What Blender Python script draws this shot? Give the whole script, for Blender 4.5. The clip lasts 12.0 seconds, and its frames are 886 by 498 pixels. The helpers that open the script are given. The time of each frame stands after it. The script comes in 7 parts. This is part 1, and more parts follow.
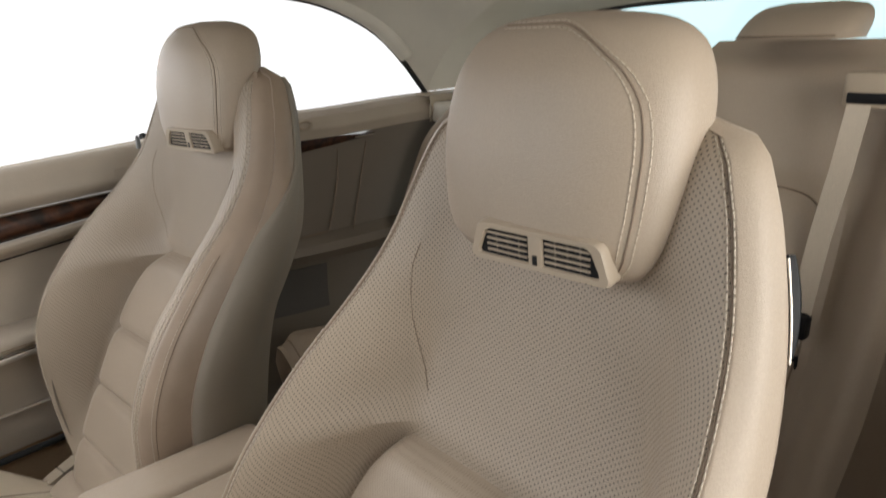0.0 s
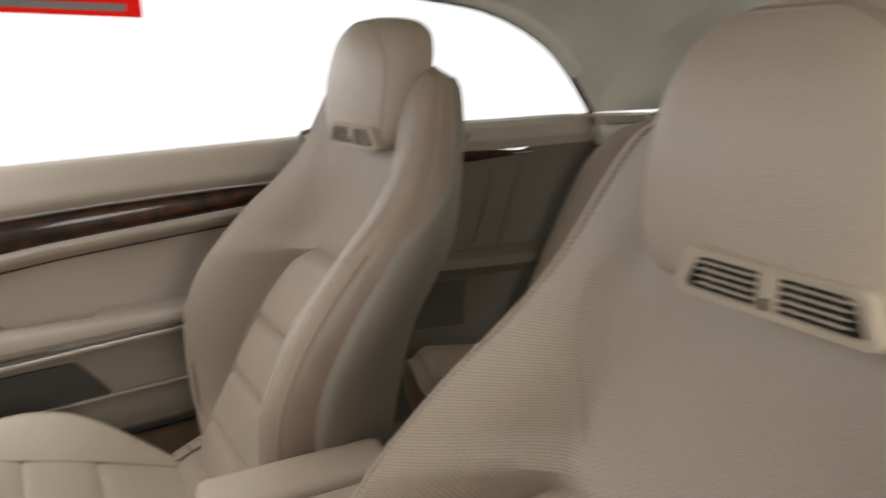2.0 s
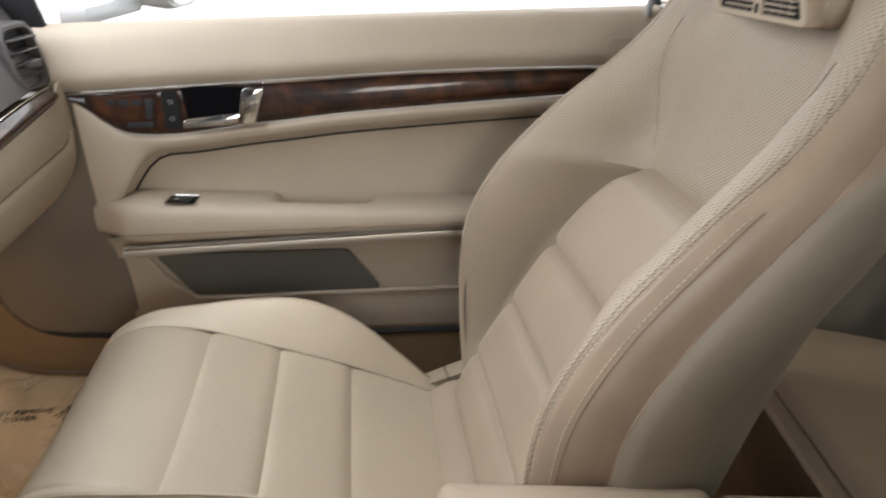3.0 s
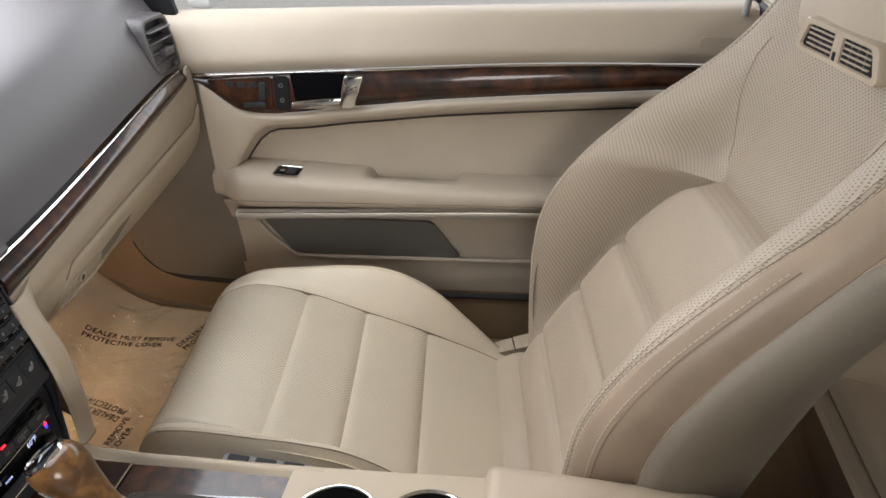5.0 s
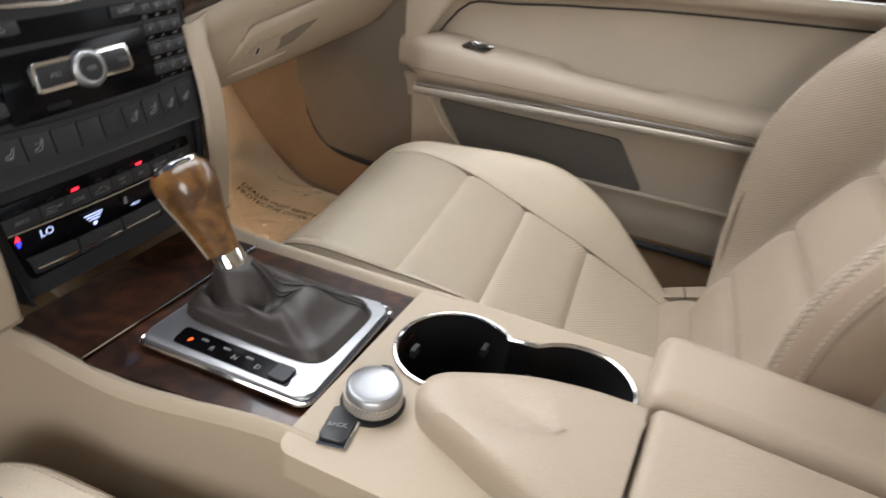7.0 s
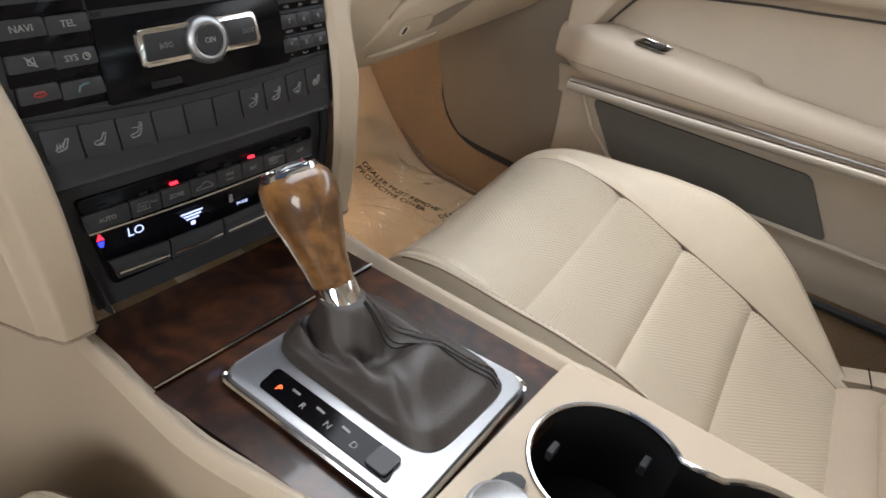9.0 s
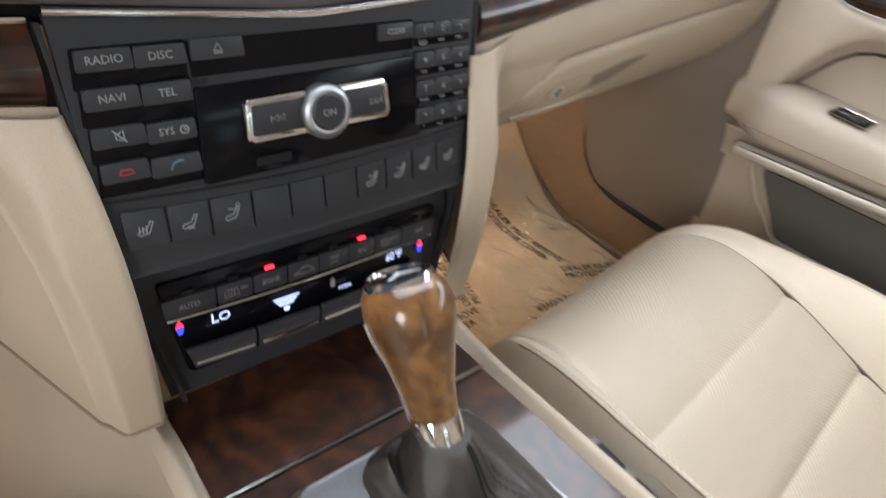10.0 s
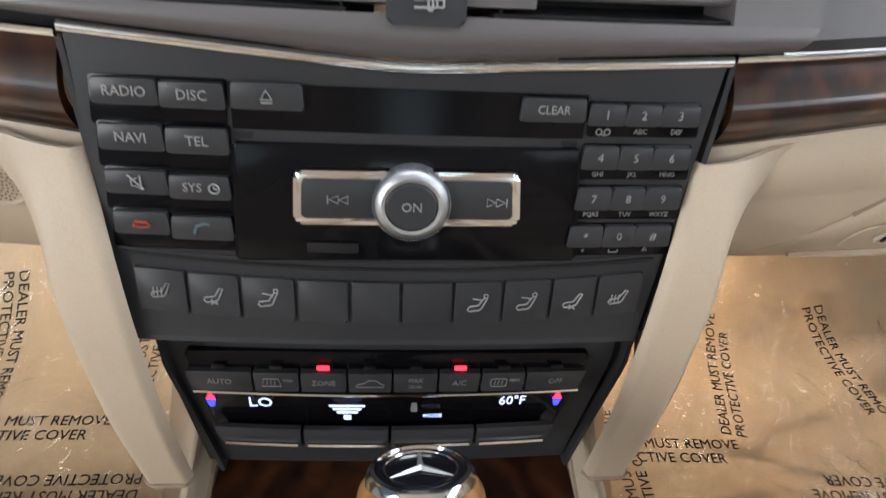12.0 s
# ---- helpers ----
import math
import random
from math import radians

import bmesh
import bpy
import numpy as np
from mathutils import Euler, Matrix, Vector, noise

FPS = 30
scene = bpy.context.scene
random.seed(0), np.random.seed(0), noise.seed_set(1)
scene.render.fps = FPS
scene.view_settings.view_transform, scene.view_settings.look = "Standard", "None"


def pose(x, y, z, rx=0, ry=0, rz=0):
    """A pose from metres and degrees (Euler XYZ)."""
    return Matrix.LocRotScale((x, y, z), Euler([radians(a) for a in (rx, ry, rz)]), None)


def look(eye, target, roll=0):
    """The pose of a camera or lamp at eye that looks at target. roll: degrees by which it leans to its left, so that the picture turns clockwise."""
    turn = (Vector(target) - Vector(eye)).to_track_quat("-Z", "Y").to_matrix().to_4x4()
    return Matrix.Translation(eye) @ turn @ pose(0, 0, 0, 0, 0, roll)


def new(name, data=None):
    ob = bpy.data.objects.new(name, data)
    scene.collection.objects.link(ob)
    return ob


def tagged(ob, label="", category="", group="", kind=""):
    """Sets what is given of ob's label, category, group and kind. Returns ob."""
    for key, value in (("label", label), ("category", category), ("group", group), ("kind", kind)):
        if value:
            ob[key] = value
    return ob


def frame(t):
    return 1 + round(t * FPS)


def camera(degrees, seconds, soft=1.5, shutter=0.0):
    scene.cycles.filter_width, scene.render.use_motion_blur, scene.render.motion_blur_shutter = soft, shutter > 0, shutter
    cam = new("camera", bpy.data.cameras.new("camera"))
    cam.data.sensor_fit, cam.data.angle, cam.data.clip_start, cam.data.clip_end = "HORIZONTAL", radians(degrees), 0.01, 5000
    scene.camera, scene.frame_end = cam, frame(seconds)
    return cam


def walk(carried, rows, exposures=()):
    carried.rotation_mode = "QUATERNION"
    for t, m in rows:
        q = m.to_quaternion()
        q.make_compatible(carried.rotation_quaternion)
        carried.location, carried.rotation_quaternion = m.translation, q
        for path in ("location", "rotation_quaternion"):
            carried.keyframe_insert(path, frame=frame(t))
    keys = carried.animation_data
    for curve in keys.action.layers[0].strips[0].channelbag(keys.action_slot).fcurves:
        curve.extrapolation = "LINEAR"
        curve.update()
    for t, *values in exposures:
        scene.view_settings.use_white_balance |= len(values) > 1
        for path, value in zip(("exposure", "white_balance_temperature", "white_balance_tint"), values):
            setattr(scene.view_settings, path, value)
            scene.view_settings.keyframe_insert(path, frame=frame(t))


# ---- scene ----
cam = camera(69.3, 12.0, shutter=0.5)
PATH = [
    (0, (-0.626, -0.375, 0.948), (0.844, -1.567, 0.3), -2.5),
    (0.5, (-0.628, -0.376, 0.953), (0.863, -1.608, 0.445), -1.1),
    (1, (-0.637, -0.369, 0.954), (0.876, -1.59, 0.486), -0.4),
    (1.5, (-0.639, -0.37, 0.952), (0.927, -1.518, 0.474), -0.4),
    (2, (-0.549, -0.387, 0.916), (1.162, -1.256, 0.351), 0.9),
    (2.5, (-0.374, -0.414, 0.888), (1.44, -0.799, 0.139), 2.6),
    (3, (-0.26, -0.409, 0.859), (1.527, -0.446, -0.038), 2.1),
    (3.5, (-0.252, -0.408, 0.925), (1.456, -0.307, -0.11), 0.7),
    (5.5, (-0.296, -0.427, 0.961), (1.362, -0.177, -0.129), 2.7),
    (6, (-0.303, -0.425, 0.938), (1.351, -0.136, -0.149), 4.5),
    (6.5, (-0.32, -0.433, 0.838), (1.313, 0.013, -0.227), 7.1),
    (7, (-0.296, -0.406, 0.746), (1.265, 0.238, -0.325), 7.8),
    (7.5, (-0.251, -0.361, 0.709), (1.245, 0.381, -0.392), 8.5),
    (9.5, (-0.19, -0.288, 0.724), (1.094, 0.668, -0.476), 11.3),
    (10, (-0.145, -0.24, 0.725), (0.98, 0.888, -0.483), 11.2),
    (10.5, (-0.075, -0.213, 0.742), (0.708, 1.139, -0.506), 11.2),
    (11, (-0.027, -0.203, 0.743), (0.396, 1.291, -0.518), 7.3),
    (11.5, (-0.019, -0.176, 0.734), (0.27, 1.324, -0.557), 6.5),
    (12, (-0.003, -0.166, 0.714), (0.173, 1.326, -0.607), 5.3),
]
walk(cam, [(t, look(eye, target, roll)) for t, eye, target, roll in PATH], exposures=[(0, -1.1, 6500, 10), (1.0, -1.02, 6500, 10), (1.5, -1.05, 6500, 10), (2.0, -1.2, 6550, 10), (2.5, -0.85, 6550, 10), (3.0, -0.72, 6500, 10), (3.5, -0.64, 6450, 10), (5.5, -0.62, 6400, 10), (6.5, -0.54, 6400, 10), (7.5, -0.46, 6400, 10), (9.5, -0.24, 6250, 10), (10.0, -0.09, 6150, 10), (10.5, 0.03, 6100, 10), (12, 0.13, 6100, 10)])

# ---- light ----
world = bpy.data.worlds.new("daylight")
scene.world = world
world.use_nodes = True
_wn = world.node_tree.nodes
_sky = _wn.new("ShaderNodeTexSky")
_sky.sky_type, _sky.sun_disc = "NISHITA", False
_sky.sun_elevation, _sky.sun_rotation = radians(52), radians(9)
_sky.air_density, _sky.dust_density, _sky.ozone_density = 1.0, 6.0, 1.0
_wn["Background"].inputs["Strength"].default_value = 0.055
world.node_tree.links.new(_sky.outputs["Color"], _wn["Background"].inputs["Color"])

sun_data = bpy.data.lights.new("sun", "SUN")
sun_data.energy, sun_data.angle, sun_data.color = 0.8, radians(25), (1.0, 0.95, 0.88)
sun = new("sun", sun_data)
sun.matrix_world = look((0.8, 5, 7), (0, 0, 0.5))


def area_lamp(name, eye, target, size_x, size_y, power, colour):
    d = bpy.data.lights.new(name, "AREA")
    d.shape, d.size, d.size_y, d.energy, d.color = "RECTANGLE", size_x, size_y, power, colour
    ob = new(name, d)
    ob.matrix_world = look(eye, target)
    return ob


# daylight that comes in through the windscreen, the passenger window and the open driver's door
area_lamp("windscreen_daylight", (0.20, 0.34, 0.98), (0.17, -0.06, 0.10), 0.90, 0.80, 21.0, (0.93, 0.96, 1.0))
area_lamp("door_opening_daylight", (-1.10, -0.76, 0.90), (-0.45, -0.84, 0.65), 0.6, 0.6, 21.0, (1.0, 0.97, 0.92))
area_lamp("window_daylight", (0.95, -0.3, 0.98), (0.1, -0.3, 0.45), 1.1, 0.22, 3.5, (0.95, 0.98, 1.0))
area_lamp("rear_window_daylight", (0.0, -1.565, 0.925), (0.0, -0.8, 0.93), 0.6, 0.05, 0.7, (0.95, 1.0, 0.98))
# warm footwell lamps under the dashboard
area_lamp("footwell_lamp", (0.36, 0.36, 0.46), (0.38, 0.46, 0.15), 0.10, 0.05, 0.85, (1.0, 0.68, 0.42))
area_lamp("footwell_lamp", (-0.36, 0.36, 0.46), (-0.38, 0.46, 0.15), 0.10, 0.05, 0.3, (1.0, 0.68, 0.42))

# ---- materials ----
def mat(name, colour, rough=0.5, metal=0.0, grain=0.0, grain_scale=400.0, bump=0.0, blotch=0.12, blotch_scale=9.0,
        coat=0.0, spec=0.5, emit=0.0, perforated=0.0, hole_dark=0.36, sheen=0.0):
    """A surface with grain, large soft blotches, bump and, for leather, punched holes laid out in metres of its uv."""
    m = bpy.data.materials.new(name)
    m.use_nodes = True
    nt = m.node_tree
    b = nt.nodes["Principled BSDF"]
    n, link = nt.nodes.new, nt.links.new
    b.inputs["Roughness"].default_value = rough
    b.inputs["Metallic"].default_value = metal
    b.inputs["Specular IOR Level"].default_value = spec
    b.inputs["Coat Weight"].default_value = coat
    b.inputs["Coat Roughness"].default_value = 0.06
    if sheen:
        b.inputs["Sheen Weight"].default_value = sheen
    if emit:
        b.inputs["Emission Color"].default_value = (*colour, 1)
        b.inputs["Emission Strength"].default_value = emit
    co = n("ShaderNodeTexCoord")
    big = n("ShaderNodeTexNoise")
    big.inputs["Scale"].default_value, big.inputs["Detail"].default_value = blotch_scale, 4
    link(co.outputs["Object"], big.inputs["Vector"])
    fine = n("ShaderNodeTexNoise")
    fine.inputs["Scale"].default_value, fine.inputs["Detail"].default_value = grain_scale, 3
    link(co.outputs["Object"], fine.inputs["Vector"])
    ramp = n("ShaderNodeMapRange")
    ramp.inputs["From Min"].default_value, ramp.inputs["From Max"].default_value = 0.3, 0.7
    ramp.inputs["To Min"].default_value, ramp.inputs["To Max"].default_value = 1 - blotch, 1 + blotch
    link(big.outputs["Fac"], ramp.inputs["Value"])
    tint = n("ShaderNodeMapRange")
    tint.inputs["From Min"].default_value, tint.inputs["From Max"].default_value = 0.3, 0.7
    tint.inputs["To Min"].default_value, tint.inputs["To Max"].default_value = 1 - grain, 1 + grain
    link(fine.outputs["Fac"], tint.inputs["Value"])
    mul = n("ShaderNodeMath")
    mul.operation = "MULTIPLY"
    link(ramp.outputs["Result"], mul.inputs[0])
    link(tint.outputs["Result"], mul.inputs[1])
    last = mul.outputs[0]
    hole = None
    if perforated:
        scale = n("ShaderNodeVectorMath")
        scale.operation = "SCALE"
        scale.inputs["Scale"].default_value = 1 / perforated
        link(co.outputs["UV"], scale.inputs[0])
        dots = []
        for off in (0.0, 0.5):
            add, frac, sub, ln = (n("ShaderNodeVectorMath") for _ in range(4))
            add.operation, frac.operation, sub.operation, ln.operation = "ADD", "FRACTION", "SUBTRACT", "LENGTH"
            add.inputs[1].default_value = (off, off, 0)
            sub.inputs[1].default_value = (0.5, 0.5, 0)
            link(scale.outputs[0], add.inputs[0])
            link(add.outputs[0], frac.inputs[0])
            link(frac.outputs[0], sub.inputs[0])
            link(sub.outputs[0], ln.inputs[0])
            dots.append(ln.outputs["Value"])
        low = n("ShaderNodeMath")
        low.operation = "MINIMUM"
        link(dots[0], low.inputs[0])
        link(dots[1], low.inputs[1])
        edge = n("ShaderNodeMapRange")
        edge.inputs["From Min"].default_value, edge.inputs["From Max"].default_value = 0.11, 0.175
        edge.inputs["To Min"].default_value, edge.inputs["To Max"].default_value = hole_dark, 1.0
        link(low.outputs[0], edge.inputs["Value"])
        hole = edge.outputs["Result"]
        mul2 = n("ShaderNodeMath")
        mul2.operation = "MULTIPLY"
        link(last, mul2.inputs[0])
        link(hole, mul2.inputs[1])
        last = mul2.outputs[0]
    vm = n("ShaderNodeVectorMath")
    vm.operation = "SCALE"
    vm.inputs[0].default_value = colour
    link(last, vm.inputs["Scale"])
    link(vm.outputs[0], b.inputs["Base Color"])
    rr = n("ShaderNodeMapRange")
    rr.inputs["To Min"].default_value, rr.inputs["To Max"].default_value = max(0.02, rough - 0.08), min(1.0, rough + 0.08)
    link(big.outputs["Fac"], rr.inputs["Value"])
    link(rr.outputs["Result"], b.inputs["Roughness"])
    if bump:
        vor = n("ShaderNodeTexVoronoi")
        vor.inputs["Scale"].default_value = grain_scale * 1.6
        link(co.outputs["Object"], vor.inputs["Vector"])
        mixh = n("ShaderNodeMath")
        mixh.operation = "ADD"
        link(vor.outputs["Distance"], mixh.inputs[0])
        link(fine.outputs["Fac"], mixh.inputs[1])
        height = mixh.outputs[0]
        if hole is not None:
            deep = n("ShaderNodeMath")
            deep.operation = "MULTIPLY"
            link(height, deep.inputs[0])
            link(hole, deep.inputs[1])
            height = deep.outputs[0]
        bp = n("ShaderNodeBump")
        bp.inputs["Strength"].default_value, bp.inputs["Distance"].default_value = bump, 0.001
        link(height, bp.inputs["Height"])
        link(bp.outputs["Normal"], b.inputs["Normal"])
    return m


def wood(name, dark, light, scale, rough=0.12):
    """Lacquered burl: swirled bands between two browns under a clear coat."""
    m = bpy.data.materials.new(name)
    m.use_nodes = True
    nt = m.node_tree
    b = nt.nodes["Principled BSDF"]
    n, link = nt.nodes.new, nt.links.new
    co = n("ShaderNodeTexCoord")
    warp = n("ShaderNodeTexNoise")
    warp.inputs["Scale"].default_value, warp.inputs["Detail"].default_value, warp.inputs["Distortion"].default_value = scale, 6, 1.6
    link(co.outputs["Object"], warp.inputs["Vector"])
    wave = n("ShaderNodeTexWave")
    wave.inputs["Scale"].default_value, wave.inputs["Distortion"].default_value = scale * 0.8, 14.0
    wave.inputs["Detail"].default_value, wave.inputs["Detail Scale"].default_value = 4, 1.5
    link(co.outputs["Object"], wave.inputs["Vector"])
    mix = n("ShaderNodeMath")
    mix.operation = "MULTIPLY"
    link(warp.outputs["Fac"], mix.inputs[0])
    calm = n("ShaderNodeMath")
    calm.operation = "MULTIPLY_ADD"
    calm.inputs[1].default_value, calm.inputs[2].default_value = 0.30, 0.70
    link(wave.outputs["Fac"], calm.inputs[0])
    link(calm.outputs[0], mix.inputs[1])
    ramp = n("ShaderNodeValToRGB")
    ramp.color_ramp.elements[0].position, ramp.color_ramp.elements[0].color = 0.30, (*dark, 1)
    ramp.color_ramp.elements[1].position, ramp.color_ramp.elements[1].color = 0.62, (*light, 1)
    link(mix.outputs[0], ramp.inputs["Fac"])
    link(ramp.outputs["Color"], b.inputs["Base Color"])
    b.inputs["Roughness"].default_value = 0.35
    b.inputs["Coat Weight"].default_value, b.inputs["Coat Roughness"].default_value = 0.6, rough * 0.6
    b.inputs["Specular IOR Level"].default_value = 0.3
    return m


def glow(name, colour, strength):
    m = bpy.data.materials.new(name)
    m.use_nodes = True
    b = m.node_tree.nodes["Principled BSDF"]
    b.inputs["Base Color"].default_value = (*[c * 0.3 for c in colour], 1)
    b.inputs["Emission Color"].default_value, b.inputs["Emission Strength"].default_value = (*colour, 1), strength
    return m


def film(name):
    """Clear wrinkled protective plastic: mostly see-through, with sharp gloss."""
    m = bpy.data.materials.new(name)
    m.use_nodes = True
    nt = m.node_tree
    n, link = nt.nodes.new, nt.links.new
    nt.nodes.remove(nt.nodes["Principled BSDF"])
    clear, gloss, mix, fres = n("ShaderNodeBsdfTransparent"), n("ShaderNodeBsdfGlossy"), n("ShaderNodeMixShader"), n("ShaderNodeFresnel")
    gloss.inputs["Roughness"].default_value = 0.08
    fres.inputs["IOR"].default_value = 1.5
    co, noise_tex, bump = n("ShaderNodeTexCoord"), n("ShaderNodeTexNoise"), n("ShaderNodeBump")
    noise_tex.inputs["Scale"].default_value, noise_tex.inputs["Detail"].default_value = 14, 3
    noise_tex.inputs["Distortion"].default_value = 1.2
    bump.inputs["Strength"].default_value, bump.inputs["Distance"].default_value = 0.9, 0.02
    link(co.outputs["Object"], noise_tex.inputs["Vector"])
    link(noise_tex.outputs["Fac"], bump.inputs["Height"])
    link(bump.outputs["Normal"], gloss.inputs["Normal"])
    link(bump.outputs["Normal"], fres.inputs["Normal"])
    link(fres.outputs["Fac"], mix.inputs["Fac"])
    link(clear.outputs[0], mix.inputs[1])
    link(gloss.outputs[0], mix.inputs[2])
    link(mix.outputs[0], nt.nodes["Material Output"].inputs["Surface"])
    return m


def glass(name, colour, ior=1.45):
    m = bpy.data.materials.new(name)
    m.use_nodes = True
    nt = m.node_tree
    n, link = nt.nodes.new, nt.links.new
    nt.nodes.remove(nt.nodes["Principled BSDF"])
    clear, gloss, mix, fres = n("ShaderNodeBsdfTransparent"), n("ShaderNodeBsdfGlossy"), n("ShaderNodeMixShader"), n("ShaderNodeFresnel")
    clear.inputs["Color"].default_value = (*colour, 1)
    gloss.inputs["Roughness"].default_value = 0.02
    fres.inputs["IOR"].default_value = ior
    link(fres.outputs["Fac"], mix.inputs["Fac"])
    link(clear.outputs[0], mix.inputs[1])
    link(gloss.outputs[0], mix.inputs[2])
    link(mix.outputs[0], nt.nodes["Material Output"].inputs["Surface"])
    return m


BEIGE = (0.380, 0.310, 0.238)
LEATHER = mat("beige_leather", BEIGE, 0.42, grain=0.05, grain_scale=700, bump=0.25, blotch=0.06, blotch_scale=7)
PERF = mat("perforated_beige_leather", BEIGE, 0.45, grain=0.05, grain_scale=700, bump=0.3, blotch=0.06, blotch_scale=7, perforated=0.0056, hole_dark=0.34)
LUMBAR = mat("faintly_perforated_beige_leather", BEIGE, 0.42, grain=0.05, grain_scale=700, bump=0.25, blotch=0.06, blotch_scale=9, perforated=0.0042, hole_dark=0.72)
# cushion copies of the beige leather, lightened for the windscreen light on them
PERF_LIT = mat("lit_finely_perforated_beige_leather", (0.61, 0.53, 0.41), 0.36, grain=0.05, grain_scale=700, bump=0.25, blotch=0.05, blotch_scale=7, perforated=0.0050, hole_dark=0.5)
LEATHER_LIT = mat("lit_beige_cushion_leather", (0.61, 0.53, 0.41), 0.38, grain=0.05, grain_scale=700, bump=0.25, blotch=0.07, blotch_scale=8)
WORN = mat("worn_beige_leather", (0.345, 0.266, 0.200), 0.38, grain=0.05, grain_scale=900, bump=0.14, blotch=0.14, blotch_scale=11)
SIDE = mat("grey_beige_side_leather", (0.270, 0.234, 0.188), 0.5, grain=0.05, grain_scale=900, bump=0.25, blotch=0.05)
SEAM = mat("dark_seam_thread", (0.22, 0.165, 0.12), 0.8, grain=0.1, grain_scale=2000)
STITCH = mat("pale_stitching_thread", (0.50, 0.43, 0.34), 0.7, grain=0.1, grain_scale=3000)
PLASTIC = mat("beige_plastic", (0.395, 0.326, 0.245), 0.5, grain=0.04, grain_scale=1200, bump=0.2, blotch=0.04)
TRIM = mat("beige_soft_trim", (0.43, 0.365, 0.288), 0.52, grain=0.05, grain_scale=900, bump=0.25, blotch=0.05)
VENTGREY = mat("beige_vent_plastic", (0.40, 0.33, 0.25), 0.5, grain=0.04, grain_scale=1500)
DASH = mat("taupe_grey_dashboard_skin", (0.070, 0.063, 0.065), 0.40, spec=0.6, grain=0.06, grain_scale=2200, bump=0.12, blotch=0.05)
BLACK = mat("black_soft_plastic", (0.007, 0.007, 0.008), 0.55, spec=0.25, grain=0.1, grain_scale=1500, bump=0.1, blotch=0.1)
PANELGREY = mat("anthracite_panel_plastic", (0.023, 0.024, 0.027), 0.42, spec=0.25, grain=0.08, grain_scale=1800, bump=0.12, blotch=0.08)
KEYGREY = mat("dark_grey_key_plastic", (0.027, 0.028, 0.031), 0.38, spec=0.25, grain=0.06, grain_scale=2000, blotch=0.08)
GLOSS = mat("black_gloss_plastic", (0.003, 0.003, 0.004), 0.14, blotch=0.1, spec=0.12)
CHROME = mat("bright_chrome", (0.62, 0.605, 0.59), 0.12, metal=1.0, blotch=0.04)
ALU = mat("brushed_aluminium", (0.38, 0.39, 0.405), 0.46, metal=1.0, grain=0.05, grain_scale=900, bump=0.08, blotch=0.05)
SATIN = mat("satin_silver_rail", (0.60, 0.56, 0.50), 0.40, metal=0.55, grain=0.05, grain_scale=900, blotch=0.05)
MESH = mat("dark_speaker_mesh", (0.10, 0.092, 0.08), 0.7, grain=0.3, grain_scale=1500, bump=0.4, blotch=0.06)
BURL = wood("dark_burl_walnut", (0.010, 0.004, 0.003), (0.068, 0.023, 0.009), 16)
KNOBWOOD = wood("amber_burl_wood", (0.075, 0.034, 0.011), (0.25, 0.122, 0.038), 26)
BOOT = mat("dark_grey_boot_leather", (0.036, 0.030, 0.027), 0.42, grain=0.08, grain_scale=900, bump=0.3, blotch=0.1)
CARPET = mat("tan_carpet", (0.30, 0.20, 0.115), 0.95, grain=0.35, grain_scale=900, bump=0.8, blotch=0.12)
PAPER = mat("tan_covered_mat", (0.66, 0.53, 0.36), 0.6, grain=0.05, grain_scale=300, bump=0.1, blotch=0.05)
HEADLINER = mat("beige_headliner_cloth", (0.70, 0.66, 0.57), 0.9, grain=0.08, grain_scale=1500, bump=0.3, blotch=0.05)
RUBBER = mat("black_rubber_seal", (0.015, 0.015, 0.015), 0.6, grain=0.1)
WHITE = mat("white_print", (0.20, 0.20, 0.20), 0.6, blotch=0.02)
DIMWHITE = mat("grey_white_print", (0.17, 0.17, 0.17), 0.6, blotch=0.02)
REDINK = mat("dark_red_print", (0.22, 0.025, 0.02), 0.6, blotch=0.05)
GREENINK = mat("dark_teal_print", (0.06, 0.10, 0.12), 0.6, blotch=0.05)
INK = mat("black_print", (0.02, 0.017, 0.014), 0.6, blotch=0.1)
BELT = mat("beige_belt_webbing", (0.52, 0.45, 0.36), 0.6, grain=0.15, grain_scale=1500, bump=0.3, blotch=0.05)
GREYPLASTIC = mat("grey_control_plastic", (0.22, 0.22, 0.22), 0.4, grain=0.05, blotch=0.06)
PAINT = mat("silver_white_car_paint", (0.62, 0.63, 0.65), 0.3, coat=0.8, blotch=0.02)
# translucency is added so light from behind brightens the sign's shaded face
REDSIGN = mat("translucent_red_sign", (0.85, 0.08, 0.05), 0.5, blotch=0.04)
_sign_tree, _out = REDSIGN.node_tree, [n for n in REDSIGN.node_tree.nodes if n.type == "OUTPUT_MATERIAL"][0]
_through, _both = _sign_tree.nodes.new("ShaderNodeBsdfTranslucent"), _sign_tree.nodes.new("ShaderNodeMixShader")
_through.inputs["Color"].default_value, _both.inputs["Fac"].default_value = (0.95, 0.10, 0.07, 1), 0.75
_sign_tree.links.new(_out.inputs["Surface"].links[0].from_socket, _both.inputs[1])
_sign_tree.links.new(_through.outputs[0], _both.inputs[2])
_sign_tree.links.new(_both.outputs[0], _out.inputs["Surface"])
# trim with the shade of footwell and rear quarter put into its colour
SHADED_TRIM = mat("shaded_grey_brown_trim", (0.180, 0.149, 0.115), 0.6, grain=0.06, grain_scale=900, bump=0.25, blotch=0.06)
LEDRED = glow("red_led", (1.0, 0.02, 0.04), 4.5)
LEDBLUE = glow("blue_led", (0.03, 0.04, 1.0), 3.5)
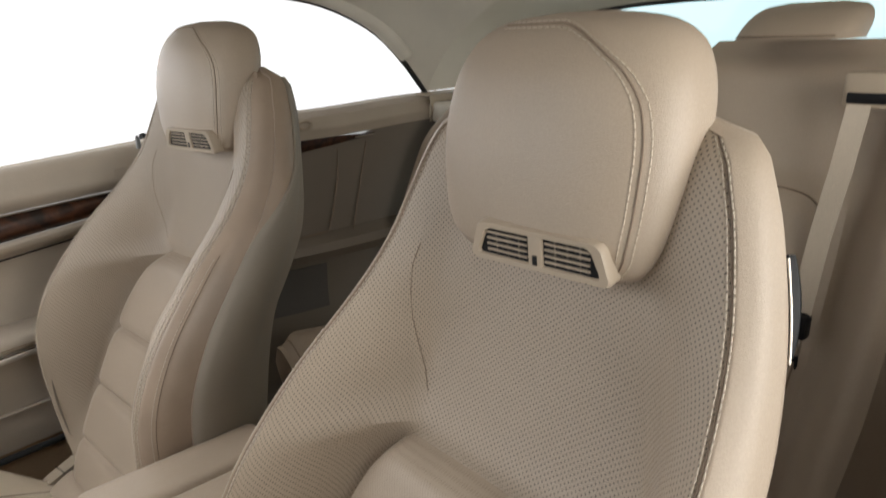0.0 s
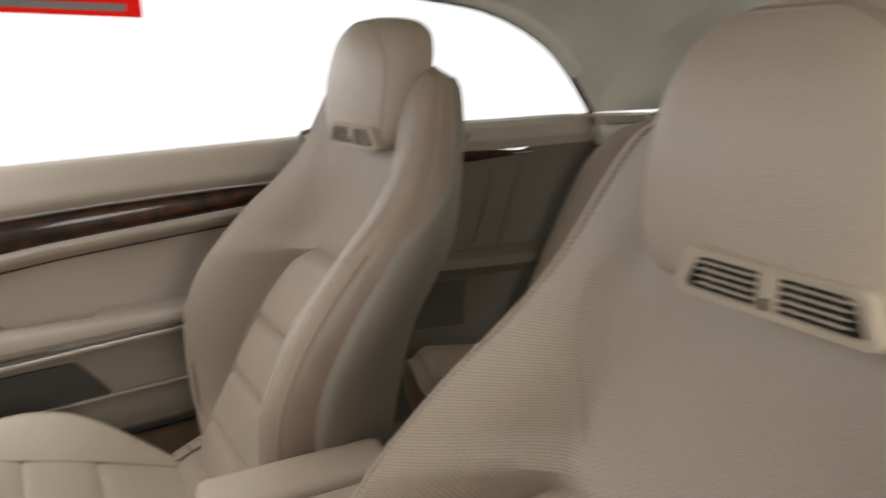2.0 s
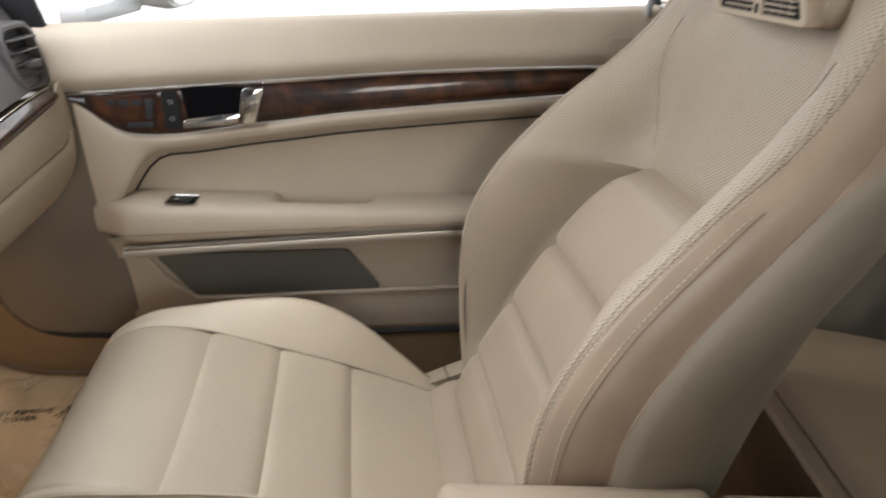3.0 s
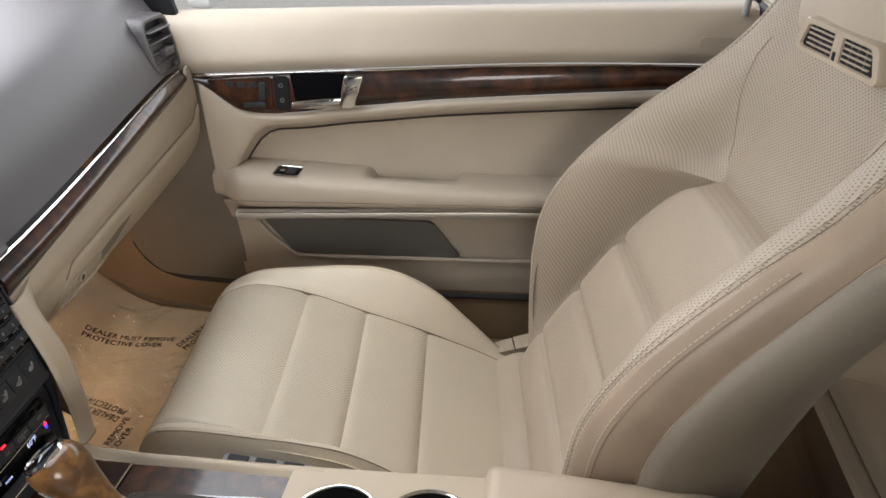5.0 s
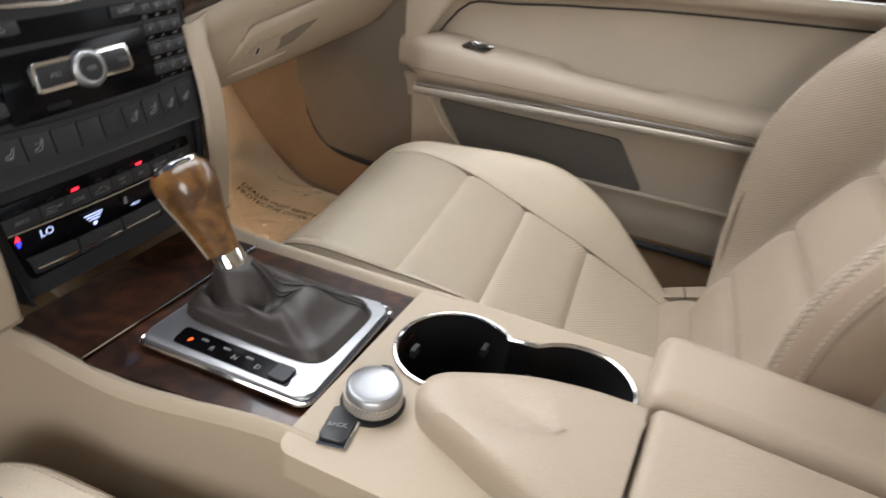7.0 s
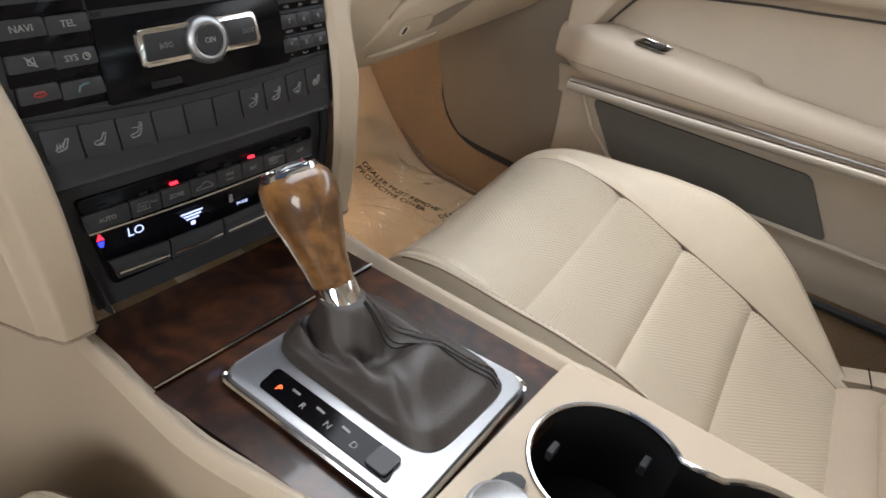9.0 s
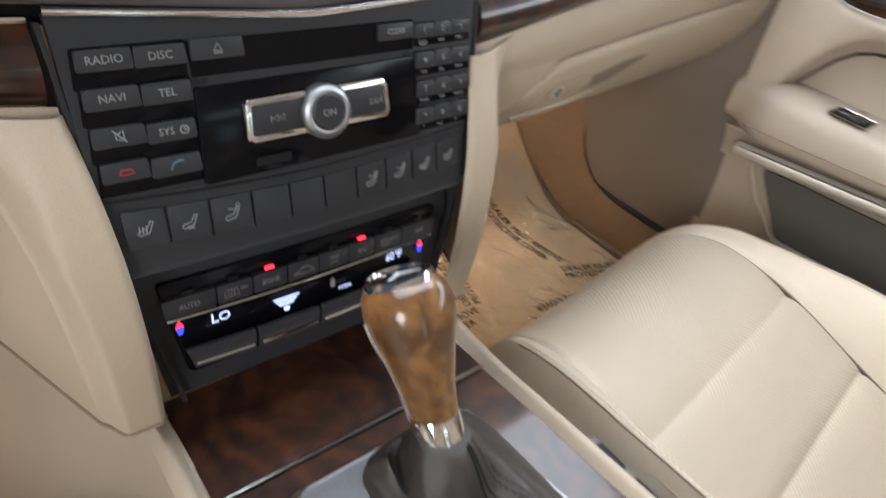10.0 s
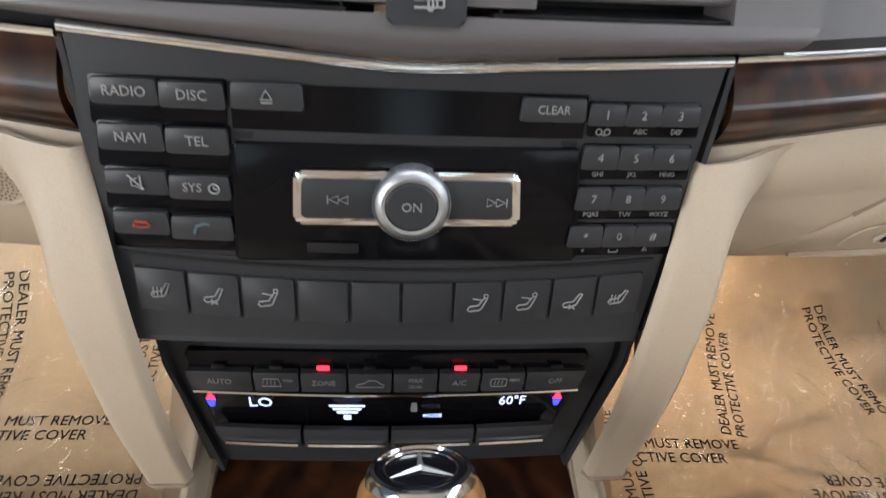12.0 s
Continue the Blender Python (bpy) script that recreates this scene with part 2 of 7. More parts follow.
LEDWHITE = glow("white_display", (0.55, 0.64, 1.0), 2.0)
LEDAMBER = glow("amber_display", (1.0, 0.55, 0.03), 2.4)
LEDORANGE = glow("orange_gear_lamp", (1.0, 0.12, 0.02), 4.0)
FILM = film("clear_protective_film")
GLASS_REAR = glass("tinted_rear_glass", (0.80, 0.90, 0.90))

# ---- building helpers ----
def thing(name, label, category, where=(0, 0, 0), group="", kind=""):
    ob = new(name)
    ob.empty_display_size = 0.05
    ob.location = where
    return tagged(ob, label, category, group, kind)


def finish(me, material, sharp=38):
    me.materials.append(material)
    me.shade_smooth()
    me.set_sharp_from_angle(angle=radians(sharp))
    return me


def part(name, data, material, parent, label="", sharp=38):
    """Links a bmesh (or mesh) as one mesh object under a thing or a part; its coordinates are those of its parent."""
    if isinstance(data, bmesh.types.BMesh):
        bmesh.ops.recalc_face_normals(data, faces=data.faces)
        me = bpy.data.meshes.new(name)
        data.to_mesh(me)
        data.free()
    else:
        me = data
    if not me.materials:
        finish(me, material, sharp)
    ob = new(name, me)
    if parent is not None:
        ob.parent = parent
    if label:
        ob["label"] = label
    return ob


def smooth(a, b, t):
    t = max(0.0, min(1.0, (t - a) / (b - a)))
    return t * t * (3 - 2 * t)


def table(t, xs, ys):
    """A smooth curve through the pairs xs, ys."""
    if t <= xs[0]:
        return ys[0]
    for k in range(len(xs) - 1):
        if t <= xs[k + 1]:
            f = (t - xs[k]) / (xs[k + 1] - xs[k])
            m0 = (ys[k + 1] - ys[k - 1]) / (xs[k + 1] - xs[k - 1]) if k > 0 else (ys[k + 1] - ys[k]) / (xs[k + 1] - xs[k])
            m1 = (ys[k + 2] - ys[k]) / (xs[k + 2] - xs[k]) if k + 2 < len(xs) else (ys[k + 1] - ys[k]) / (xs[k + 1] - xs[k])
            h = xs[k + 1] - xs[k]
            return ((2 * f ** 3 - 3 * f ** 2 + 1) * ys[k] + (f ** 3 - 2 * f ** 2 + f) * h * m0
                    + (3 * f ** 2 - 2 * f ** 3) * ys[k + 1] + (f ** 3 - f ** 2) * h * m1)
    return ys[-1]


INSIDE = Vector((-0.1, -0.35, 0.85))


def sheet(fn, nu, nv, thick=0.0, uv=None):
    """A surface fn(u, v) over 0..1 by 0..1 that faces the cabin, given depth behind it, with uv in metres."""
    bm = bmesh.new()
    layer = bm.loops.layers.uv.new("UVMap")
    rows = [[bm.verts.new(fn(i / nu, j / nv)) for i in range(nu + 1)] for j in range(nv + 1)]
    where = {}
    for j in range(nv + 1):
        for i in range(nu + 1):
            where[rows[j][i]] = uv(i / nu, j / nv) if uv else (i / nu, j / nv)
    for j in range(nv):
        for i in range(nu):
            f = bm.faces.new((rows[j][i], rows[j][i + 1], rows[j + 1][i + 1], rows[j + 1][i]))
            for lp in f.loops:
                lp[layer].uv = where[lp.vert]
    if thick:
        bm.normal_update()
        if sum((INSIDE - f.calc_center_median()).dot(f.normal) * f.calc_area() for f in bm.faces) < 0:
            thick = -thick
        low = {}
        for row in rows:
            for v in row:
                low[v] = bm.verts.new(v.co - v.normal * thick)
            for v in row:
                where[low[v]] = where[v]
        for f in list(bm.faces):
            g = bm.faces.new([low[v] for v in reversed(f.verts)])
            for lp in g.loops:
                lp[layer].uv = where[lp.vert]
        rim = [rows[0][i] for i in range(nu + 1)] + [rows[j][nu] for j in range(1, nv + 1)]
        rim += [rows[nv][i] for i in range(nu - 1, -1, -1)] + [rows[j][0] for j in range(nv - 1, 0, -1)]
        for k in range(len(rim)):
            a, b = rim[k], rim[(k + 1) % len(rim)]
            bm.faces.new((b, a, low[a], low[b]))
    return bm


def loft(rings, caps=True, close=True):
    """A skin through rings of equally many points."""
    bm = bmesh.new()
    vs = [[bm.verts.new(p) for p in ring] for ring in rings]
    n = len(vs[0])
    for a, b in zip(vs, vs[1:]):
        for k in range(n if close else n - 1):
            bm.faces.new((a[k], a[(k + 1) % n], b[(k + 1) % n], b[k]))
    if caps:
        bm.faces.new(list(reversed(vs[0])))
        bm.faces.new(vs[-1])
    return bm


def oval(a, b, power=2.0, count=32):
    """A superellipse as (x, y) pairs; a power over 2 squares it off."""
    out = []
    for k in range(count):
        t = 2 * math.pi * k / count
        c, s = math.cos(t), math.sin(t)
        out.append((a * math.copysign(abs(c) ** (2 / power), c), b * math.copysign(abs(s) ** (2 / power), s)))
    return out


def tube(path, radius, count=8, closed=False):
    """A round cord along points."""
    pts = [Vector(p) for p in path]
    bm = bmesh.new()
    rings = []
    side = None
    for k, p in enumerate(pts):
        if closed:
            d = (pts[(k + 1) % len(pts)] - pts[k - 1]).normalized()
        else:
            d = (pts[min(k + 1, len(pts) - 1)] - pts[max(k - 1, 0)]).normalized()
        if side is None:
            side = d.cross(Vector((0.31, 0.17, 0.93))).normalized()
        side = (side - d * side.dot(d)).normalized()
        up = d.cross(side)
        r = radius(k / (len(pts) - 1)) if callable(radius) else radius
        rings.append([bm.verts.new(p + r * (math.cos(2 * math.pi * j / count) * side + math.sin(2 * math.pi * j / count) * up)) for j in range(count)])
    pairs = list(zip(rings, rings[1:])) + ([(rings[-1], rings[0])] if closed else [])
    for a, b in pairs:
        for j in range(count):
            bm.faces.new((a[j], a[(j + 1) % count], b[(j + 1) % count], b[j]))
    if not closed:
        bm.faces.new(list(reversed(rings[0])))
        bm.faces.new(rings[-1])
    return bm


def dashes(path, length, gap, radius, count=5):
    """Stitches: short cords laid along a line."""
    pts = [Vector(p) for p in path]
    lens = [0.0]
    for a, b in zip(pts, pts[1:]):
        lens.append(lens[-1] + (b - a).length)

    def at(s):
        for k in range(len(pts) - 1):
            if s <= lens[k + 1]:
                return pts[k].lerp(pts[k + 1], (s - lens[k]) / max(1e-9, lens[k + 1] - lens[k]))
        return pts[-1]
    bm = bmesh.new()
    s = 0.0
    while s + length < lens[-1]:
        a, b = at(s), at(s + length)
        d = (b - a).normalized()
        side = d.cross(Vector((0.31, 0.17, 0.93))).normalized()
        up = d.cross(side)
        ra, rb = ([bm.verts.new(c + radius * (math.cos(2 * math.pi * j / count) * side + math.sin(2 * math.pi * j / count) * up)) for j in range(count)] for c in (a, b))
        for j in range(count):
            bm.faces.new((ra[j], ra[(j + 1) % count], rb[(j + 1) % count], rb[j]))
        bm.faces.new(list(reversed(ra)))
        bm.faces.new(rb)
        s += length + gap
    return bm


def block(x0, x1, y0, y1, z0, z1, bevel=0.0, segments=2):
    """A box with rounded edges."""
    bm = bmesh.new()
    bmesh.ops.create_cube(bm, size=1.0)
    for v in bm.verts:
        v.co = ((x0 + x1) / 2 + v.co.x * (x1 - x0), (y0 + y1) / 2 + v.co.y * (y1 - y0), (z0 + z1) / 2 + v.co.z * (z1 - z0))
    if bevel:
        bmesh.ops.bevel(bm, geom=list(bm.edges), offset=bevel, segments=segments, affect="EDGES", profile=0.5)
    return bm


def prism(outline, depth, bevel=0.0, segments=2, place=None):
    """A plate of the outline (x, y), from z = 0 up to depth, its edges rounded; place turns (x, y, z) into a point."""
    bm = bmesh.new()
    low = [bm.verts.new((x, y, 0)) for x, y in outline]
    top = [bm.verts.new((x, y, depth)) for x, y in outline]
    n = len(outline)
    for k in range(n):
        bm.faces.new((low[k], low[(k + 1) % n], top[(k + 1) % n], top[k]))
    face = bm.faces.new(top)
    bm.faces.new(list(reversed(low)))
    if bevel:
        bmesh.ops.bevel(bm, geom=list(face.edges), offset=bevel, segments=segments, affect="EDGES", profile=0.5)
    if place:
        for v in bm.verts:
            v.co = place(*v.co)
    return bm


def rounded(x0, y0, x1, y1, r, n=5):
    """The outline of a rectangle with round corners."""
    out = []
    for cx, cy, a in ((x1 - r, y1 - r, 0), (x0 + r, y1 - r, 90), (x0 + r, y0 + r, 180), (x1 - r, y0 + r, 270)):
        out += [(cx + r * math.cos(radians(a + 90 * k / n)), cy + r * math.sin(radians(a + 90 * k / n))) for k in range(n + 1)]
    return out


def quad(p0, p1, p2, p3, r, n=4):
    """The outline of a four-cornered shape with round corners."""
    pts = [Vector((*p, 0)) for p in (p0, p1, p2, p3)]
    out = []
    for k in range(4):
        a, b, c = pts[k - 1], pts[k], pts[(k + 1) % 4]
        s, e = b + (a - b).normalized() * r, b + (c - b).normalized() * r
        for j in range(n + 1):
            f = j / n
            q = s * (1 - f) ** 2 + b * 2 * f * (1 - f) + e * f * f
            out.append((q.x, q.y))
    return out


def lettering(words, size, place, depth=0.0003, wide=1.0, align="CENTER", spacing=1.0):
    """A mesh of the words in the built-in font, centred, laid on a surface by place(x, y, z)."""
    cu = bpy.data.curves.new("words", "FONT")
    cu.body, cu.size, cu.extrude, cu.align_x, cu.align_y, cu.space_character = words, size, depth, align, "CENTER", spacing
    cu.resolution_u = 2
    ob = new("words", cu)
    bpy.context.view_layer.update()
    me = bpy.data.meshes.new_from_object(ob.evaluated_get(bpy.context.evaluated_depsgraph_get()))
    bpy.data.objects.remove(ob)
    bpy.data.curves.remove(cu)
    me.materials.clear()
    for v in me.vertices:
        v.co = place(v.co.x * wide, v.co.y, v.co.z)
    return me

# ---- front seats ----
INSIDE = Vector((0.0, 0.45, 0.85))
BASE_Z = 0.212
TOP_Z = 0.905


def insert_y(z):
    """How far forward the middle of the backrest lies at a height."""
    return table(z, (0.24, 0.30, 0.40, 0.50, 0.60, 0.64, 0.70, 0.78, 0.86, 0.905), (-0.002, -0.018, -0.072, -0.126, -0.190, -0.212, -0.232, -0.248, -0.262, -0.280))


def crest_y(z):
    """How far forward the bolsters reach."""
    return table(z, (0.24, 0.30, 0.35, 0.40, 0.45, 0.51, 0.56, 0.61, 0.675, 0.73, 0.78, 0.84, 0.88, 0.905),
                 (-0.016, -0.010, -0.006, -0.003, -0.002, -0.007, -0.025, -0.056, -0.114, -0.174, -0.214, -0.240, -0.256, -0.280))


def ridge_x(z):
    return table(z, (0.24, 0.35, 0.50, 0.60, 0.70, 0.76, 0.82, 0.87, 0.895, 0.905), (0.170, 0.184, 0.193, 0.191, 0.181, 0.168, 0.153, 0.136, 0.118, 0.085))


def outer_x(z):
    return table(z, (0.24, 0.35, 0.50, 0.60, 0.70, 0.76, 0.82, 0.87, 0.895, 0.905), (0.192, 0.208, 0.217, 0.215, 0.203, 0.190, 0.174, 0.155, 0.136, 0.100))


def insert_half(z):
    return table(z, (0.24, 0.40, 0.50, 0.56, 0.595, 0.612, 0.64, 0.72, 0.905), (0.152, 0.166, 0.162, 0.148, 0.128, 0.108, 0.118, 0.100, 0.040))


def rear_y(z):
    return table(z, (0.24, 0.48, 0.59, 0.65, 0.70, 0.79, 0.88, 0.905), (-0.150, -0.178, -0.206, -0.246, -0.276, -0.300, -0.318, -0.312))


def half_at(z, near):
    """Half the insert's width; the side towards the console has a broader padded crest."""
    return min(insert_half(z), ridge_x(z) - 0.054) if near else insert_half(z)


def back_section(a, z, near=False):
    """A point of the backrest's front: a from 0 (middle) over 0.5 (insert edge) and 0.8 (ridge) to 1 (side seam)."""
    xi, xr, xo, yi, cr = half_at(z, near), ridge_x(z), outer_x(z), insert_y(z), crest_y(z)
    d = cr - yi
    full = smooth(0.0, 0.03, abs(d)) if d < 0.03 else 1.0
    steps = (0, 0.3, 0.5, 0.58, 0.68, 0.76, 0.8, 0.84, 0.92, 1.0)
    lean, rise = ((0.24, 0.48, 0.79), (0.30, 0.84, 1.01)) if near else ((0.30, 0.62, 0.90), (0.24, 0.64, 0.94))
    x = table(a, steps, (0, 0.6 * xi, xi, xi + lean[0] * (xr - xi), xi + lean[1] * (xr - xi), xi + lean[2] * (xr - xi), xr, xr + 0.25 * (xo - xr), xr + 0.75 * (xo - xr), xo))
    side = min(0.058, 0.35 * (cr - rear_y(z)))
    y = table(a, steps, (yi - 0.004, yi - 0.002, yi + 0.004 * full, yi + rise[0] * d, yi + rise[1] * d, yi + rise[2] * d, cr, cr - 0.06 * side, cr - 0.42 * side, cr - side))
    y -= 0.0025 * math.exp(-((a - 0.8) / 0.012) ** 2)
    return x, y


def back_point(s, z, lift=0.0):
    """Seat coordinates of the backrest's front; s runs from -1 to 1 across."""
    x, y = back_section(abs(s), z, s < 0 and CUSHION_SIDE > 0)
    y -= 0.012 * smooth(0.525, 0.455, abs(s)) * smooth(0.632 - INSERT_DROP, 0.606 - INSERT_DROP, z)
    return (math.copysign(x, s), y + lift * 0.85, z - BASE_Z + lift * 0.5)


def back_at(x, z, lift):
    """The same by its place across."""
    lo, hi = 0.0, 1.0
    for _ in range(20):
        mid = (lo + hi) / 2
        lo, hi = (mid, hi) if back_section(mid, z, x < 0 and CUSHION_SIDE > 0)[0] < abs(x) else (lo, mid)
    return back_point(math.copysign(lo, x), z, lift)


def back_patch(s0, s1, z0, z1, nu, nv, thick=0.008):
    def fn(u, w):
        return back_point(s0 + (s1 - s0) * u, z0 + (z1 - z0) * w)

    def uv(u, w):
        s, z = s0 + (s1 - s0) * u, z0 + (z1 - z0) * w
        x, y = back_section(abs(s), z)
        run = x + max(0.0, abs(s) - 0.5) / 0.3 * 0.8 * abs(crest_y(z) - insert_y(z))
        return (math.copysign(run, s), (z - z0) * 1.16)
    return sheet(fn, nu, nv, thick, uv=uv)


def back_line(s, z0, z1, lift, count=46):
    return [back_point(s, z0 + (z1 - z0) * k / count, lift) for k in range(count + 1)]


def flank(u, z, side, out=0.0):
    """The side of the backrest, from the side seam (0) to its rear edge (1)."""
    x, y0 = back_section(1.0, z)
    y1 = rear_y(z)
    xx = x + 0.007 * math.sin(math.pi * min(1.0, u * 1.3)) * smooth(0.88, 0.70, z) - 0.022 * u ** 3 + out
    if CUSHION_SIDE < 0 and side < 0:
        xx -= 0.60 * (y0 - y1) * u
    return (side * xx, y0 + (y1 - y0) * u, z - BASE_Z)


def flank_seam(z):
    """Where the leather of the shoulder ends on the side and the grey panel begins."""
    return 0.02 + 0.62 * smooth(0.685, 0.80, z)


def seat_cushion_half(y):
    return table(y, (-0.02, 0.1, 0.25, 0.4, 0.47, 0.52), (0.215, 0.246, 0.256, 0.250, 0.234, 0.205))


def cushion_seam(y):
    return table(y, (-0.02, 0.15, 0.25, 0.36, 0.46, 0.52), (0.84, 0.735, 0.715, 0.74, 0.78, 0.80))


def cushion_top(s, y):
    """Height of the cushion over the seat's base; y runs forward."""
    a = abs(s)
    mid = table(y, (-0.02, 0.0, 0.1, 0.176, 0.25, 0.33, 0.39, 0.43, 0.47, 0.50, 0.52), (0.005, 0.012, 0.048, 0.084, 0.115, 0.147, 0.160, 0.158, 0.136, 0.088, 0.03))
    rise = table(y, (-0.02, 0.03, 0.07, 0.13, 0.18, 0.23, 0.28, 0.35, 0.42, 0.5), (0.0, 0.012, 0.034, 0.064, 0.072, 0.066, 0.046, 0.016, 0.002, 0.0))
    z = mid + rise * smooth(cushion_seam(y) - 0.06, 0.90, a)
    z -= 0.006 * (1 - (a / 0.8) ** 2) * smooth(0.02, 0.2, y) if a < 0.8 else 0.0
    if a > 0.88:
        z -= 0.07 * ((a - 0.88) / 0.12) ** 1.9
    z -= 0.004 * math.exp(-((a - cushion_seam(y)) / 0.014) ** 2)
    return z


CHANNELS = (0.150, 0.246, 0.335)
CUSHION_SIDE, INSERT_DROP = 1, 0.0


def inner_k(y):
    """How much narrower the cushion is towards the console."""
    return 0.80 if CUSHION_SIDE < 0 else table(y, (-0.02, 0.10, 0.25, 0.36, 0.44, 0.53), (0.80, 0.68, 0.55, 0.48, 0.435, 0.33))


def cushion_patch(sa, sb, y0, y1, lift=0.0, nu=16, nv=40, puff=0.0):
    """A part of the cushion between two lines across (functions of y)."""
    def fn(u, w):
        y = y0 + (y1 - y0) * w
        s = sa(y) + (sb(y) - sa(y)) * u
        z = cushion_top(s, y) + lift + puff * (1 - abs(2 * w - 1) ** 6)
        return (s * seat_cushion_half(y) * (inner_k(y) if s * CUSHION_SIDE < 0 else 1.0), y, z)
    return sheet(fn, nu, nv, 0.015, uv=lambda u, w: ((sa(y0 + (y1 - y0) * w) + (sb(y0 + (y1 - y0) * w) - sa(y0 + (y1 - y0) * w)) * u)
                                                     * seat_cushion_half(y0 + (y1 - y0) * w), y0 + (y1 - y0) * w))


def headrest_ring(h):
    """A level section of the headrest: h from 0 (bottom) to 1 (top)."""
    h = 1 - (1 - h) ** 1.6
    half = table(h, (0, 0.06, 0.2, 0.45, 0.7, 0.86, 0.94, 0.98, 1.0), (0.086, 0.094, 0.103, 0.110, 0.107, 0.096, 0.080, 0.058, 0.024))
    front = table(h, (0, 0.06, 0.2, 0.5, 0.75, 0.88, 0.95, 0.985, 1.0), (-0.216, -0.210, -0.207, -0.210, -0.221, -0.234, -0.246, -0.258, -0.272))
    back = table(h, (0, 0.1, 0.3, 0.6, 0.85, 0.95, 1.0), (-0.244, -0.256, -0.280, -0.306, -0.312, -0.302, -0.286))
    ring = []
    for k in range(64):
        t = 2 * math.pi * k / 64
        c, s = math.cos(t), math.sin(t)
        x = half * math.copysign(abs(c) ** (2 / 3.0), c)
        f = math.copysign(abs(s) ** (2 / (3.4 if s > 0 else 2.3)), s)
        y = (front + back) / 2 + (front - back) / 2 * f
        y -= 0.014 * (abs(x) / half) ** 2.4
        ring.append((x, y, 0.797 - BASE_Z + h * 0.176))
    return ring


def on_head(x, z):
    """The front of the headrest at a place across and a height."""
    lo, hi = 0.0, 1.0
    for _ in range(18):
        mid = (lo + hi) / 2
        lo, hi = (mid, hi) if headrest_ring(mid)[0][2] < z else (lo, mid)
    ps = sorted([Vector(p) for p in headrest_ring((lo + hi) / 2)[0:33]], key=lambda p: p.x)
    for a, b in zip(ps, ps[1:]):
        if a.x <= x <= b.x:
            return a.lerp(b, (x - a.x) / max(1e-9, b.x - a.x))
    return ps[0] if x < ps[0].x else ps[-1]


def vent_frame(outer, inner):
    bm = bmesh.new()
    loops = []
    for outline, z in ((outer, -0.010), (outer, 0.002), ([(x * 0.975, y * 0.93) for x, y in outer], 0.0046), ([(x * 1.02, y * 1.06) for x, y in inner], 0.0046), (inner, 0.003), (inner, -0.010)):
        loops.append([bm.verts.new((x, y, z)) for x, y in outline])
    n = len(outer)
    for a, b in zip(loops, loops[1:]):
        for k in range(n):
            bm.faces.new((a[k], a[(k + 1) % n], b[(k + 1) % n], b[k]))
    return bm


def build_headrest(parent, vent_x):
    head = part("headrest", loft([headrest_ring(k / 30) for k in range(31)]), LEATHER, parent, sharp=60)
    for side in (-1,):  # the seam on the side away from the passenger door
        lines = []
        for off in (0.0, 0.0042, -0.0042):
            pts = []
            for k in range(31):
                z = 0.800 + 0.150 * k / 30
                x = table(k / 30, (0, 0.1, 0.5, 0.75, 0.9, 1.0), (0.076, 0.085, 0.092, 0.087, 0.072, 0.050))
                pts.append(on_head(side * (x + off), z - BASE_Z) + Vector((0, 0.0003, 0)))
            for k in range(1, 17):
                x = 0.050 - 0.006 * k
                pts.append(on_head(side * x, 0.950 + 0.0155 * math.sin(math.pi / 2 * min(1, k / 7)) + 0.5 * off - BASE_Z) + Vector((0, 0.0003, 0.0002)))
            lines.append(pts)
        part("seam", tube(lines[0], 0.0007, 6), SEAM, head)
        for q in (1, 2):
            part("stitching", dashes(lines[q], 0.0038, 0.0018, 0.0006), STITCH, head)
    # neck-level air outlet set into the lower front
    outer = quad((-0.061, -0.0160), (0.061, -0.0160), (0.052, 0.0160), (-0.052, 0.0160), 0.008, 5)
    inner = quad((-0.052, -0.0105), (0.052, -0.0105), (0.043, 0.0105), (-0.043, 0.0105), 0.005, 5)
    vent = part("air_outlet", vent_frame(outer, inner), VENTGREY, parent, "beige plastic neck-level air outlet with two grilles")
    vent.matrix_local = pose(vent_x, -0.2100, 0.8135 - BASE_Z, 95, 0, 187 if vent_x else 180)
    part("outlet_throat", prism(inner, 0.001, 0, 1, lambda a, b, c: (a * 1.02, b * 1.04, c + 0.0008)), BLACK, vent)
    part("divider", block(-0.006, 0.006, -0.0125, 0.0125, -0.008, 0.0046, 0.0015), VENTGREY, vent)
    part("divider_slot", block(-0.002, 0.002, -0.0105, -0.003, 0.0042, 0.0052, 0.0004), BLACK, vent)
    for side in (-1, 1):
        for k in range(4):
            part("slat", block(side * 0.0255 - 0.018, side * 0.0255 + 0.018, -0.0072 + 0.0046 * k, -0.0059 + 0.0046 * k, 0.0004, 0.0034), VENTGREY, vent)
        for k in range(3):
            part("vane", block(side * 0.0255 - 0.010 + 0.010 * k - 0.0006, side * 0.0255 - 0.010 + 0.010 * k + 0.0006, -0.0095, 0.0095, 0.0004, 0.0018), VENTGREY, vent)
    return head


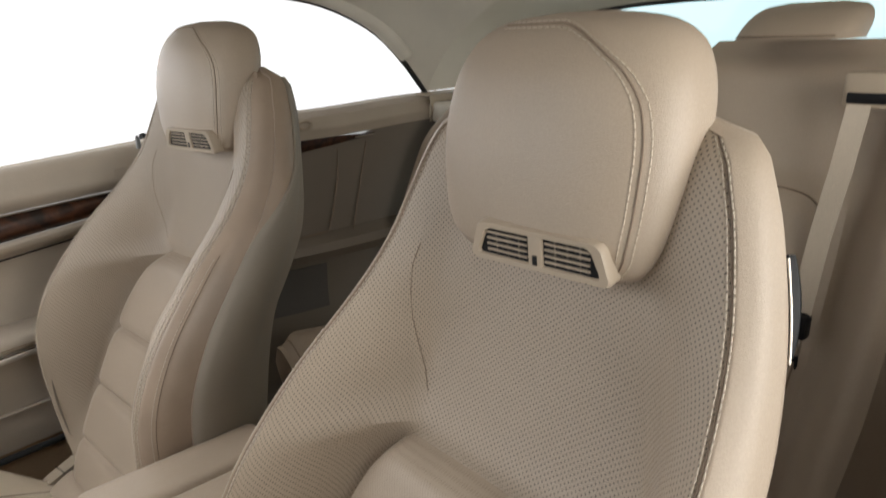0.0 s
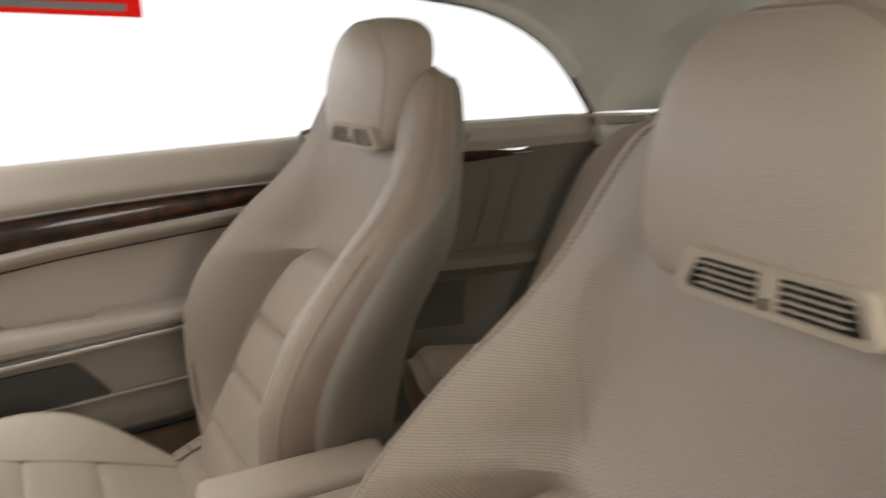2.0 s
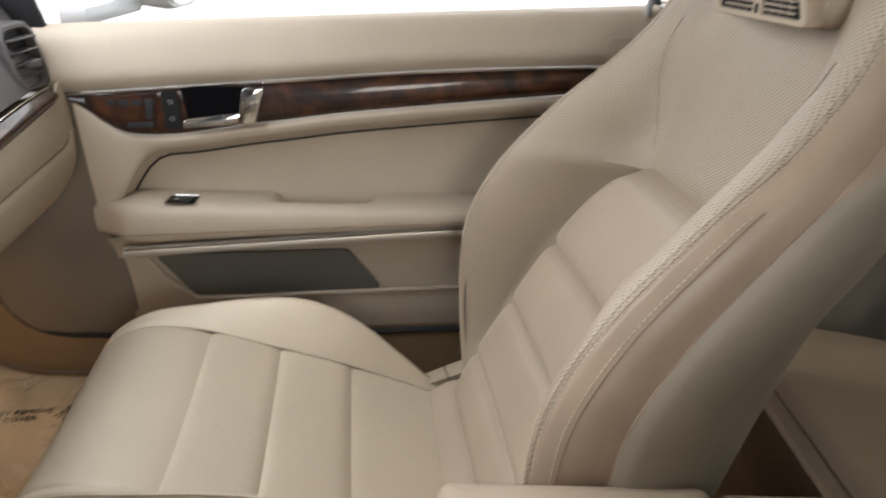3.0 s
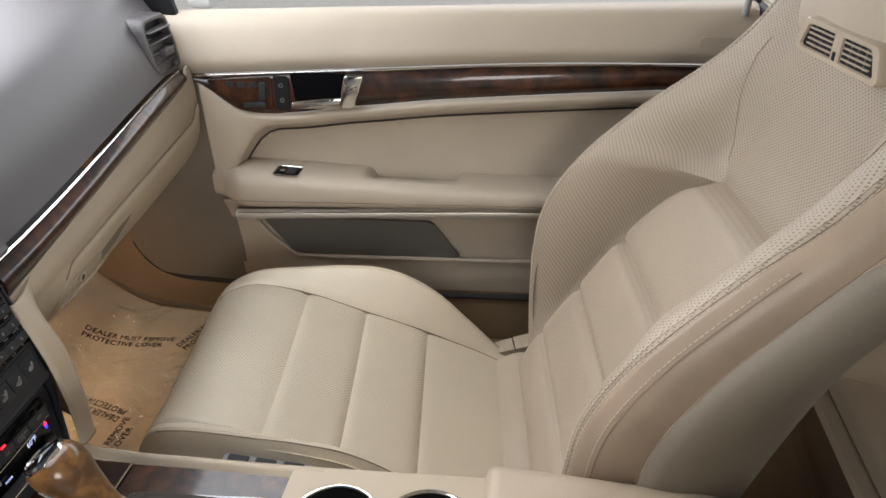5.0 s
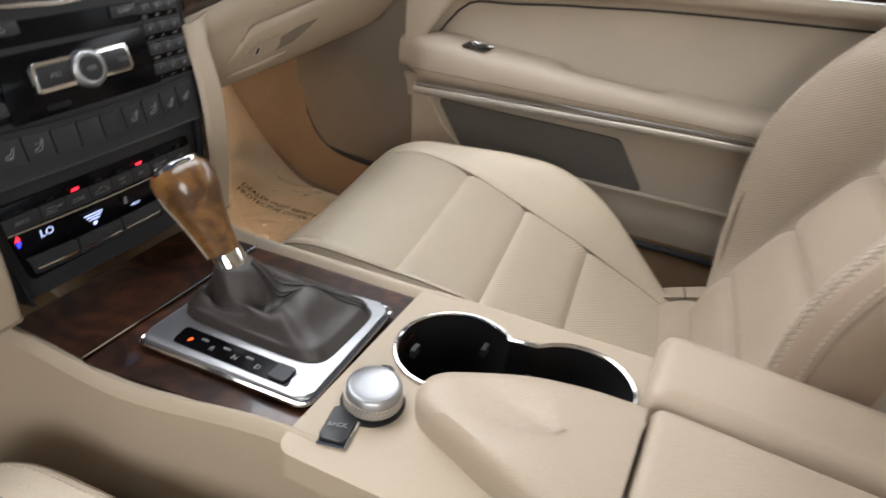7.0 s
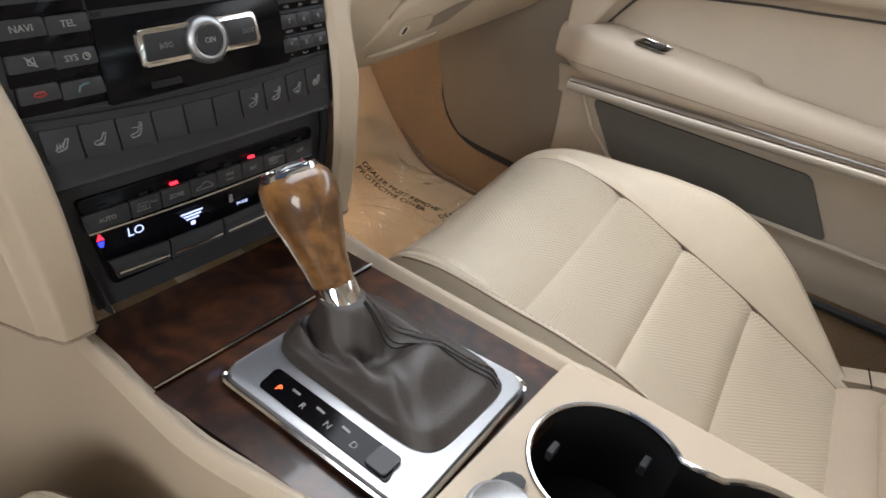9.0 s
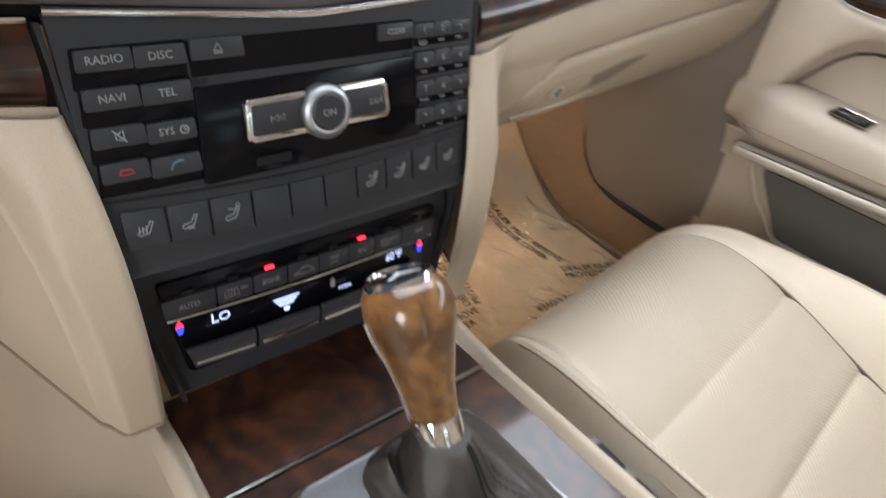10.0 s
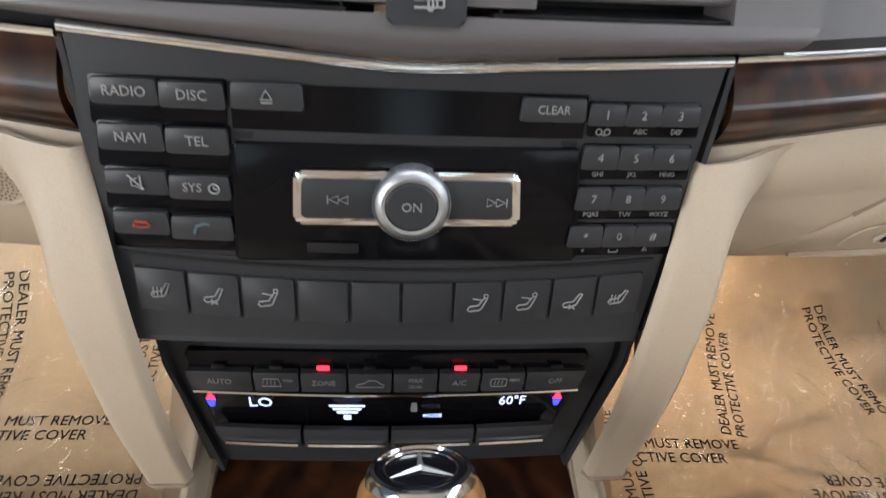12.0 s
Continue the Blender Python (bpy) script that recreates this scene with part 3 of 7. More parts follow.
def front_seat(name, where, turn, label, outer, vent_x=0.0):
    """A leather sports seat; outer is the side (-1 or 1) that faces its door."""
    seat = thing(name, label, "car seat", where, group="front seats")
    seat.rotation_euler = (0, 0, radians(turn))
    low = 0.24
    global CUSHION_SIDE, INSERT_DROP
    CUSHION_SIDE, INSERT_DROP = outer, 0.022 if outer < 0 else 0.0
    narrow = lambda side, y: side * (inner_k(y) if side != outer else 1.0)
    part("backrest_centre", back_patch(-0.8, 0.8, low, TOP_Z, 72, 64), PERF, seat, "perforated beige leather")
    for side in (-1, 1):
        plain = outer < 0 and side == outer

        def wrap_fn(u, w, side=side):
            z = low + (TOP_Z - low) * w
            return back_point(side * (0.8 + 0.2 * u / 0.45), z) if u < 0.45 else flank((u - 0.45) / 0.55, z, side)
        if plain:
            part("bolster", sheet(wrap_fn, 40, 64), LEATHER, seat, "smooth beige leather side bolster", sharp=80)
        else:
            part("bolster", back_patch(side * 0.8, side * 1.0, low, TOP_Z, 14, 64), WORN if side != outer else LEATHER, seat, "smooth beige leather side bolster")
        part("bolster_seam", tube(back_line(side * 0.8, low, 0.895, 0.0004), 0.0008, 6), SEAM, seat)
        for d in (-0.013, 0.016):
            part("stitching", dashes(back_line(side * (0.8 + d), low, 0.895, 0.0006), 0.0038, 0.0018, 0.0006), STITCH, seat)
        if side != outer:
            part("side_seam", tube(back_line(side * 0.9, 0.27, 0.69, 0.0003), 0.0008, 6), SEAM, seat)
            part("stitching", dashes(back_line(side * 0.885, 0.27, 0.69, 0.0005), 0.0038, 0.0018, 0.0005), STITCH, seat)
        if not plain:
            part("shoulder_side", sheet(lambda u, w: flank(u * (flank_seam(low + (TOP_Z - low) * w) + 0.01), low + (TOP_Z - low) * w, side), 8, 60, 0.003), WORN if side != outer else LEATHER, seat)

        def panel_fn(u, w, side=side):
            z = low + (TOP_Z - 0.012 - low) * w
            e = flank_seam(z)
            return flank(e + (1 - e) * u, z, side, 0.0035 * min(1.0, u / 0.06) ** 0.5)
        if not plain:
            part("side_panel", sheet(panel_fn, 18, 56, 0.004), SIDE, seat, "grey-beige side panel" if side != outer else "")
            part("panel_seam", tube([flank(flank_seam(z) - 0.006, z, side, 0.0004) for z in [0.26 + 0.62 * k / 44 for k in range(45)]], 0.0011, 6), SEAM, seat)
        if outer > 0 or side != outer:
            path = [(0.132, 0.780), (0.135, 0.760), (0.133, 0.735), (0.130, 0.710), (0.125, 0.685), (0.119, 0.660), (0.112, 0.638)]
            part("shoulder_seam", tube([back_at(side * x, z, 0.0002) for x, z in path], 0.00045, 5), SEAM, seat)
        if plain:
            rise = [0.772 + 0.056 * k / 8 for k in range(9)]
            part("side_catch", tube([flank(0.20, z, side, 0.001) for z in rise], lambda f: 0.0065 * math.sin(math.pi * (0.10 + 0.62 * f)), 8), BLACK, seat, "black catch with a bright edge")
            part("catch_edge", tube([flank(0.09, z, side, 0.0015) for z in rise], 0.0008, 6), SATIN, seat)

    def rear_fn(u, w):
        z = low + (TOP_Z - low) * w
        x0, x1 = flank(1.0, z, -1)[0], flank(1.0, z, 1)[0]
        return (x0 + (x1 - x0) * u, rear_y(z) - 0.014 * math.sin(math.pi * u), z - BASE_Z)
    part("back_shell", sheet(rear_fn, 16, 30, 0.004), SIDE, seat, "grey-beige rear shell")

    def top_fn(u, w):
        s = 2 * u - 1
        x, y = back_section(abs(s), TOP_Z)
        return (math.copysign(x, s) * (1 - 0.06 * w), y + (rear_y(TOP_Z) - y) * w, TOP_Z - BASE_Z + 0.004 * math.sin(math.pi * w))
    part("top_cap", sheet(top_fn, 24, 8, 0.004), LEATHER, seat)
    # quilted lumbar insert, in rolls
    rolls = (0.262, 0.330, 0.409, 0.496, 0.617 - INSERT_DROP)
    for k in range(4):
        z0, z1 = rolls[k], rolls[k + 1]

        def roll_fn(u, w, z0=z0, z1=z1, top=(k == 3)):
            z = z0 + (z1 - z0) * w
            s = 2 * u - 1
            along = (1 - (2 * w - 1) ** 8) if not top else (1 - (1 - w) ** 14) * (1 - w ** 26)
            across = 1 - abs(s) ** 22
            half = half_at(z, s < 0 and CUSHION_SIDE > 0)
            x = s * (half - 0.001) if not top else s * half * (1 - 0.04 * w ** 8)
            puff = 0.024 if not top else 0.024 + 0.008 * w
            y = insert_y(z) - 0.008 + puff * max(0.0, along) ** 0.5 * max(0.0, across) ** 0.5 - 0.003 * (1 - s * s)
            return (x, y, z - BASE_Z)
        part("lumbar_roll", sheet(roll_fn, 40, 16, 0.012, uv=lambda u, w, z0=z0, z1=z1: ((2 * u - 1) * insert_half(z0), (z0 + (z1 - z0) * w) * 1.16)), LUMBAR, seat)
    build_headrest(seat, vent_x)
    # cushion
    edge_y = (-0.02, *CHANNELS, 0.52)
    for k in range(4):
        part("cushion_roll", cushion_patch(lambda y: -cushion_seam(y), lambda y: cushion_seam(y), edge_y[k], edge_y[k + 1], -0.004, 36, 26, 0.005), PERF_LIT, seat)
    for side in (-1, 1):
        part("cushion_bolster", cushion_patch(lambda y: side * cushion_seam(y), lambda y: side * 1.0, -0.02, 0.52, 0, 26, 54), LEATHER_LIT, seat)
        part("cushion_seam", tube([(narrow(side, y) * cushion_seam(y) * seat_cushion_half(y), y, cushion_top(cushion_seam(y), y) + 0.0005) for y in [0.0 + 0.50 * k / 34 for k in range(35)]], 0.0011, 6), SEAM, seat)
        part("bolster_piping", tube([(narrow(side, y) * 0.90 * seat_cushion_half(y), y, cushion_top(0.90, y) + 0.0002) for y in [0.03 + 0.43 * k / 30 for k in range(31)]], 0.0008, 6), SEAM, seat)
        part("stitching", dashes([(narrow(side, y) * 0.875 * seat_cushion_half(y), y, cushion_top(0.875, y) + 0.0004) for y in [0.03 + 0.43 * k / 30 for k in range(31)]], 0.0038, 0.0018, 0.0006), STITCH, seat)

        def skirt_fn(u, w, side=side):
            y = -0.02 + 0.54 * w
            z = cushion_top(1.0, y)
            return (narrow(side, y) * (seat_cushion_half(y) + 0.004 * math.sin(math.pi * u)), y, z + (-0.11 - z) * u)
        part("cushion_side", sheet(skirt_fn, 8, 30, 0.004), LEATHER, seat)

    def nose_fn(u, w):
        s = 2 * u - 1
        z = cushion_top(s, 0.52)
        return (s * seat_cushion_half(0.52) * (inner_k(0.52) if s * outer < 0 else 1.0) * (1 - 0.03 * w), 0.52 + 0.012 * math.sin(math.pi * w) - 0.03 * w * w, z + (-0.11 - z) * w)
    part("cushion_front", sheet(nose_fn, 30, 10, 0.004), LEATHER_LIT, seat)
    # plain flap in the bight
    part("bight_flap", sheet(lambda u, w: ((2 * u - 1) * 0.180, 0.036 - 0.070 * w, 0.030 + 0.008 * math.sin(math.pi * min(1, w * 1.2)) + 0.022 * w), 20, 8, 0.006), LEATHER, seat)
    # seat base and hinge cover
    part("seat_base", block(-0.19, 0.19, -0.06, 0.46, -0.16, -0.05, 0.02, 3), BLACK, seat)
    hinge = part("hinge_cover", loft([[(outer * (0.212 + 0.018 * f - 0.006 * max(0, f) * c), 0.010 + 0.085 * c, 0.002 - 0.030 * c + 0.040 * s_ * (1 - 0.15 * max(0, f))) for c, s_ in oval(1, 1, 3.4, 28)] for f in (-1, 0.2, 0.7, 1)]), PLASTIC, seat, "beige hinge cover beside the backrest")
    for yy in (-0.022, 0.006):
        part("cover_joint", tube([(outer * (0.190 + 0.036 * k / 8), yy + 0.004 * k / 8, 0.046 - 0.36 * (yy - 0.010) - 0.0012 * (k / 8) ** 2 - 0.004) for k in range(9)], 0.0009, 5), BLACK, hinge)
    return seat


driver_seat = front_seat("driver_seat", (-0.313, -0.489, 0.195), 1, "beige perforated leather driver's seat, headrest with air outlet", -1, -0.024)
passenger_seat = front_seat("passenger_seat", (0.322, -0.47, 0.212), 7, "beige perforated leather passenger seat with quilted lumbar rolls", 1, -0.032)

INSIDE = Vector((-0.1, -0.35, 0.85))

# ---- passenger door ----
def door_x(y):
    return 0.60 + 0.12 * (0.06 - y)


def belt_z(y):
    return table(y, (-0.75, -0.2, 0.2), (0.768, 0.742, 0.722))


def wood_top(y):
    return table(y, (-0.75, -0.45, -0.2, 0.085), (0.686, 0.678, 0.662, 0.642))


def wood_low(y):
    return table(y, (-0.75, -0.62, -0.29, -0.166, 0.012, 0.085), (0.655, 0.647, 0.620, 0.605, 0.590, 0.640))


def strip(profile, y0, y1, nv=30, thick=0.004, per=6):
    """A band of trim along the car: profile(y) gives (offset, z) corners, smoothed between them."""
    def fn(u, w):
        y = y0 + (y1 - y0) * w
        pts = profile(y)
        k = min(int(u * (len(pts) - 1)), len(pts) - 2)
        f = u * (len(pts) - 1) - k
        p0, p1, p2, p3 = pts[max(k - 1, 0)], pts[k], pts[k + 1], pts[min(k + 2, len(pts) - 1)]
        out = []
        for a in (0, 1):
            m0, m1 = (p2[a] - p0[a]) / 2, (p3[a] - p1[a]) / 2
            out.append((2 * f ** 3 - 3 * f ** 2 + 1) * p1[a] + (f ** 3 - 2 * f ** 2 + f) * m0 + (3 * f ** 2 - 2 * f ** 3) * p2[a] + (f ** 3 - f ** 2) * m1)
        return (door_x(y) + out[0], y, out[1])
    return sheet(fn, per * (len(profile(y0)) - 1), nv, thick)


door = thing("door_1", "closed passenger door with beige trim, burl wood strip, armrest and speaker", "car door", kind="structure")
part("upper_pad", strip(lambda y: [(0.004, wood_top(y) + 0.003), (-0.007, wood_top(y) + 0.02), (-0.004, (wood_top(y) + belt_z(y)) / 2), (0.006, belt_z(y) - 0.014),
                                   (0.022, belt_z(y) - 0.001), (0.05, belt_z(y)), (0.075, belt_z(y) - 0.012), (0.08, belt_z(y) - 0.06)], -0.728, 0.155), TRIM, door, "soft beige window-sill pad")
part("wood_strip", strip(lambda y: [(0.002, wood_low(y)), (-0.005, wood_low(y) * 0.75 + wood_top(y) * 0.25), (-0.006, (wood_low(y) + wood_top(y)) / 2),
                                    (-0.004, wood_low(y) * 0.25 + wood_top(y) * 0.75), (0.003, wood_top(y))], -0.728, 0.084, 60, 0.003), BURL, door, "dark glossy burl walnut strip")
part("chrome_line", tube([(door_x(y) - 0.003, y, wood_top(y) + 0.0015) for y in [-0.728 + 0.812 * k / 30 for k in range(31)]], 0.0018, 6), CHROME, door)
def insert_top(y):
    return wood_low(min(y, 0.0)) - 0.026 - 0.10 * smooth(-0.04, 0.075, y) ** 1.6


part("rim", strip(lambda y: [(0.002, wood_low(y) - 0.001), (-0.004, wood_low(y) - 0.008), (0.003, insert_top(y) + 0.006), (0.018, insert_top(y))], -0.728, 0.075, 60), TRIM, door)
part("insert_panel", strip(lambda y: [(0.018, insert_top(y)), (0.036, insert_top(y) - 0.012), (0.044, insert_top(y) * 0.5 + 0.235), (0.044, 0.462)], -0.728, 0.072, 40), TRIM, door, "leather-covered door insert")
part("insert_seam", tube([(door_x(y) + 0.0335, y, insert_top(y) - 0.0125) for y in [-0.728 + 0.80 * k / 50 for k in range(51)]], 0.0018, 6), BOOT, door)
def door_low(y):
    """The rounded front lower corner of the door."""
    return table(y, (-0.30, 0.05, 0.15, 0.22, 0.26, 0.280, 0.288), (0.215, 0.228, 0.232, 0.243, 0.275, 0.33, 0.42))


def above(y, rows):
    return [(a, max(z, door_low(y) + 0.0012 * (len(rows) - k))) for k, (a, z) in enumerate(rows)]


# footwell shade is in this panel's darker colour
part("front_panel", strip(lambda y: above(y, [(0.004, 0.655 - 0.02 * smooth(0.08, 0.15, y)), (0.008, 0.60), (0.020, 0.52), (0.022, 0.44), (0.030, 0.36), (0.045, 0.25), (0.05, 0.165)]), 0.068, 0.288, 40), SHADED_TRIM, door, "front lower door trim, coloured grey-brown for the footwell's shade")
part("door_seal", tube([(door_x(y) + 0.052, y, door_low(y) - 0.004) for y in [-0.72 + 1.006 * k / 80 for k in range(81)]], 0.0065, 8), RUBBER, door, "black rubber door seal")


def armrest_ring(y):
    grow = smooth(0.082, 0.03, y) if y > 0.03 else 1.0
    grow = 0.25 + 0.75 * (1 - smooth(0.02, 0.082, y))
    top = table(y, (-0.73, -0.45, -0.17, 0.05), (0.474, 0.477, 0.486, 0.496))
    low = table(y, (-0.73, -0.45, 0.05), (0.447, 0.444, 0.425))
    mid, half = (top + low) / 2, (top - low) / 2
    dip = 0.019 * smooth(-0.168, -0.180, y) * (1 - smooth(-0.305, -0.328, y))
    ring = []
    for cx, cz in oval(1, 1, 3.4, 28):
        off = 0.014 + 0.043 * cx * (0.4 + 0.6 * grow)
        z = mid + half * cz * (0.55 + 0.45 * grow)
        if cz > 0:
            z -= dip * smooth(-0.3, 0.15, cx)
        ring.append((door_x(y) + off + 0.012 * (1 - grow), y, z))
    return ring


part("armrest", loft([armrest_ring(-0.728 + 0.81 * k / 80) for k in range(81)]), TRIM, door, "padded beige leather armrest", sharp=50)
part("armrest_seam", tube([(door_x(y) - 0.0300, y, table(y, (-0.73, -0.45, 0.05), (0.458, 0.456, 0.447))) for y in [-0.728 + 0.77 * k / 20 for k in range(21)]], 0.0008, 5), SEAM, door)
part("rail", strip(lambda y: [(-0.010, table(y, (-0.73, -0.45, 0.04), (0.447, 0.443, 0.421))), (-0.018, table(y, (-0.73, -0.45, 0.04), (0.443, 0.438, 0.415))),
                              (-0.014, table(y, (-0.73, -0.45, 0.04), (0.432, 0.427, 0.404))), (0.01, table(y, (-0.73, -0.45, 0.04), (0.424, 0.420, 0.397)))], -0.728, 0.045, 24), SATIN, door, "satin metal rail")
part("rail_edge", tube([(door_x(y) - 0.0165, y, table(y, (-0.73, -0.45, 0.04), (0.4435, 0.4395, 0.4175))) for y in [-0.728 + 0.77 * k / 20 for k in range(21)]], 0.0013, 6), CHROME, door)
part("lower_panel", strip(lambda y: [(0.008, 0.425), (0.024, 0.395), (0.036, 0.34), (0.040, 0.30), (0.042, 0.26), (0.05, 0.225)], -0.728, 0.075, 30), TRIM, door)
on_door = lambda a, b, c: (door_x(a) + 0.020 + (0.395 - b) * 0.16 - c, a, b)
part("speaker_grille", prism(quad((0.018, 0.392), (-0.276, 0.394), (-0.328, 0.313), (-0.030, 0.310), 0.010), 0.004, 0.001, 1, on_door), MESH, door, "dark speaker mesh")
part("speaker_border", tube([on_door(a, b, 0.004) for a, b in ((0.035, 0.398), (0.01, 0.35), (-0.030, 0.306), (-0.10, 0.305), (-0.20, 0.307), (-0.335, 0.309), (-0.50, 0.311), (-0.72, 0.313))], 0.004, 8), TRIM, door)
part("airbag_tab", prism(rounded(-0.702, 0.712, -0.652, 0.728, 0.004), 0.0016, 0.0006, 1, lambda a, b, c: (door_x(a) - 0.0065 - c, a, b)), TRIM, door)
part("lock_pin", tube([(0.700, -0.708, 0.755), (0.700, -0.708, 0.775), (0.700, -0.708, 0.781)], lambda f: 0.0045 if f < 0.9 else 0.002, 10), GREYPLASTIC, door)
part("rear_seal", tube([(door_x(-0.732) + 0.01 + 0.05 * f, -0.733, 0.775 - 0.12 * (1 - f)) for f in [k / 6 for k in range(7)]], 0.007, 8), RUBBER, door)
# window switch let into the armrest
arm_top = lambda a, b, c: (0.585 + b + 0.12 * (-0.045 - a), a, table(a, (-0.73, -0.45, -0.17, 0.05), (0.474, 0.477, 0.486, 0.496)) - 0.0022 + c)
switch = part("window_switch", prism(rounded(-0.064, 0.010, -0.026, 0.040, 0.004), 0.0028, 0.0008, 2, arm_top), GLOSS, door, "black window switch with chrome edge")
part("rocker", prism(rounded(-0.058, 0.014, -0.044, 0.036, 0.002), 0.0046, 0.0012, 2, arm_top), KEYGREY, switch)
part("switch_mark", prism(rounded(-0.040, 0.022, -0.033, 0.028, 0.001), 0.0031, 0, 1, arm_top), DIMWHITE, switch)
part("switch_edge", tube([arm_top(a, b, 0.0022) for a, b in rounded(-0.0655, 0.0085, -0.0245, 0.0415, 0.005)], 0.0010, 6, True), CHROME, switch)
on_wood = lambda a, b, c: (door_x(a) - 0.007 - c, a, b)
# door handle in its black pocket
handle = part("door_handle", prism(quad((-0.148, 0.656), (-0.176, 0.656), (-0.160, 0.606), (-0.138, 0.606), 0.004), 0.008, 0.002, 2, on_wood), CHROME, door, "chrome inner door handle")
part("handle_pocket", prism(quad((-0.066, 0.655), (-0.150, 0.657), (-0.140, 0.612), (-0.072, 0.604), 0.004), 0.0015, 0, 1, on_wood), GLOSS, handle)
part("handle_lever", prism(quad((-0.068, 0.613), (-0.140, 0.622), (-0.148, 0.606), (-0.064, 0.601), 0.003), 0.007, 0.002, 2, on_wood), CHROME, handle)
part("lock_buttons", prism(rounded(-0.062, 0.598, -0.040, 0.650, 0.003), 0.0015, 0.0005, 1, on_wood), BLACK, door)
seat_keys = part("seat_keypad", prism(quad((0.060, 0.640), (-0.036, 0.648), (-0.036, 0.598), (0.015, 0.596), 0.004), 0.0012, 0, 1, on_wood), BURL, door, "burl wood field with seat adjustment keys")
for k in range(4):
    part("memory_key", prism(rounded(0.030 - 0.016 * k - 0.012, 0.631, 0.030 - 0.016 * k, 0.639, 0.001), 0.003, 0.0006, 1, on_wood), KEYGREY, seat_keys)
part("seat_shape_key", prism(quad((0.008, 0.607), (-0.026, 0.609), (-0.026, 0.602), (0.008, 0.600), 0.002), 0.004, 0.001, 2, on_wood), KEYGREY, seat_keys)
part("seat_shape_key", prism(quad((-0.020, 0.640), (-0.029, 0.640), (-0.026, 0.613), (-0.017, 0.612), 0.002), 0.004, 0.001, 2, on_wood), KEYGREY, seat_keys)
for k, b in enumerate((0.636, 0.613)):
    part("lock_mark", tube([on_wood(-0.051 + 0.003 * math.cos(t / 8 * 6.283), b + 0.003 * math.sin(t / 8 * 6.283), 0.002) for t in range(8)], 0.0005, 4, True), WHITE, door)

pillar = part("b_pillar_seal", block(0.675, 0.80, -0.746, -0.730, 0.08, 0.766, 0.006), RUBBER, None)
tagged(pillar, "black rubber seal at the door's rear edge", "door seal", kind="structure")
# ---- rear quarter trim behind the door ----
def quarter_x(y):
    return table(y, (-1.65, -1.35, -1.0, -0.74), (0.585, 0.605, 0.630, 0.692))


def quarter_rise(y):
    return 0.020 * smooth(-0.74, -1.05, y) + 0.010 * smooth(-1.05, -1.36, y)


def q_strip(profile, y0, y1, nv=24, thick=0.004, per=5, side=1):
    def fn(u, w):
        y = y0 + (y1 - y0) * w
        pts = profile(y)
        k = min(int(u * (len(pts) - 1)), len(pts) - 2)
        f = u * (len(pts) - 1) - k
        f = f * f * (3 - 2 * f) * 0.4 + f * 0.6
        z = pts[k][1] * (1 - f) + pts[k + 1][1] * f
        return (side * (quarter_x(y) + pts[k][0] * (1 - f) + pts[k + 1][0] * f), y, z + quarter_rise(y) * smooth(0.45, 0.62, z))
    return sheet(fn, per * (len(profile(y0)) - 1), nv, thick)


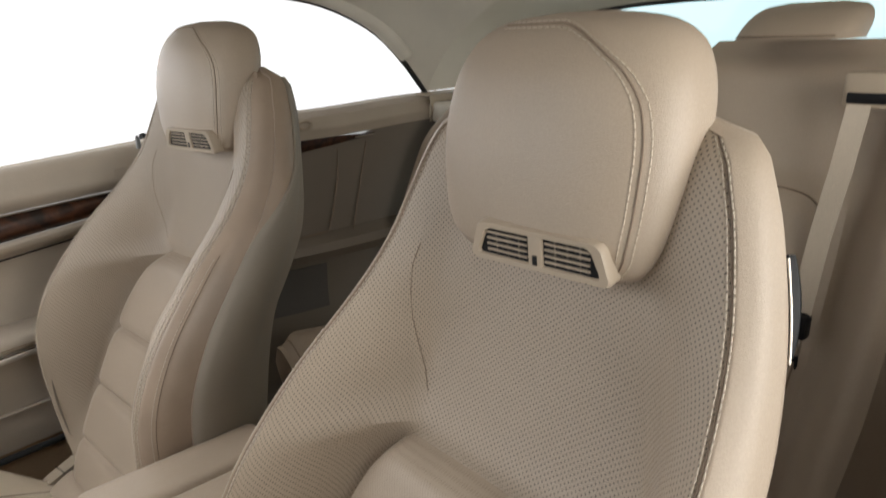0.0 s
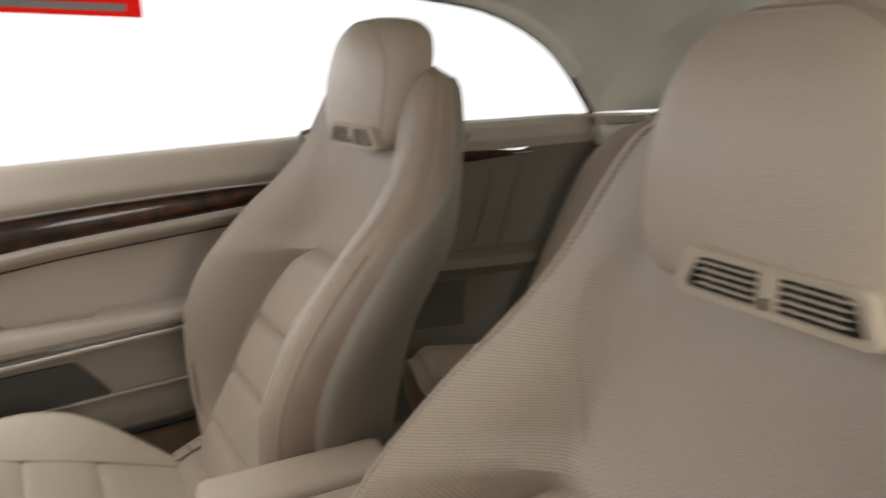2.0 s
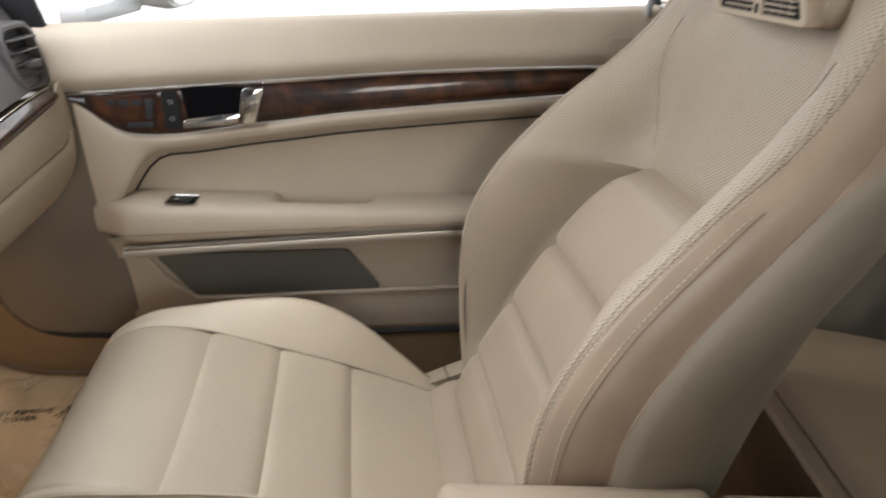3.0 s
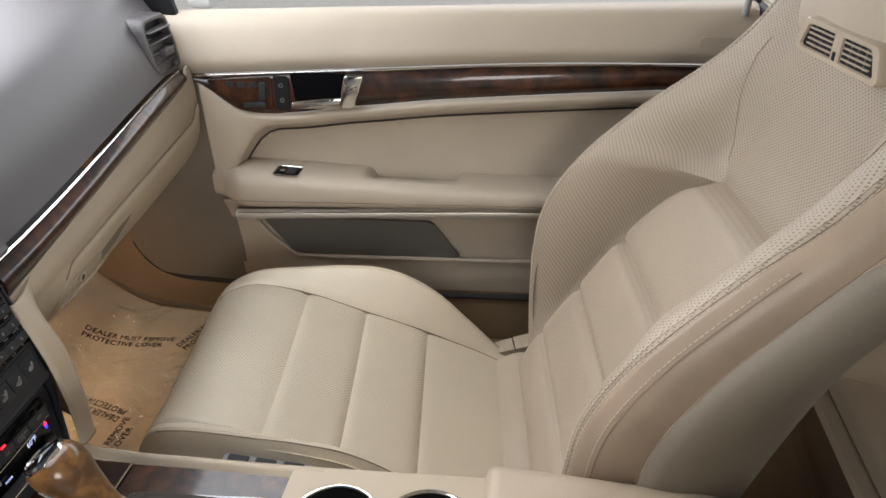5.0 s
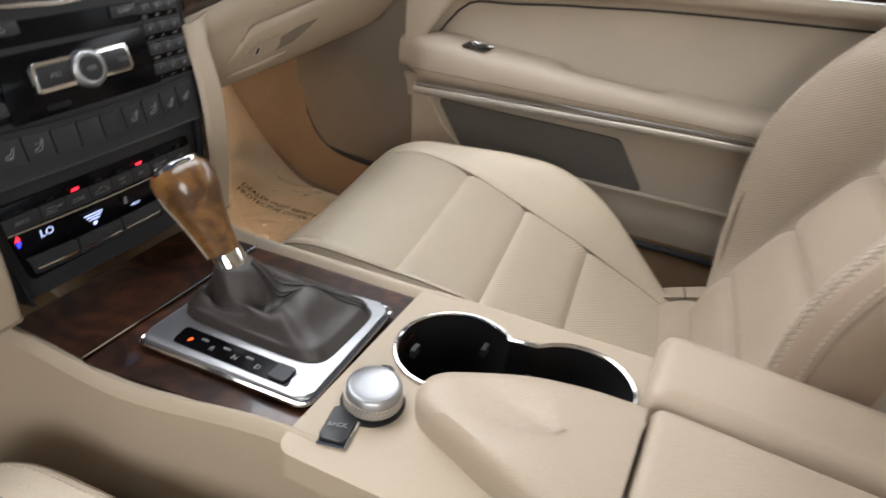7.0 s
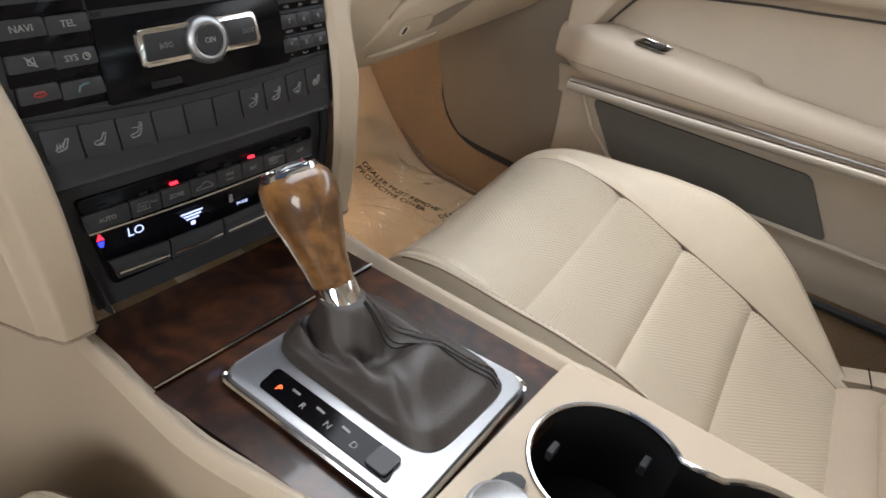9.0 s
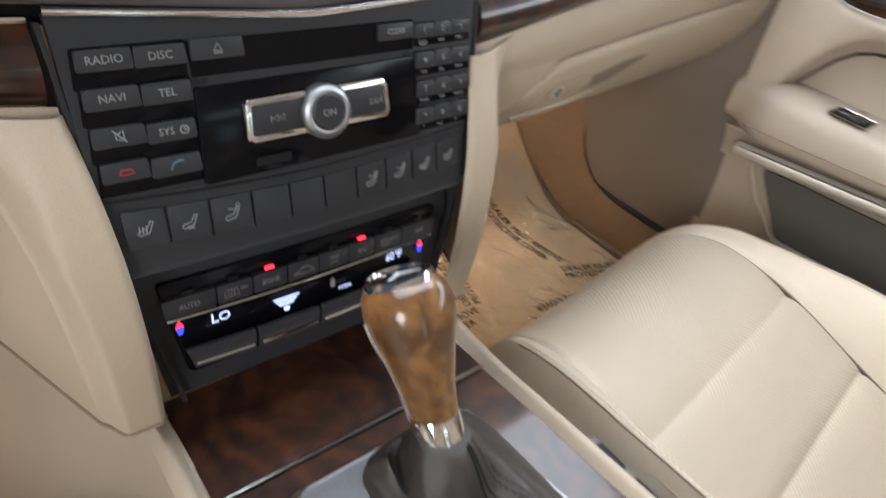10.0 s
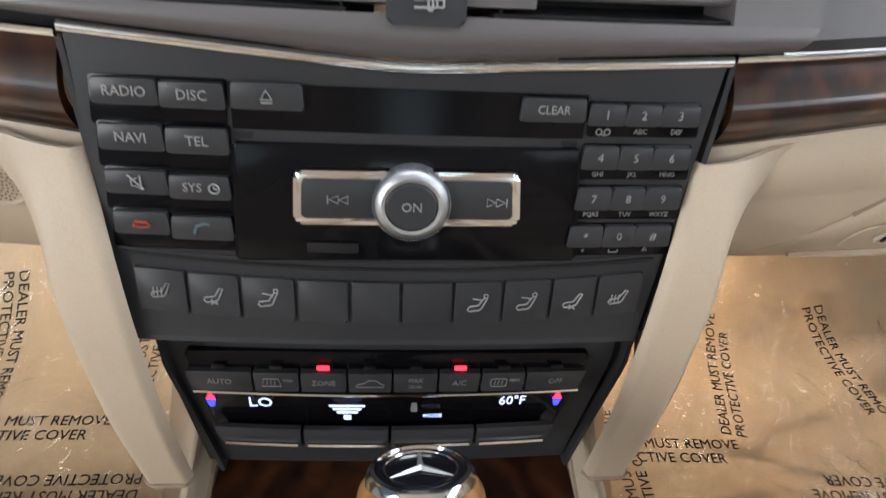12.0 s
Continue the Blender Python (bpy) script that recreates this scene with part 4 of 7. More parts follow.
for side, name in ((1, "quarter_trim_right"), (-1, "quarter_trim_left")):
    quarter = thing(name, "beige rear side trim with window ledge, wood end and lower pocket", "side trim", kind="structure")
    part("ledge", q_strip(lambda y: [(0.0, 0.715), (-0.006, 0.735), (0.0, 0.762), (0.025, 0.772), (0.09, 0.770)], -1.65, -0.742, side=side), TRIM, quarter)
    part("wood_end", q_strip(lambda y: [(-0.0035, 0.715 - 0.006 * smooth(-1.1, -1.19, y)), (-0.003, 0.703), (0.001, 0.688 + 0.014 * smooth(-0.95, -1.19, y))], -1.19, -0.742, side=side), BURL, quarter, "tapering burl walnut strip")
    part("wood_tip", tube([(side * (quarter_x(y) - 0.005), y, 0.705 + quarter_rise(y)) for y in (-1.188, -1.17, -1.14)], 0.0016, 6), CHROME, quarter)
    # panel, sill and pocket take the darker colour in place of shade
    part("panel", q_strip(lambda y: [(0.004, 0.715 if y < -1.19 else 0.692 + 0.016 * smooth(-0.95, -1.19, y)), (0.012, 0.66), (0.018, 0.60), (0.022, 0.51)], -1.65, -0.742, side=side), SHADED_TRIM, quarter)
    part("panel_groove", tube([(side * (quarter_x(y) + 0.009), y, z + quarter_rise(y) * smooth(0.45, 0.62, z)) for y, z in ((-0.80, 0.668), (-0.95, 0.676), (-1.10, 0.684), (-1.095, 0.62), (-1.075, 0.55), (-1.06, 0.515), (-0.80, 0.50))], 0.0020, 6), SEAM, quarter)
    part("panel_joint", tube([(side * (quarter_x(y) + 0.008), y, z + quarter_rise(y) * smooth(0.45, 0.62, z)) for y, z in ((-1.18, 0.712), (-1.15, 0.60), (-1.12, 0.50))], 0.0016, 6), SEAM, quarter)
    part("sill", q_strip(lambda y: [(0.022, 0.512), (-0.02, 0.500), (-0.030, 0.485), (-0.015, 0.465), (0.018, 0.455)], -1.40, -0.742, side=side), SHADED_TRIM, quarter)
    part("pocket_panel", q_strip(lambda y: [(0.018, 0.458), (0.03, 0.38), (0.03, 0.06)], -1.40, -0.742, side=side), SHADED_TRIM, quarter)
    part("pocket_speaker", q_strip(lambda y: [(0.014, 0.445), (0.022, 0.385), (0.022, 0.335)], -1.05, -0.80, side=side, thick=0.002), MESH, quarter, "dark lower speaker panel")
    hook = part("coat_ring", tube([(side * (quarter_x(-1.02) - 0.012), -1.02 + 0.016 * math.cos(t / 14 * 6.283), 0.768 + 0.009 * math.sin(t / 14 * 6.283)) for t in range(14)], 0.0042, 8, True), PLASTIC, quarter)
    box = part("belt_guide", q_strip(lambda y: [(-0.022, 0.712), (-0.03, 0.74), (-0.024, 0.773), (0.03, 0.776)], -1.47, -1.335, 8, 0.004, side=side), PLASTIC, quarter, "belt outlet housing with a dark slot")
    part("belt_slot", q_strip(lambda y: [(-0.033, 0.735), (-0.032, 0.757)], -1.455, -1.36, 4, 0.002, side=side), BLACK, box)

# ---- footwell walls ----
kick = part("kick_panel", sheet(lambda u, w: (0.715 - 0.06 * smooth(0.2, 1.0, u), 0.0 + 0.70 * u, 0.09 + 0.46 * w), 16, 10, 0.01), CARPET, None)
tagged(kick, "tan carpeted trim on the footwell side wall", "side trim", kind="structure")
kick_left = part("kick_panel", sheet(lambda u, w: (-0.705 + 0.10 * smooth(0.2, 1.0, u), 0.10 + 0.60 * u, 0.09 + 0.46 * w), 16, 10, 0.01), kick.data.materials[0], None)
tagged(kick_left, "grey-beige trim on the footwell side wall", "side trim", kind="structure")
for side in (-1, 1):
    sill = part("sill_carpet", sheet(lambda u, w: (side * (door_x(-0.74 + 0.80 * u) + 0.058), -0.74 + 0.80 * u, 0.08 + 0.145 * w), 16, 4, 0.01), CARPET, None)
    tagged(sill, "tan carpeted sill under the door opening", "sill", kind="structure")
firewall = part("firewall", block(-0.75, 0.75, 0.66, 0.70, 0.05, 0.66, 0.005), CARPET, None)
tagged(firewall, "tan carpeted front wall of the footwells", "front wall", kind="structure")
# ---- roof ----
def rail_z(y):
    return table(y, (-1.36, -1.30, -1.22, -1.09, -0.93, -0.70, -0.45, -0.30), (0.808, 0.884, 0.957, 1.014, 1.036, 1.053, 1.050, 1.044))


def rail_x(y):
    return table(y, (-1.36, -1.1, -0.7, -0.3), (0.622, 0.625, 0.632, 0.635))


def roof_z(s, y):
    side = rail_z(max(y, -1.36))
    mid = table(y, (-1.62, -1.45, -1.2, -0.9, -0.5, -0.28), (1.005, 1.040, 1.078, 1.112, 1.120, 1.100))
    return side + (mid - side) * (1 - abs(s) ** 2.6) ** 0.8


roof = thing("ceiling", "beige cloth headliner of the closed soft top", "headliner", kind="structure")
part("lining", sheet(lambda u, w: ((2 * u - 1) * rail_x(-1.36 + 1.08 * w), -1.36 + 1.08 * w, roof_z(2 * u - 1, -1.36 + 1.08 * w)), 44, 40, 0.012), HEADLINER, roof)


def rear_wall(u, w):
    """From the last roof bow to the frame of the rear window, over the arch."""
    t = math.pi * u
    c, s = math.cos(t), math.sin(t)
    ax, az = 0.622 * math.copysign(abs(c) ** 0.55, c), 0.808 + 0.248 * abs(s) ** 0.62
    ax2, az2 = 0.545 * math.copysign(abs(c) ** 0.72, c), 0.820 + 0.165 * abs(s) ** 0.62
    f = w ** 0.8
    return (ax + (ax2 - ax) * f, -1.36 - 0.25 * w, az + (az2 - az) * f + 0.012 * math.sin(math.pi * w) * s)


part("rear_lining", sheet(rear_wall, 60, 12, 0.01), HEADLINER, roof)
part("lining_fold", tube([(0.58 - 0.1 * f, -1.30 - 0.06 * f, 0.967 + 0.07 * f) for f in (0, 0.3, 0.6, 1.0)], 0.003, 6), HEADLINER, roof)
part("lining_fold", tube([(x, -1.385, 1.050 - 0.28 * abs(x) ** 2.6) for x in [-0.5 + k / 20 for k in range(21)]], 0.003, 6), HEADLINER, roof)
part("lining_fold", tube([(x, -0.95, 1.110 - 0.3 * abs(x) ** 3.2) for x in [-0.5 + k / 20 for k in range(21)]], 0.003, 6), HEADLINER, roof)
for side in (-1, 1):
    part("roof_rail", tube([(side * (rail_x(y) - 0.004), y, rail_z(y) + 0.012) for y in [-1.30 + 1.0 * k / 30 for k in range(31)]], 0.020, 10), HEADLINER, roof, "padded cloth side rail")
    part("window_seal", tube([(side * (rail_x(y) + 0.008), y, rail_z(y) - 0.004) for y in [-1.36 + 1.06 * k / 40 for k in range(41)]], 0.007, 8), RUBBER, roof)

rear_window = thing("window_1", "tinted rear window in a black seal", "rear window", kind="structure")
rim = [rear_wall(k / 40, 1.0) for k in range(41)]
part("window_frame", tube(rim + [(-0.3, -1.61, 0.797), (0.3, -1.61, 0.797)], 0.006, 8, True), RUBBER, rear_window)
bm = bmesh.new()
vs = [bm.verts.new((p[0], p[1] - 0.004, p[2])) for p in rim]
bm.faces.new(vs)
pane = part("pane", bm, GLASS_REAR, rear_window)
pane.visible_shadow = False

shelf = part("rear_shelf", block(-0.60, 0.60, -1.70, -1.34, 0.74, 0.786, 0.01), HEADLINER, None)
tagged(shelf, "beige cloth shelf under the rear window", "rear shelf", kind="structure")

deflector = thing("wind_deflector", "black-framed mesh wind deflector behind the rear seats", "wind deflector")
outline = rounded(-0.036, 0.792, 0.40, 0.880, 0.03, 6)
part("frame", tube([(x, -1.44, z) for x, z in outline], 0.0055, 8, True), BLACK, deflector)
net = part("net", prism([(x * 0.98 + 0.003, z) for x, z in outline], 0.001, 0, 1, lambda a, b, c: (a, -1.44 + c, b)), glass("grey_mesh_net", (0.62, 0.70, 0.74), 1.1), deflector)
net.visible_shadow = False

visor = thing("sun_visor", "beige cloth sun visor folded up to the roof", "sun visor")
part("panel", loft([[(x, -0.40 + 0.085 * b, 1.052 + 0.012 * c) for b, c in oval(1, 1, 3, 20)] for x in (0.14, 0.15, 0.50, 0.51)]), HEADLINER, visor)
part("hinge_arm", tube([(0.50, -0.33, 1.06), (0.54, -0.32, 1.07), (0.56, -0.30, 1.085)], 0.005, 8), PLASTIC, visor)

# ---- rear seats ----
def rear_seat(name, where, label, head_x=0.0):
    seat = thing(name, label, "rear seat", where, group="rear seats")

    def back_fn(u, w):
        s, v = 2 * u - 1, w
        half = table(v, (0, 0.3, 0.7, 0.9, 1.0), (0.225, 0.235, 0.220, 0.185, 0.150))
        h = 0.03 + 0.55 * v
        n = (0.070 - 0.03 * v) * smooth(0.52, 0.80, abs(s)) * (1 - smooth(0.75, 1.0, v)) - 0.06 * smooth(0.85, 1.0, abs(s)) - 0.05 * smooth(0.9, 1.0, v)
        n += 0.020 * (1 - smooth(0.40, 0.50, abs(s))) * (1 - smooth(0.62, 0.69, v))
        n -= 0.006 * (math.exp(-((v - 0.18) / 0.015) ** 2) + math.exp(-((v - 0.36) / 0.015) ** 2)) * (abs(s) < 0.5)
        return (s * half, -0.09 - 0.36 * h + n * 0.94, h + n * 0.3)
    part("backrest", sheet(back_fn, 44, 44, 0.05), LEATHER, seat)
    rim = [(0.45, 0.04 + 0.50 * k / 10) for k in range(11)] + [(0.45 * math.cos(math.pi * k / 24) ** 0.5, 0.54 + 0.115 * math.sin(math.pi * k / 24) ** 0.7) for k in range(1, 12)]
    rim += [(0.0, 0.655)] + [(-a, b) for a, b in reversed(rim)]
    part("insert_seam", tube([tuple(Vector(back_fn((a + 1) / 2, b)) + Vector((0, 0.0005, 0))) for a, b in rim], 0.0013, 6), SEAM, seat)
    part("headrest", loft([[(head_x + a * table(f, (0, 0.4, 0.75, 0.92, 1), (0.073, 0.072, 0.066, 0.056, 0.034)), -0.305 - 0.05 * f + b * table(f, (0, 0.5, 0.85, 1), (0.055, 0.052, 0.036, 0.014)), 0.568 + 0.044 * f)
                            for a, b in oval(1, 1, 3, 32)] for f in [k / 10 for k in range(11)]]), LEATHER, seat, sharp=60)
    part("headrest_seam", tube([(head_x + 0.060 * k / 10, -0.25 - 0.012 * (k / 10) ** 2, 0.572) for k in range(-10, 11)], 0.0014, 6), SEAM, seat)

    def cush_z(s, w):
        return 0.008 + 0.062 * w ** 0.8 + 0.034 * smooth(0.55, 0.85, abs(s)) - 0.028 * smooth(0.88, 1.0, w) ** 2 - 0.04 * smooth(0.92, 1.0, abs(s))

    def cush_fn(u, w):
        s = 2 * u - 1
        return (s * 0.225, -0.15 + 0.335 * w, cush_z(s, w) - 0.004 * math.exp(-((abs(s) - 0.56) / 0.02) ** 2))
    part("cushion", sheet(cush_fn, 44, 30, 0.04), LEATHER, seat)
    part("cushion_front", sheet(lambda u, w: ((2 * u - 1) * 0.225, 0.185 + 0.010 * math.sin(math.pi * min(1, w * 1.5)) - 0.06 * w, cush_z(2 * u - 1, 1.0) * (1 - w) - 0.15 * w), 24, 12, 0.01), LEATHER, seat)
    for side in (-1, 1):
        part("cushion_seam", tube([(side * 0.126, -0.14 + 0.315 * k / 20, cush_z(0.56, k / 20 * 0.97) - 0.002) for k in range(21)], 0.0012, 6), SEAM, seat)
    part("cushion_seam", tube([(x, 0.172, cush_z(x / 0.225, 0.96) + 0.001) for x in [-0.21 + 0.42 * k / 20 for k in range(21)]], 0.0012, 6), SEAM, seat)
    return seat


rear_seat("rear_seat", (0.345, -1.06, 0.25), "beige leather rear seat, empty, behind the passenger seat")
rear_seat("rear_seat", (-0.252, -0.98, 0.350), "beige leather rear seat, empty, behind the driver's seat", 0.002)
part("rear_console", block(-0.10, 0.10, -1.20, -0.86, 0.10, 0.30, 0.03, 3), SIDE, None)
tagged(bpy.data.objects["rear_console"], "grey-beige hump between the rear seats", "console", kind="structure")


def rear_belt(label, path, width):
    """Webbing from the outlet down to the buckle, and the strap below it."""
    belt = thing("seat_belt", label, "seat belt", group="belts")
    pts = [Vector(p) for p in path]

    def fn(u, w):
        k = min(int(w * (len(pts) - 1)), len(pts) - 2)
        p = pts[k].lerp(pts[k + 1], w * (len(pts) - 1) - k)
        return (p.x + (u - 0.5) * width, p.y + 0.004 * math.sin(3.1 * w), p.z)
    part("webbing", sheet(fn, 4, 24, 0.0014), BELT, belt)
    e = pts[-1]
    part("buckle", block(e.x - width * 0.55, e.x + width * 0.55, e.y - 0.008, e.y + 0.012, e.z - 0.026, e.z + 0.006, 0.005, 2), BLACK, belt, "black plastic belt buckle")
    part("tongue", block(e.x - width * 0.32, e.x + width * 0.32, e.y - 0.002, e.y + 0.006, e.z - 0.052, e.z - 0.022, 0.002), CHROME, belt)
    part("stalk", block(e.x - width * 0.36, e.x + width * 0.36, e.y + 0.004, e.y + 0.010, e.z - 0.13, e.z - 0.048, 0.003), BLACK, belt)
    return belt


rear_belt("beige webbing belt with black buckle across the rear seat bolster", ((0.575, -1.385, 0.746), (0.500, -1.325, 0.715), (0.455, -1.265, 0.615), (0.450, -1.228, 0.520)), 0.045)
left_belt = rear_belt("beige webbing belt hanging from a dark outlet slot", ((-0.367, -1.182, 0.862), (-0.362, -1.175, 0.78), (-0.356, -1.160, 0.70), (-0.353, -1.140, 0.605)), 0.024)
outlet = part("belt_outlet", block(-0.43, -0.347, -1.215, -1.180, 0.846, 0.886, 0.006, 2), PLASTIC, left_belt, "beige plastic belt outlet")
part("outlet_slot", block(-0.415, -0.353, -1.182, -1.178, 0.852, 0.864, 0.002), BLACK, outlet)

# ---- outside ----
mirror = thing("door_mirror", "silver-white passenger door mirror outside the window", "door mirror")
part("housing", loft([[(0.97 + 0.09 * a * k2, 0.095 + 0.05 * f, 0.775 + 0.062 * b * k2) for a, b in oval(1, 1, 3, 28)] for f, k2 in ((-1, 0.95), (-0.6, 1.0), (0.3, 0.92), (0.9, 0.6), (1.1, 0.2))]), PAINT, mirror)
part("mirror_glass", prism([(0.97 + 0.08 * a, 0.775 + 0.053 * b) for a, b in oval(1, 1, 3, 28)], 0.001, 0, 1, lambda a, b, c: (a, 0.043 - c, b)), CHROME, mirror)
part("foot", block(0.70, 0.90, 0.09, 0.13, 0.715, 0.742, 0.008), PAINT, mirror)
sail = part("mirror_triangle", prism([(0.10, 0.72), (0.30, 0.72), (0.33, 0.735), (0.12, 0.80)], 0.01, 0.002, 1, lambda a, b, c: (door_x(0.1) + 0.03 - c, a, b)), BLACK, None)
tagged(sail, "black triangular trim inside the front window corner", "trim", kind="structure")
sign = thing("sign_board", "red sign with pale lines outside the car, made translucent to brighten it", "sign")
part("board", block(5.0, 5.004, -0.66, 0.9, 1.185, 1.62, 0.0), REDSIGN, sign)
for k, (b, a0, a1) in enumerate(((1.25, -0.55, 0.8), (1.35, -0.45, 0.75), (1.46, -0.5, 0.6))):
    part("text_bar", block(4.994, 5.0, a0, a1, b - 0.025, b + 0.025), HEADLINER, sign)
backdrop = thing("backdrop", "plain white bright background outside the car", "backdrop", kind="structure")
for k, (a, b, c, d) in enumerate(((7.0, -9.0, 7.0, 9.0), (7.0, -9.0, -7.0, -9.0))):
    part("screen", sheet(lambda u, w: (a + (c - a) * u, b + (d - b) * u, -0.3 + 5.3 * w), 2, 2, 0.05), glow("white_outdoors" if k == 0 else "pale_sky_outdoors", (1.0, 1.0, 1.0) if k == 0 else (0.80, 0.96, 1.0), 2.6 if k == 0 else 2.2), backdrop)
ground = part("ground", sheet(lambda u, w: (-60 + 120 * u, -60 + 120 * w, -0.32), 2, 2, 0.05), mat("pale_concrete", (0.45, 0.44, 0.42), 0.8, grain=0.1, grain_scale=30, blotch_scale=0.5), None)
tagged(ground, "pale concrete ground outside the car", "ground", kind="structure")

# ---- floor ----
def floor_z(y):
    return 0.10 + 0.55 * smooth(0.28, 0.82, y) ** 1.2


floor = part("floor", sheet(lambda u, w: (-0.72 + 1.44 * u, -1.5 + 2.3 * w, floor_z(-1.5 + 2.3 * w)), 24, 60, 0.02), CARPET, None)
tagged(floor, "tan carpet floor rising to the toe board", "car floor", kind="structure")
TILT_P = radians(15)
PU, PN = Vector((0, math.sin(TILT_P), math.cos(TILT_P))), Vector((0, -math.cos(TILT_P), math.sin(TILT_P)))


def panel(u, v, n=0.0):
    """A point of the centre stack: millimetres across, up and out of it; the face bows outwards and its climate part stands back, steeper."""
    low = max(0.0, -v)
    n = n - 4.0 * ((u - 4) / 110) ** 2 - 7.5 * smooth(16.5, 12.0, v) - 0.22 * low
    v = v * 0.94 if v > 20 else (18.8 - 1.15 * (20 - v) if v > 0 else -4.2 + 1.12 * v)
    wide = 0.957 + 0.025 * smooth(20, -10, v)
    return Vector((0.0004, -0.0055, 0.5055)) + Vector((u * wide * 0.001, 0, 0)) + PU * (v * 0.001) + PN * (n * 0.001)


# ---- mats under printed protective covers ----
def cover_text(parent, x, y, turn, size=0.0165):
    c, s = math.cos(radians(turn)), math.sin(radians(turn))
    for k, words in enumerate(("DEALER MUST REMOVE", "PROTECTIVE COVER")):
        me = lettering(words, size, lambda a, b, d, k=k: (x + c * a - s * (b - k * size * 1.02), y + s * a + c * (b - k * size * 1.02), floor_z(y + s * a + c * (b - k * size * 1.02)) + 0.0166 + d), 0.0002, 0.96, "LEFT")
        part("printed_line", me, INK, parent)


COVER_TEXTS = {1: ((0.216, 0.200, -2), (0.374, 0.207, 78), (0.553, 0.378, -81), (0.603, 0.126, 176), (0.562, 0.200, -21), (0.250, 0.075, 92)),
               -1: ((-0.450, 0.232, 0), (-0.278, 0.238, 90), (-0.425, 0.405, -85), (-0.235, 0.150, 180), (-0.60, 0.30, 65), (-0.50, 0.09, 178))}
for side in (1, -1):
    cover = thing("mat_cover", "tan floor mat under a printed clear protective cover", "mat cover", group="mat covers")
    part("mat", sheet(lambda u, w: (side * (0.15 + 0.54 * u), -0.02 + 0.56 * w, floor_z(-0.02 + 0.56 * w) + 0.0155 * min(1.0, 1.0 - abs(2 * u - 1) ** 40)), 30, 40, 0.012), PAPER, cover)
    part("mat_edge", tube([(side * 0.690, y, floor_z(y) + 0.010) for y in [-0.02 + 0.56 * k / 20 for k in range(21)]] + [(side * (0.69 - 0.54 * k / 10), 0.54, floor_z(0.54) + 0.012) for k in range(1, 11)], 0.0035, 6), SEAM, cover)

    def film_fn(u, w):
        x, y = side * (0.155 + 0.535 * u), -0.03 + 0.585 * w
        p = noise.noise((x * 9, y * 9, side * 3.0)) + 0.6 * noise.noise((x * 23, y * 19, 5.0 + side))
        rim = smooth(0.90, 1.0, u) + smooth(0.92, 1.0, w)
        fold = 0.0
        for c, f, a in ((1.1, 7, 0.9), (2.3, 12, 2.2), (3.9, 16, -0.7)):
            r = noise.noise(((x * math.cos(a) + y * math.sin(a)) * f, (y * math.cos(a) - x * math.sin(a)) * f * 0.35, c + side * 7.0))
            fold += max(0.0, 1.0 - abs(r) / 0.10) ** 2 * 0.0048
        return (x, y, floor_z(y) + 0.0225 + fold + 0.0034 * p * (1 + 1.5 * rim) + 0.012 * smooth(0.90, 1.0, w))
    sheet_ob = part("film", sheet(film_fn, 130, 130), FILM, cover, "wrinkled clear plastic film", sharp=80)
    if sheet_ob.data.polygons[0].normal.z < 0:
        sheet_ob.data.flip_normals()
    sheet_ob.visible_shadow = False
    for tx, ty, turn in COVER_TEXTS[side]:
        cover_text(cover, tx, ty, turn)

# ---- dashboard ----
def dash_y(x):
    return 0.034 + 0.055 * (abs(x) / 0.57) ** 1.4


def wood_edge(x):
    return 0.6215 + 0.037 * smooth(0.07, 0.57, abs(x))


def wood_base(x):
    """The lower edge of the wood, which narrows towards the door."""
    return table(x, (0.10, 0.14, 0.20, 0.30, 0.40, 0.50, 0.567), (0.5905, 0.5955, 0.6035, 0.6155, 0.6265, 0.6360, 0.6420))


def low_at(x, f, out=0.0):
    """The beige panel under the wood: upright down to the lid's joint, then leaning away."""
    top = wood_base(x) + (wood_edge(x) + 0.003 - wood_base(x)) * smooth(0.562, 0.576, x)
    low = 0.496 + 0.040 * smooth(0.56, 0.606, x)
    z = top + (low - top) * f
    joint = table(x, (0.12, 0.20, 0.30, 0.40, 0.55), (0.566, 0.570, 0.576, 0.580, 0.584))
    g = max(0.0, (joint - z) / (joint - 0.496))
    y = dash_y(x) - 0.010 + 0.045 * g ** 1.9 - 0.004 * math.sin(math.pi * max(0.0, min(1.0, (top - z) / (top - joint))))
    y += 0.03 * smooth(0.585, 0.612, x) ** 2
    return (x, y - out, z)


def joint_f(x):
    """How far down the panel the lid's joint runs."""
    top = wood_base(x)
    joint = table(x, (0.12, 0.20, 0.30, 0.40, 0.55), (0.566, 0.570, 0.576, 0.580, 0.584))
    return (top - joint) / (top - 0.496)


dash = thing("dashboard", "taupe-grey dashboard with burl strip and beige lower half", "dashboard", kind="structure")


def top_fn(u, w):
    x = -0.60 + 1.20 * u
    y0, z0 = dash_y(x) + 0.004, wood_edge(x) + 0.004
    pts_y, pts_z = (0, 0.25, 0.45, 0.7, 1.0), (0, 0.068, 0.105, 0.128, 0.10)
    yy = table(w, pts_y, (0.0, 0.030, 0.075, 0.23, 0.55))
    zz = table(w, pts_y, pts_z)
    return (x, y0 + yy, z0 + zz)


